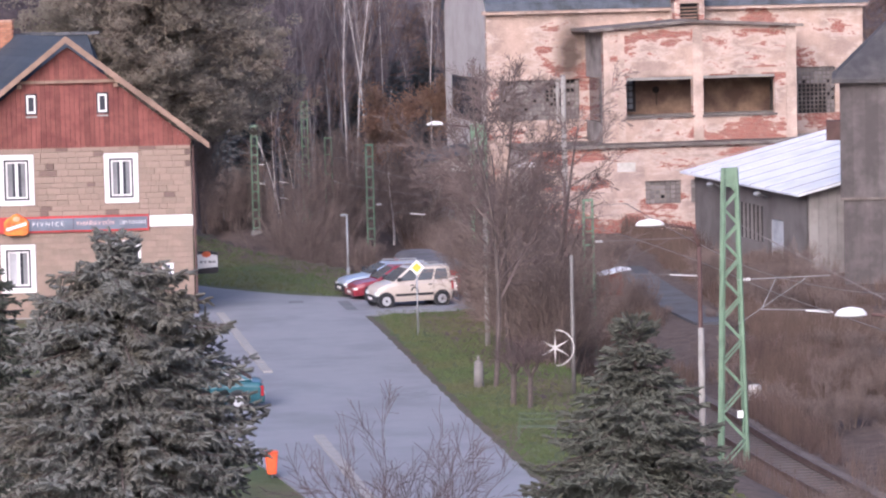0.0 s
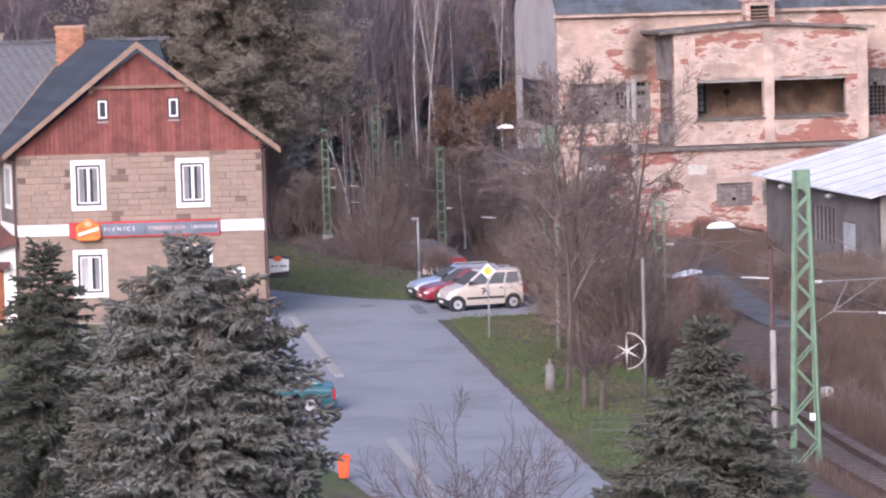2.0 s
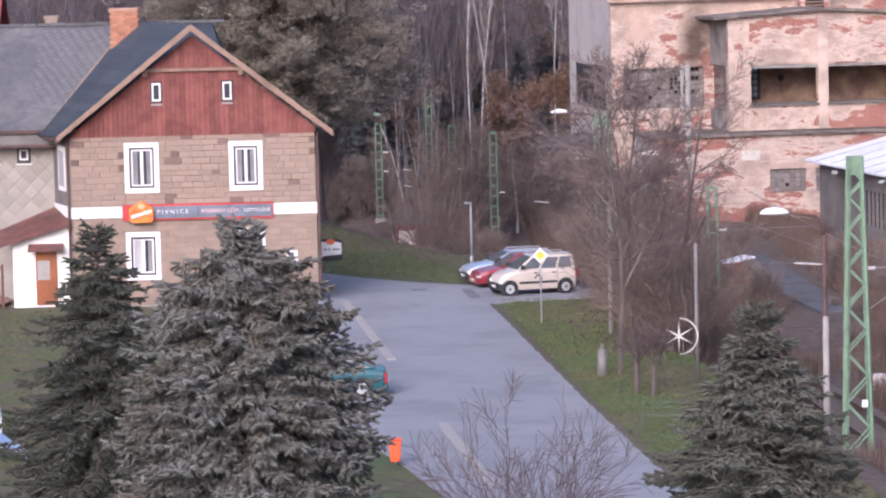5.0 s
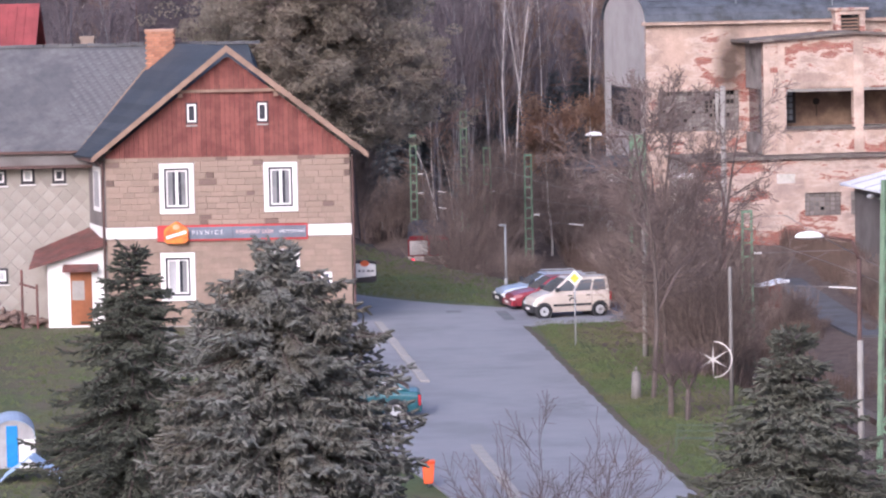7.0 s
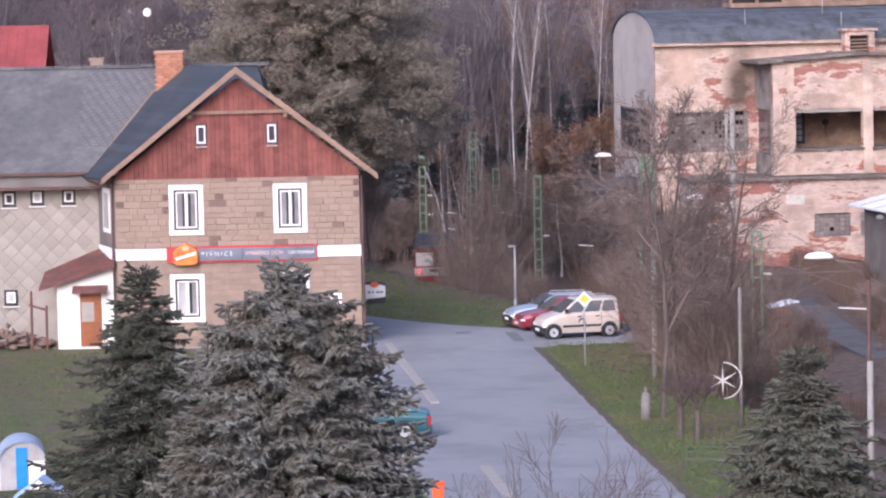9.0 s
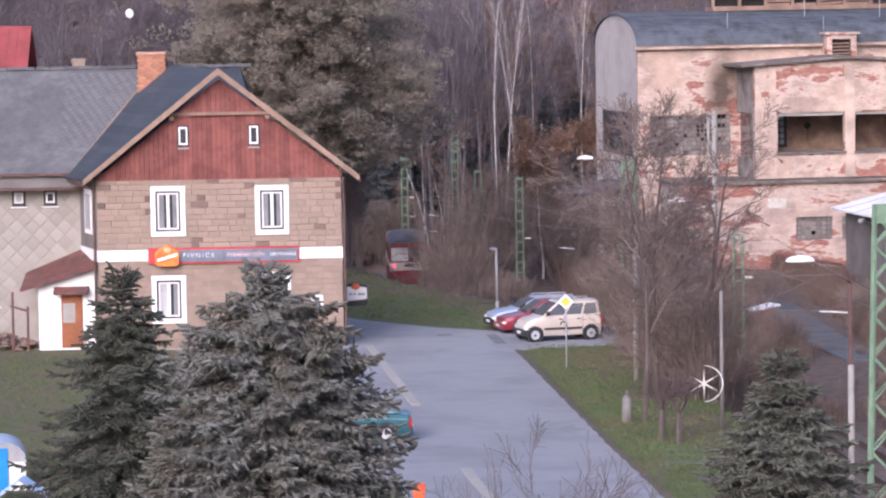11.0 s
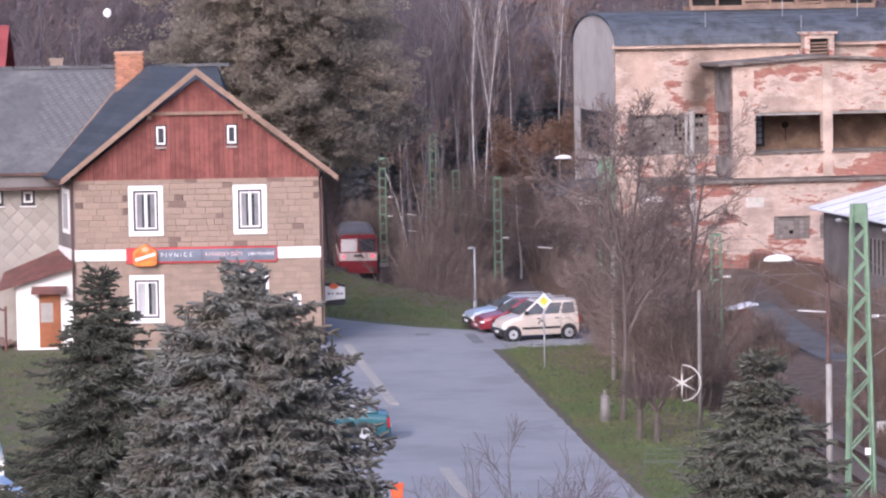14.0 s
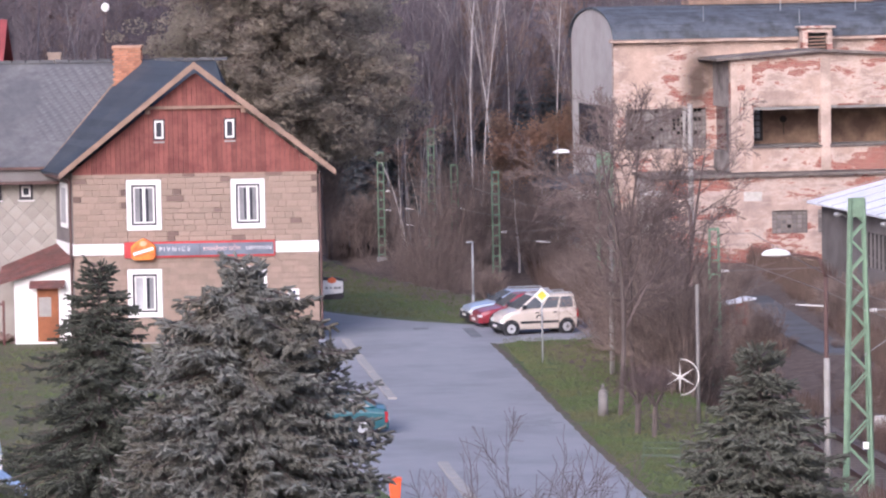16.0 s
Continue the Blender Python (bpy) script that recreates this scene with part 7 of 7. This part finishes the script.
def car(name, at, rz, label, colour, hood, roof, wb, W, dims, rails=False, rear_text=None):
    """A car along local x, nose at +x. hood: side line of the lower body from tail to nose; roof: four points of the cabin (x, z)
    from the tail's foot over the roof to the windscreen's foot; dims: ride height, sill height."""
    root = thing(name, (*at, 0.03), label, "car", "parked cars", rz=rz)
    h = W / 2
    ride = dims
    # lower body: cross-sections along x, rounded at the shoulders and drawn in at the ends
    bm = nb()
    rings = []
    for x, z, k in hood:
        w = h * k
        rings.append([(x, -w * 0.94, ride), (x, -w, ride + 0.18), (x, -w, z - 0.16), (x, -w * 0.9, z - 0.02), (x, 0, z + 0.02), (x, w * 0.9, z - 0.02), (x, w, z - 0.16), (x, w, ride + 0.18), (x, w * 0.94, ride)])
    loft(bm, rings)
    body = part("body", bm, colour, root, smooth=False, bevel=0.02)
    # cabin
    (xa, za), (xb, zb), (xc, zc), (xd, zd) = roof
    bm = nb()
    lo, hi = h * 0.93, h * 0.76
    v = [bm.verts.new(p) for p in ((xa, -lo, za), (xb, -hi, zb), (xc, -hi, zc), (xd, -lo, zd), (xa, lo, za), (xb, hi, zb), (xc, hi, zc), (xd, lo, zd))]
    for f in ((0, 1, 2, 3), (7, 6, 5, 4), (0, 4, 5, 1), (1, 5, 6, 2), (2, 6, 7, 3), (3, 7, 4, 0)):
        bm.faces.new([v[i] for i in f])
    part("cabin", bm, colour, root, bevel=0.06)

    def on_side(s, x, z):
        t = (z - za) / (zb - za)
        return (x, s * (lo + (hi - lo) * t + 0.012), z)

    # side windows, cut to the cabin's slant
    z0, z1 = za + 0.05, zb - 0.11
    ra = lambda z: xa + (xb - xa) * (z - za) / (zb - za)
    rd = lambda z: xd + (xc - xd) * (z - zd) / (zc - zd)
    spans = [(0.05, 0.30), (0.345, 0.62), (0.66, 0.97)]
    for s in (-1, 1):
        for u0, u1 in spans:
            bm = nb()
            q = []
            for z, u in ((z0, u0), (z0, u1), (z1, u1), (z1, u0)):
                a, d = ra(z) + 0.06, rd(z) - 0.06
                q.append(on_side(s, a + (d - a) * u, z))
            f = bm.faces.new([bm.verts.new(p) for p in q])
            ext = bmesh.ops.extrude_face_region(bm, geom=[f])
            for e in ext["geom"]:
                if isinstance(e, bmesh.types.BMVert):
                    e.co.y -= s * 0.03
            part("side_window", bm, CAR_GLASS, root)
        # door joints, handles, rub strip, mirror
        for u in (0.325, 0.64):
            bm = nb()
            x = ra(z0) + (rd(z0) - ra(z0)) * u
            bx(bm, x - 0.008, s * h * 1.0 - 0.012, ride + 0.12, x + 0.008, s * h * 1.0 + 0.006, za)
            part("door_joint", bm, TRIM, root)
            bm = nb()
            bx(bm, x + 0.08, s * h - 0.02, za - 0.17, x + 0.26, s * h + 0.03, za - 0.12)
            part("door_handle", bm, TRIM, root)
        bm = nb()
        bx(bm, -wb / 2 + 0.4, s * h - 0.02, ride + 0.26, wb / 2 - 0.42, s * h + 0.025, ride + 0.36)
        part("rub_strip", bm, TRIM, root)
        bm = nb()
        bx(bm, xd - 0.35, min(s * h, s * (h + 0.17)), za + 0.05, xd - 0.2, max(s * h, s * (h + 0.17)), za + 0.22)
        part("mirror", bm, TRIM, root, bevel=0.02)
        for x in (-wb / 2, wb / 2):
            bm = nb()
            tube(bm, (x, s * (h - 0.28), 0.31), (x, s * (h + 0.004), 0.31), 0.385, 0.385, 20)
            part("wheel_arch", bm, TRIM, root)
            bm = nb()
            tube(bm, (x, s * (h - 0.2), 0.3), (x, s * (h + 0.015), 0.3), 0.31, 0.31, 20)
            wheel = part("wheel", bm, TYRE, root, "black tyre", bevel=0.02)
            bm = nb()
            tube(bm, (x, s * (h - 0.1), 0.3), (x, s * (h + 0.028), 0.3), 0.215, 0.2, 14)
            rim = part("rim", bm, RIM, wheel, "silver wheel trim")
            bm = nb()
            tube(bm, (x, s * (h + 0.02), 0.3), (x, s * (h + 0.036), 0.3), 0.06, 0.05, 10)
            part("hub_cap", bm, TRIM, wheel)
    for nm, (p, q), m_ in (("windscreen", ((xd, zd), (xc, zc)), CAR_GLASS), ("rear_window", ((xa, za), (xb, zb)), CAR_GLASS)):
        bm = nb()
        s = 1 if nm == "windscreen" else -1
        pts = []
        for u, y in ((0.08, -lo * 0.92), (0.08, lo * 0.92), (0.9, hi * 0.9), (0.9, -hi * 0.9)):
            pts.append((p[0] + (q[0] - p[0]) * u + s * 0.012, y, p[1] + (q[1] - p[1]) * u + 0.012))
        f = bm.faces.new([bm.verts.new(v_) for v_ in pts])
        ext = bmesh.ops.extrude_face_region(bm, geom=[f])
        for e in ext["geom"]:
            if isinstance(e, bmesh.types.BMVert):
                e.co.x -= s * 0.04
        part(nm, bm, m_, root)
    xt, xn = hood[0][0], hood[-1][0]
    for nm, x0, x1 in (("front_bumper", xn - 0.22, xn + 0.06), ("rear_bumper", xt - 0.06, xt + 0.2)):
        bm = nb()
        bx(bm, x0, -h * 0.93, ride - 0.02, x1, h * 0.93, ride + 0.3)
        part(nm, bm, TRIM if rails else colour, root, bevel=0.05)
    zl = hood[-1][1]
    for s in (-1, 1):
        bm = nb()
        bx(bm, xn - 0.16, min(s * h * 0.5, s * h * 0.9), zl - 0.2, xn + 0.03, max(s * h * 0.5, s * h * 0.9), zl - 0.02)
        part("headlight", bm, LIGHT_GLASS, root, "clear headlight", bevel=0.03)
        bm = nb()
        zt = hood[0][1]
        bx(bm, xt - 0.03, min(s * h * 0.72, s * h * 0.97), zt - 0.42, xt + 0.1, max(s * h * 0.72, s * h * 0.97), zt - 0.06)
        part("tail_light", bm, RED_GLASS, root, "red tail light", bevel=0.02)
        if rails:
            bm = nb()
            tube(bm, (xb + 0.1, s * hi * 0.9, zb + 0.07), (xc - 0.1, s * hi * 0.9, zc + 0.07), 0.025, 0.025)
            for x in (xb + 0.1, (xb + xc) / 2, xc - 0.1):
                tube(bm, (x, s * hi * 0.9, zb - 0.02), (x, s * hi * 0.9, zb + 0.07), 0.03, 0.025)
            part("roof_rail", bm, GALV, root)
    bm = nb()
    bx(bm, xn + 0.055, -0.26, ride + 0.1, xn + 0.075, 0.26, ride + 0.21)
    part("plate", bm, WHITE_PAINT, root, "white plate with a plain dark bar")
    bm = nb()
    bx(bm, xt - 0.085, -0.26, zt - 0.5, xt - 0.062, 0.26, zt - 0.39)
    part("plate", bm, WHITE_PAINT, root, "white plate with a plain dark bar")
    return root


VAN_RZ = math.degrees(math.atan2(-0.76, -2.66))
car("van", (5.36, 148.25), VAN_RZ, "champagne small family van with roof rails and dark bumper", paint("champagne", (0.47, 0.405, 0.35)),
    [(-1.8, 1.12, 0.9), (-1.71, 1.16, 1.0), (0.0, 1.15, 1.0), (0.84, 1.12, 1.0), (1.3, 1.02, 0.98), (1.6, 0.88, 0.9), (1.7, 0.72, 0.82)],
    [(-1.78, 1.1), (-1.68, 1.72), (0.12, 1.72), (0.98, 1.07)], 2.56, 1.7, 0.24, True)
car("hatchback", (4.85, 152.0), VAN_RZ - 1, "dark red estate car parked on the forecourt", paint("car_red", (0.19, 0.022, 0.032)),
    [(-2.0, 0.9, 0.9), (-1.9, 0.95, 1.0), (0.0, 0.93, 1.0), (0.9, 0.9, 1.0), (1.6, 0.8, 0.97), (1.95, 0.7, 0.88), (2.05, 0.58, 0.8)],
    [(-1.95, 0.9), (-1.6, 1.42), (0.1, 1.45), (1.0, 0.88)], 2.5, 1.62, 0.2)
car("estate_car", (4.6, 154.2), VAN_RZ - 1, "silver-blue estate car with roof rails", paint("silver_blue", (0.28, 0.32, 0.40)),
    [(-2.2, 0.95, 0.9), (-2.1, 1.0, 1.0), (0.0, 0.97, 1.0), (0.9, 0.94, 1.0), (1.7, 0.84, 0.97), (2.1, 0.74, 0.88), (2.2, 0.6, 0.8)],
    [(-2.1, 0.95), (-1.7, 1.38), (0.1, 1.4), (1.1, 0.92)], 2.65, 1.7, 0.2, True)
car("saloon_car", (-3.05, 115.2), 182, "teal green saloon parked at the street's edge", paint("teal", (0.02, 0.082, 0.10)),
    [(-2.15, 0.86, 0.9), (-2.05, 0.92, 1.0), (-1.4, 0.97, 1.0), (0.0, 0.93, 1.0), (0.9, 0.9, 1.0), (1.7, 0.8, 0.97), (2.1, 0.7, 0.88), (2.2, 0.58, 0.8)],
    [(-1.85, 0.94), (-1.05, 1.38), (0.35, 1.42), (1.15, 0.9)], 2.6, 1.68, 0.22)


# ---- small things ----
DULL = mat("weathered_concrete", (0.175, 0.158, 0.148), 0.9, 0.2, 4.0)
def priority_sign():
    x, y = 5.3, 136.6
    root = thing("road_sign", (x, y, 0), "yellow and white diamond priority sign on a grey post", "road sign")
    bm = nb()
    tube(bm, (0, 0, -0.3), (0, 0, 2.85), 0.035, 0.035, 8)
    part("post", bm, GALV, root, smooth=True)
    bm = nb()
    pts = [(-0.22, 0, 1.78), (-0.2, 0, 1.88), (-0.1, 0, 1.93), (0.02, 0, 1.86), (0.03, 0, 1.7)]
    for p, q in zip(pts, pts[1:]):
        tube(bm, p, q, 0.03, 0.03, 6)
    part("hook", bm, TRIM, root, "dark bent bracket")
    for nm, r, y0, m_ in (("plate", 0.32, -0.05, WHITE_PAINT), ("face", 0.2, -0.062, mat("sign_yellow", (0.80, 0.42, 0.04), 0.5, 0.05))):
        bm = nb()
        prism(bm, [(-r, 2.72), (0, 2.72 - r), (r, 2.72), (0, 2.72 + r)], "y", y0, y0 + 0.02)
        part(nm, bm, m_, root, "yellow diamond" if nm == "face" else "white diamond plate", bevel=0.004)


priority_sign()


def star_post():
    """A pale post with a star ornament in a half ring hung on it."""
    y = 116.0
    z = land(9.84, y)
    root = thing("star_post", (9.84, y, z), "pale concrete post with a white star ornament", "street decoration")
    bm = nb()
    tube(bm, (0, 0, -0.3), (0, 0, 4.85 - z), 0.075, 0.06, 8)
    part("post", bm, DULL, root, smooth=True)
    cz = 1.67 - z
    cx = -0.63
    bm = nb()
    ring = [(math.radians(90 + 30 * k), 0.07 if k % 2 else 0.57) for k in range(12)]
    prism(bm, [(cx + math.cos(a) * r, cz + math.sin(a) * r) for a, r in ring], "y", -0.13, -0.09)
    part("star", bm, PALE_CONCRETE, root, "pale six-pointed star")
    bm = nb()
    pts = [(cx + 0.03 + math.cos(math.radians(t)) * 0.62, -0.11, cz + math.sin(math.radians(t)) * 0.62) for t in range(-90, 91, 12)]
    rows = []
    for p in pts:
        u = Vector((p[0] - cx - 0.03, 0, p[2] - cz)).normalized()
        rows.append([bm.verts.new(Vector(p) + u * i + Vector((0, j, 0))) for i, j in ((-0.02, -0.02), (0.02, -0.02), (0.02, 0.02), (-0.02, 0.02))])
    for p, q in zip(rows, rows[1:]):
        for k in range(4):
            bm.faces.new((p[k], p[k - 1], q[k - 1], q[k]))
    bm.faces.new(rows[0])
    bm.faces.new(rows[-1][::-1])
    part("half_ring", bm, PALE_CONCRETE, root, "white half ring")
    for k in (7, 10):
        bm = nb()
        bar(bm, pts[k], (0, -0.08, pts[k][2]), 0.03, 0.03)
        part("bracket", bm, PALE_CONCRETE, root)


star_post()


def lone_pole():
    x, y = 7.85, 132.0
    root = thing("line_pole", (x, y, land(x, y)), "slender pale concrete pole among bare branches", "pole")
    bm = nb()
    tube(bm, (0, 0, -0.3), (0, 0, 5.9), 0.11, 0.075, 8)
    part("shaft", bm, CONCRETE, root, smooth=True)


lone_pole()


BENCH = mat("bench_green", (0.075, 0.095, 0.06), 0.8, 0.2, 3.0)


def litter_bins():
    root = thing("litter_bin", (-0.56, 99.0, 0), "bright orange plastic litter bin on a post", "litter bin")
    bm = nb()
    prism(bm, [(-0.14, 0.12), (0.14, 0.12), (0.19, 0.72), (-0.19, 0.72)], "y", -0.16, 0.16)
    part("body", bm, mat("orange_plastic", (0.85, 0.12, 0.03), 0.5, 0.08), root, bevel=0.03)
    bm = nb()
    prism(bm, [(-0.21, 0.72), (0.21, 0.72), (0.19, 0.80), (-0.19, 0.80)], "y", -0.18, 0.18)
    part("lid", bm, mat("orange_plastic_lid", (0.72, 0.10, 0.03), 0.5, 0.08), root, bevel=0.02)
    bm = nb()
    bx(bm, -0.03, 0.16, -0.2, 0.03, 0.2, 0.8)
    part("post", bm, GALV, root)
    root = thing("concrete_bollard", (6.73, 119.0, 0), "grey round-topped concrete pillar by the lawn", "bollard")
    bm = nb()
    tube(bm, (0, 0, -0.2), (0, 0, 0.85), 0.19, 0.16, 14)
    part("shaft", bm, DULL, root, smooth=True)
    bm = nb()
    dome(bm, (0, 0, 0.85), 0.15, 0.15, 0.12, 14, 4, 0.0)
    tube(bm, (0, 0, 0.93), (0, 0, 1.12), 0.06, 0.05, 10)
    part("cap", bm, DULL, root, smooth=True)
    root = thing("cable_cabinet", (18.8, 135.3, -2.95), "pale round-topped concrete cable cabinet beside the track", "cabinet")
    bm = nb()
    tube(bm, (0, 0, -0.1), (0, 0, 0.62), 0.27, 0.26, 14)
    part("shaft", bm, PALE_CONCRETE, root, smooth=True)
    bm = nb()
    dome(bm, (0, 0, 0.62), 0.26, 0.26, 0.08, 14, 3, 0.0)
    part("cap", bm, PALE_CONCRETE, root, smooth=True)
    root = thing("bench", (7.75, 105.2, 0), "slim faded green garden bench on the lawn", "bench", rz=-10)
    for x in (-0.58, 0.58):
        bm = nb()
        bar(bm, (x, -0.2, 0), (x, -0.2, 0.45), 0.03, 0.03)
        bar(bm, (x, 0.2, 0), (x, 0.28, 0.85), 0.03, 0.03)
        part("leg", bm, BENCH, root)
    for k in range(3):
        bm = nb()
        bx(bm, -0.62, -0.2 + k * 0.17, 0.43, 0.62, -0.16 + k * 0.17, 0.455)
        part("seat_slat", bm, BENCH, root)
    for k in range(2):
        bm = nb()
        bx(bm, -0.62, 0.24, 0.62 + k * 0.18, 0.62, 0.265, 0.655 + k * 0.18)
        part("back_slat", bm, BENCH, root)


litter_bins()


def trackside():
    root = thing("signal_hut", (17.0, 176.0, land(17.0, 176)), "small red hut with a pale roof by the lane", "hut", rz=20)
    bm = nb()
    bx(bm, -0.5, -0.4, 0, 0.5, 0.4, 1.25)
    part("wall", bm, mat("faded_red", (0.20, 0.065, 0.05), 0.8, 0.25), root)
    bm = nb()
    prism(bm, [(-0.8, 1.15), (0.8, 1.4), (0.8, 1.48), (-0.8, 1.23)], "y", -0.7, 0.6)
    part("roof", bm, METAL_ROOF, root)
    lane_top = mat("lane_asphalt", (0.10, 0.098, 0.105), 0.9, 0.25, 2.0, (0.075, 0.07, 0.07), 0.5, 0.6)
    flat_sheet("lane", [(18.7, 192), (20.3, 192), (20.6, 180), (21.0, 168), (21.6, 161), (19.6, 161), (18.9, 168), (18.6, 180)], -2.8, -2.5, lane_top, "narrow dark asphalt lane across the railway land", "lane")
    # the foot of the near mast: a number plate and a stone
    root = thing("mast_plate", (15.55, 115.6, -1.1), "small yellow-white plate on the mast's foot", "sign")
    bm = nb()
    bx(bm, -0.1, -0.06, 0.2, 0.1, -0.04, 0.45)
    part("plate", bm, WHITE_PAINT, root)


trackside()


def garden_hut():
    root = thing("garden_hut", (-13.5, 104.6, 0), "small barrel-topped garden hut with a blue door", "hut", rz=8)
    root.scale = (0.80, 0.85, 0.75)
    w = 0.86
    arc = [(w * math.cos(math.radians(t)), 1.25 + 0.75 * math.sin(math.radians(t))) for t in range(0, 181, 12)]
    grey = mat("hut_grey", (0.36, 0.345, 0.35), 0.7, 0.12)
    for y0 in (0.0, 2.4):
        bm = nb()
        prism(bm, [(-w, 0), (w, 0)] + arc, "y", y0, y0 + 0.08)
        part("end_wall", bm, grey, root)
    for k in range(15):
        a, b = arc[k], arc[k + 1]
        bm = nb()
        prism(bm, [a, b, (b[0] * 1.05, 1.25 + (b[1] - 1.25) * 1.06), (a[0] * 1.05, 1.25 + (a[1] - 1.25) * 1.06)], "y", -0.1, 2.55)
        part("roof_sheet", bm, mat("hut_roof", (0.31, 0.37, 0.47), 0.5, 0.1) if "hut_roof" not in bpy.data.materials else bpy.data.materials["hut_roof"], root)
    for s in (-1, 1):
        bm = nb()
        bx(bm, s * w - 0.04, 0.08, 0, s * w + 0.04, 2.4, 1.25)
        part("side_wall", bm, WHITE_PAINT, root)
    bm = nb()
    bx(bm, -0.24, -0.05, 0.05, 0.2, -0.005, 1.78)
    part("door", bm, mat("blue_sheet", (0.03, 0.22, 0.55), 0.5, 0.15), root, "bright blue door")
    bm = nb()
    bx(bm, 0.24, -0.03, 0.0, 0.86, -0.004, 1.2)
    part("panel", bm, WHITE_PAINT, root)
    # odds and ends before it
    root = thing("tarpaulin", (-12.6, 102.0, 0), "pale blue tarpaulin stretched over a heap", "tarpaulin")
    bm = nb()
    rnd = random.Random(3)
    n = 7
    g = [[bm.verts.new((-0.9 + 0.3 * i, -0.7 + 0.25 * j, max(0.02, 0.75 * (1 - abs(i - 3) / 3.4) + rnd.uniform(-0.07, 0.07)))) for i in range(n)] for j in range(n)]
    for j in range(n - 1):
        for i in range(n - 1):
            bm.faces.new((g[j][i], g[j][i + 1], g[j + 1][i + 1], g[j + 1][i]))
    part("sheet", bm, mat("tarp_blue", (0.36, 0.46, 0.62), 0.5, 0.15), root)
    root = thing("board_pile", (-15.0, 101.5, 0), "pile of pale old boards in the garden", "boards")
    for k in range(7):
        bm = nb()
        bar(bm, (-0.9, -0.5 + k * 0.12, 0.1 + 0.05 * k), (1.0, -0.3 + k * 0.13, 0.45 + 0.05 * k), 0.18, 0.04)
        part("board", bm, PALE_CONCRETE, root)
    root = thing("fence_post", (-15.9, 112, 0), "thin weathered garden post", "post")
    bm = nb()
    tube(bm, (0, 0, -0.2), (0.05, 0, 2.0), 0.07, 0.05, 7)
    part("shaft", bm, BARGE, root)
    # stones and rubble by the long wall
    rnd = random.Random(8)
    root = thing("rubble", (-20.2, 148.9, 0), "heap of brown stone rubble against the wall", "rubble", kind="stuff")
    bm = nb()
    for _ in range(170):
        x, y = rnd.gauss(0, 1.6), rnd.gauss(-0.2, 0.45)
        z = max(0, 1.15 - abs(x) * 0.3 - abs(y) * 0.5) * rnd.random()
        dome(bm, (x, y, z), rnd.uniform(0.1, 0.3), rnd.uniform(0.1, 0.25), rnd.uniform(0.07, 0.2), 6, 3)
    part("stones", bm, STONE_DARK, root)
    tagged(root.children[0], kind="stuff")


garden_hut()


def red_roofed_house():
    root = thing("red_roofed_house", (-29.2, 208.0, -0.75), "house with a bright red metal roof behind the inn", "house")
    bm = nb()
    bx(bm, -9, 0, -0.5, 3.6, 9, 9.6)
    part("wall", bm, PALE_CONCRETE, root)
    bm = nb()
    prism(bm, [(-0.6, 9.5), (4.6, 14.3), (9.8, 9.5), (9.8, 9.7), (4.6, 14.55), (-0.6, 9.7)], "x", -9.5, 4.3)
    roof = part("roof", bm, mat("red_metal_roof", (0.24, 0.055, 0.055), 0.6, 0.12, 2.0), root, "ribbed bright red roof")
    for k in range(24):
        bm = nb()
        x = 4.0 - k * 0.55
        bar(bm, (x, -0.6, 9.73), (x, 4.6, 14.56), 0.06, 0.05)
        part("rib", bm, roof.data.materials[0], roof)
    root = thing("skylight", (-21.9, 151.3, 8.95), "small blue-framed skylight in the tiled roof", "skylight")
    bm = nb()
    bar(bm, (0, -0.35, -0.1), (0, 0.25, 0.5), 0.7, 0.12)
    part("frame", bm, mat("skylight_blue", (0.06, 0.13, 0.30), 0.4, 0.1), root, bevel=0.02)


red_roofed_house()


motions()
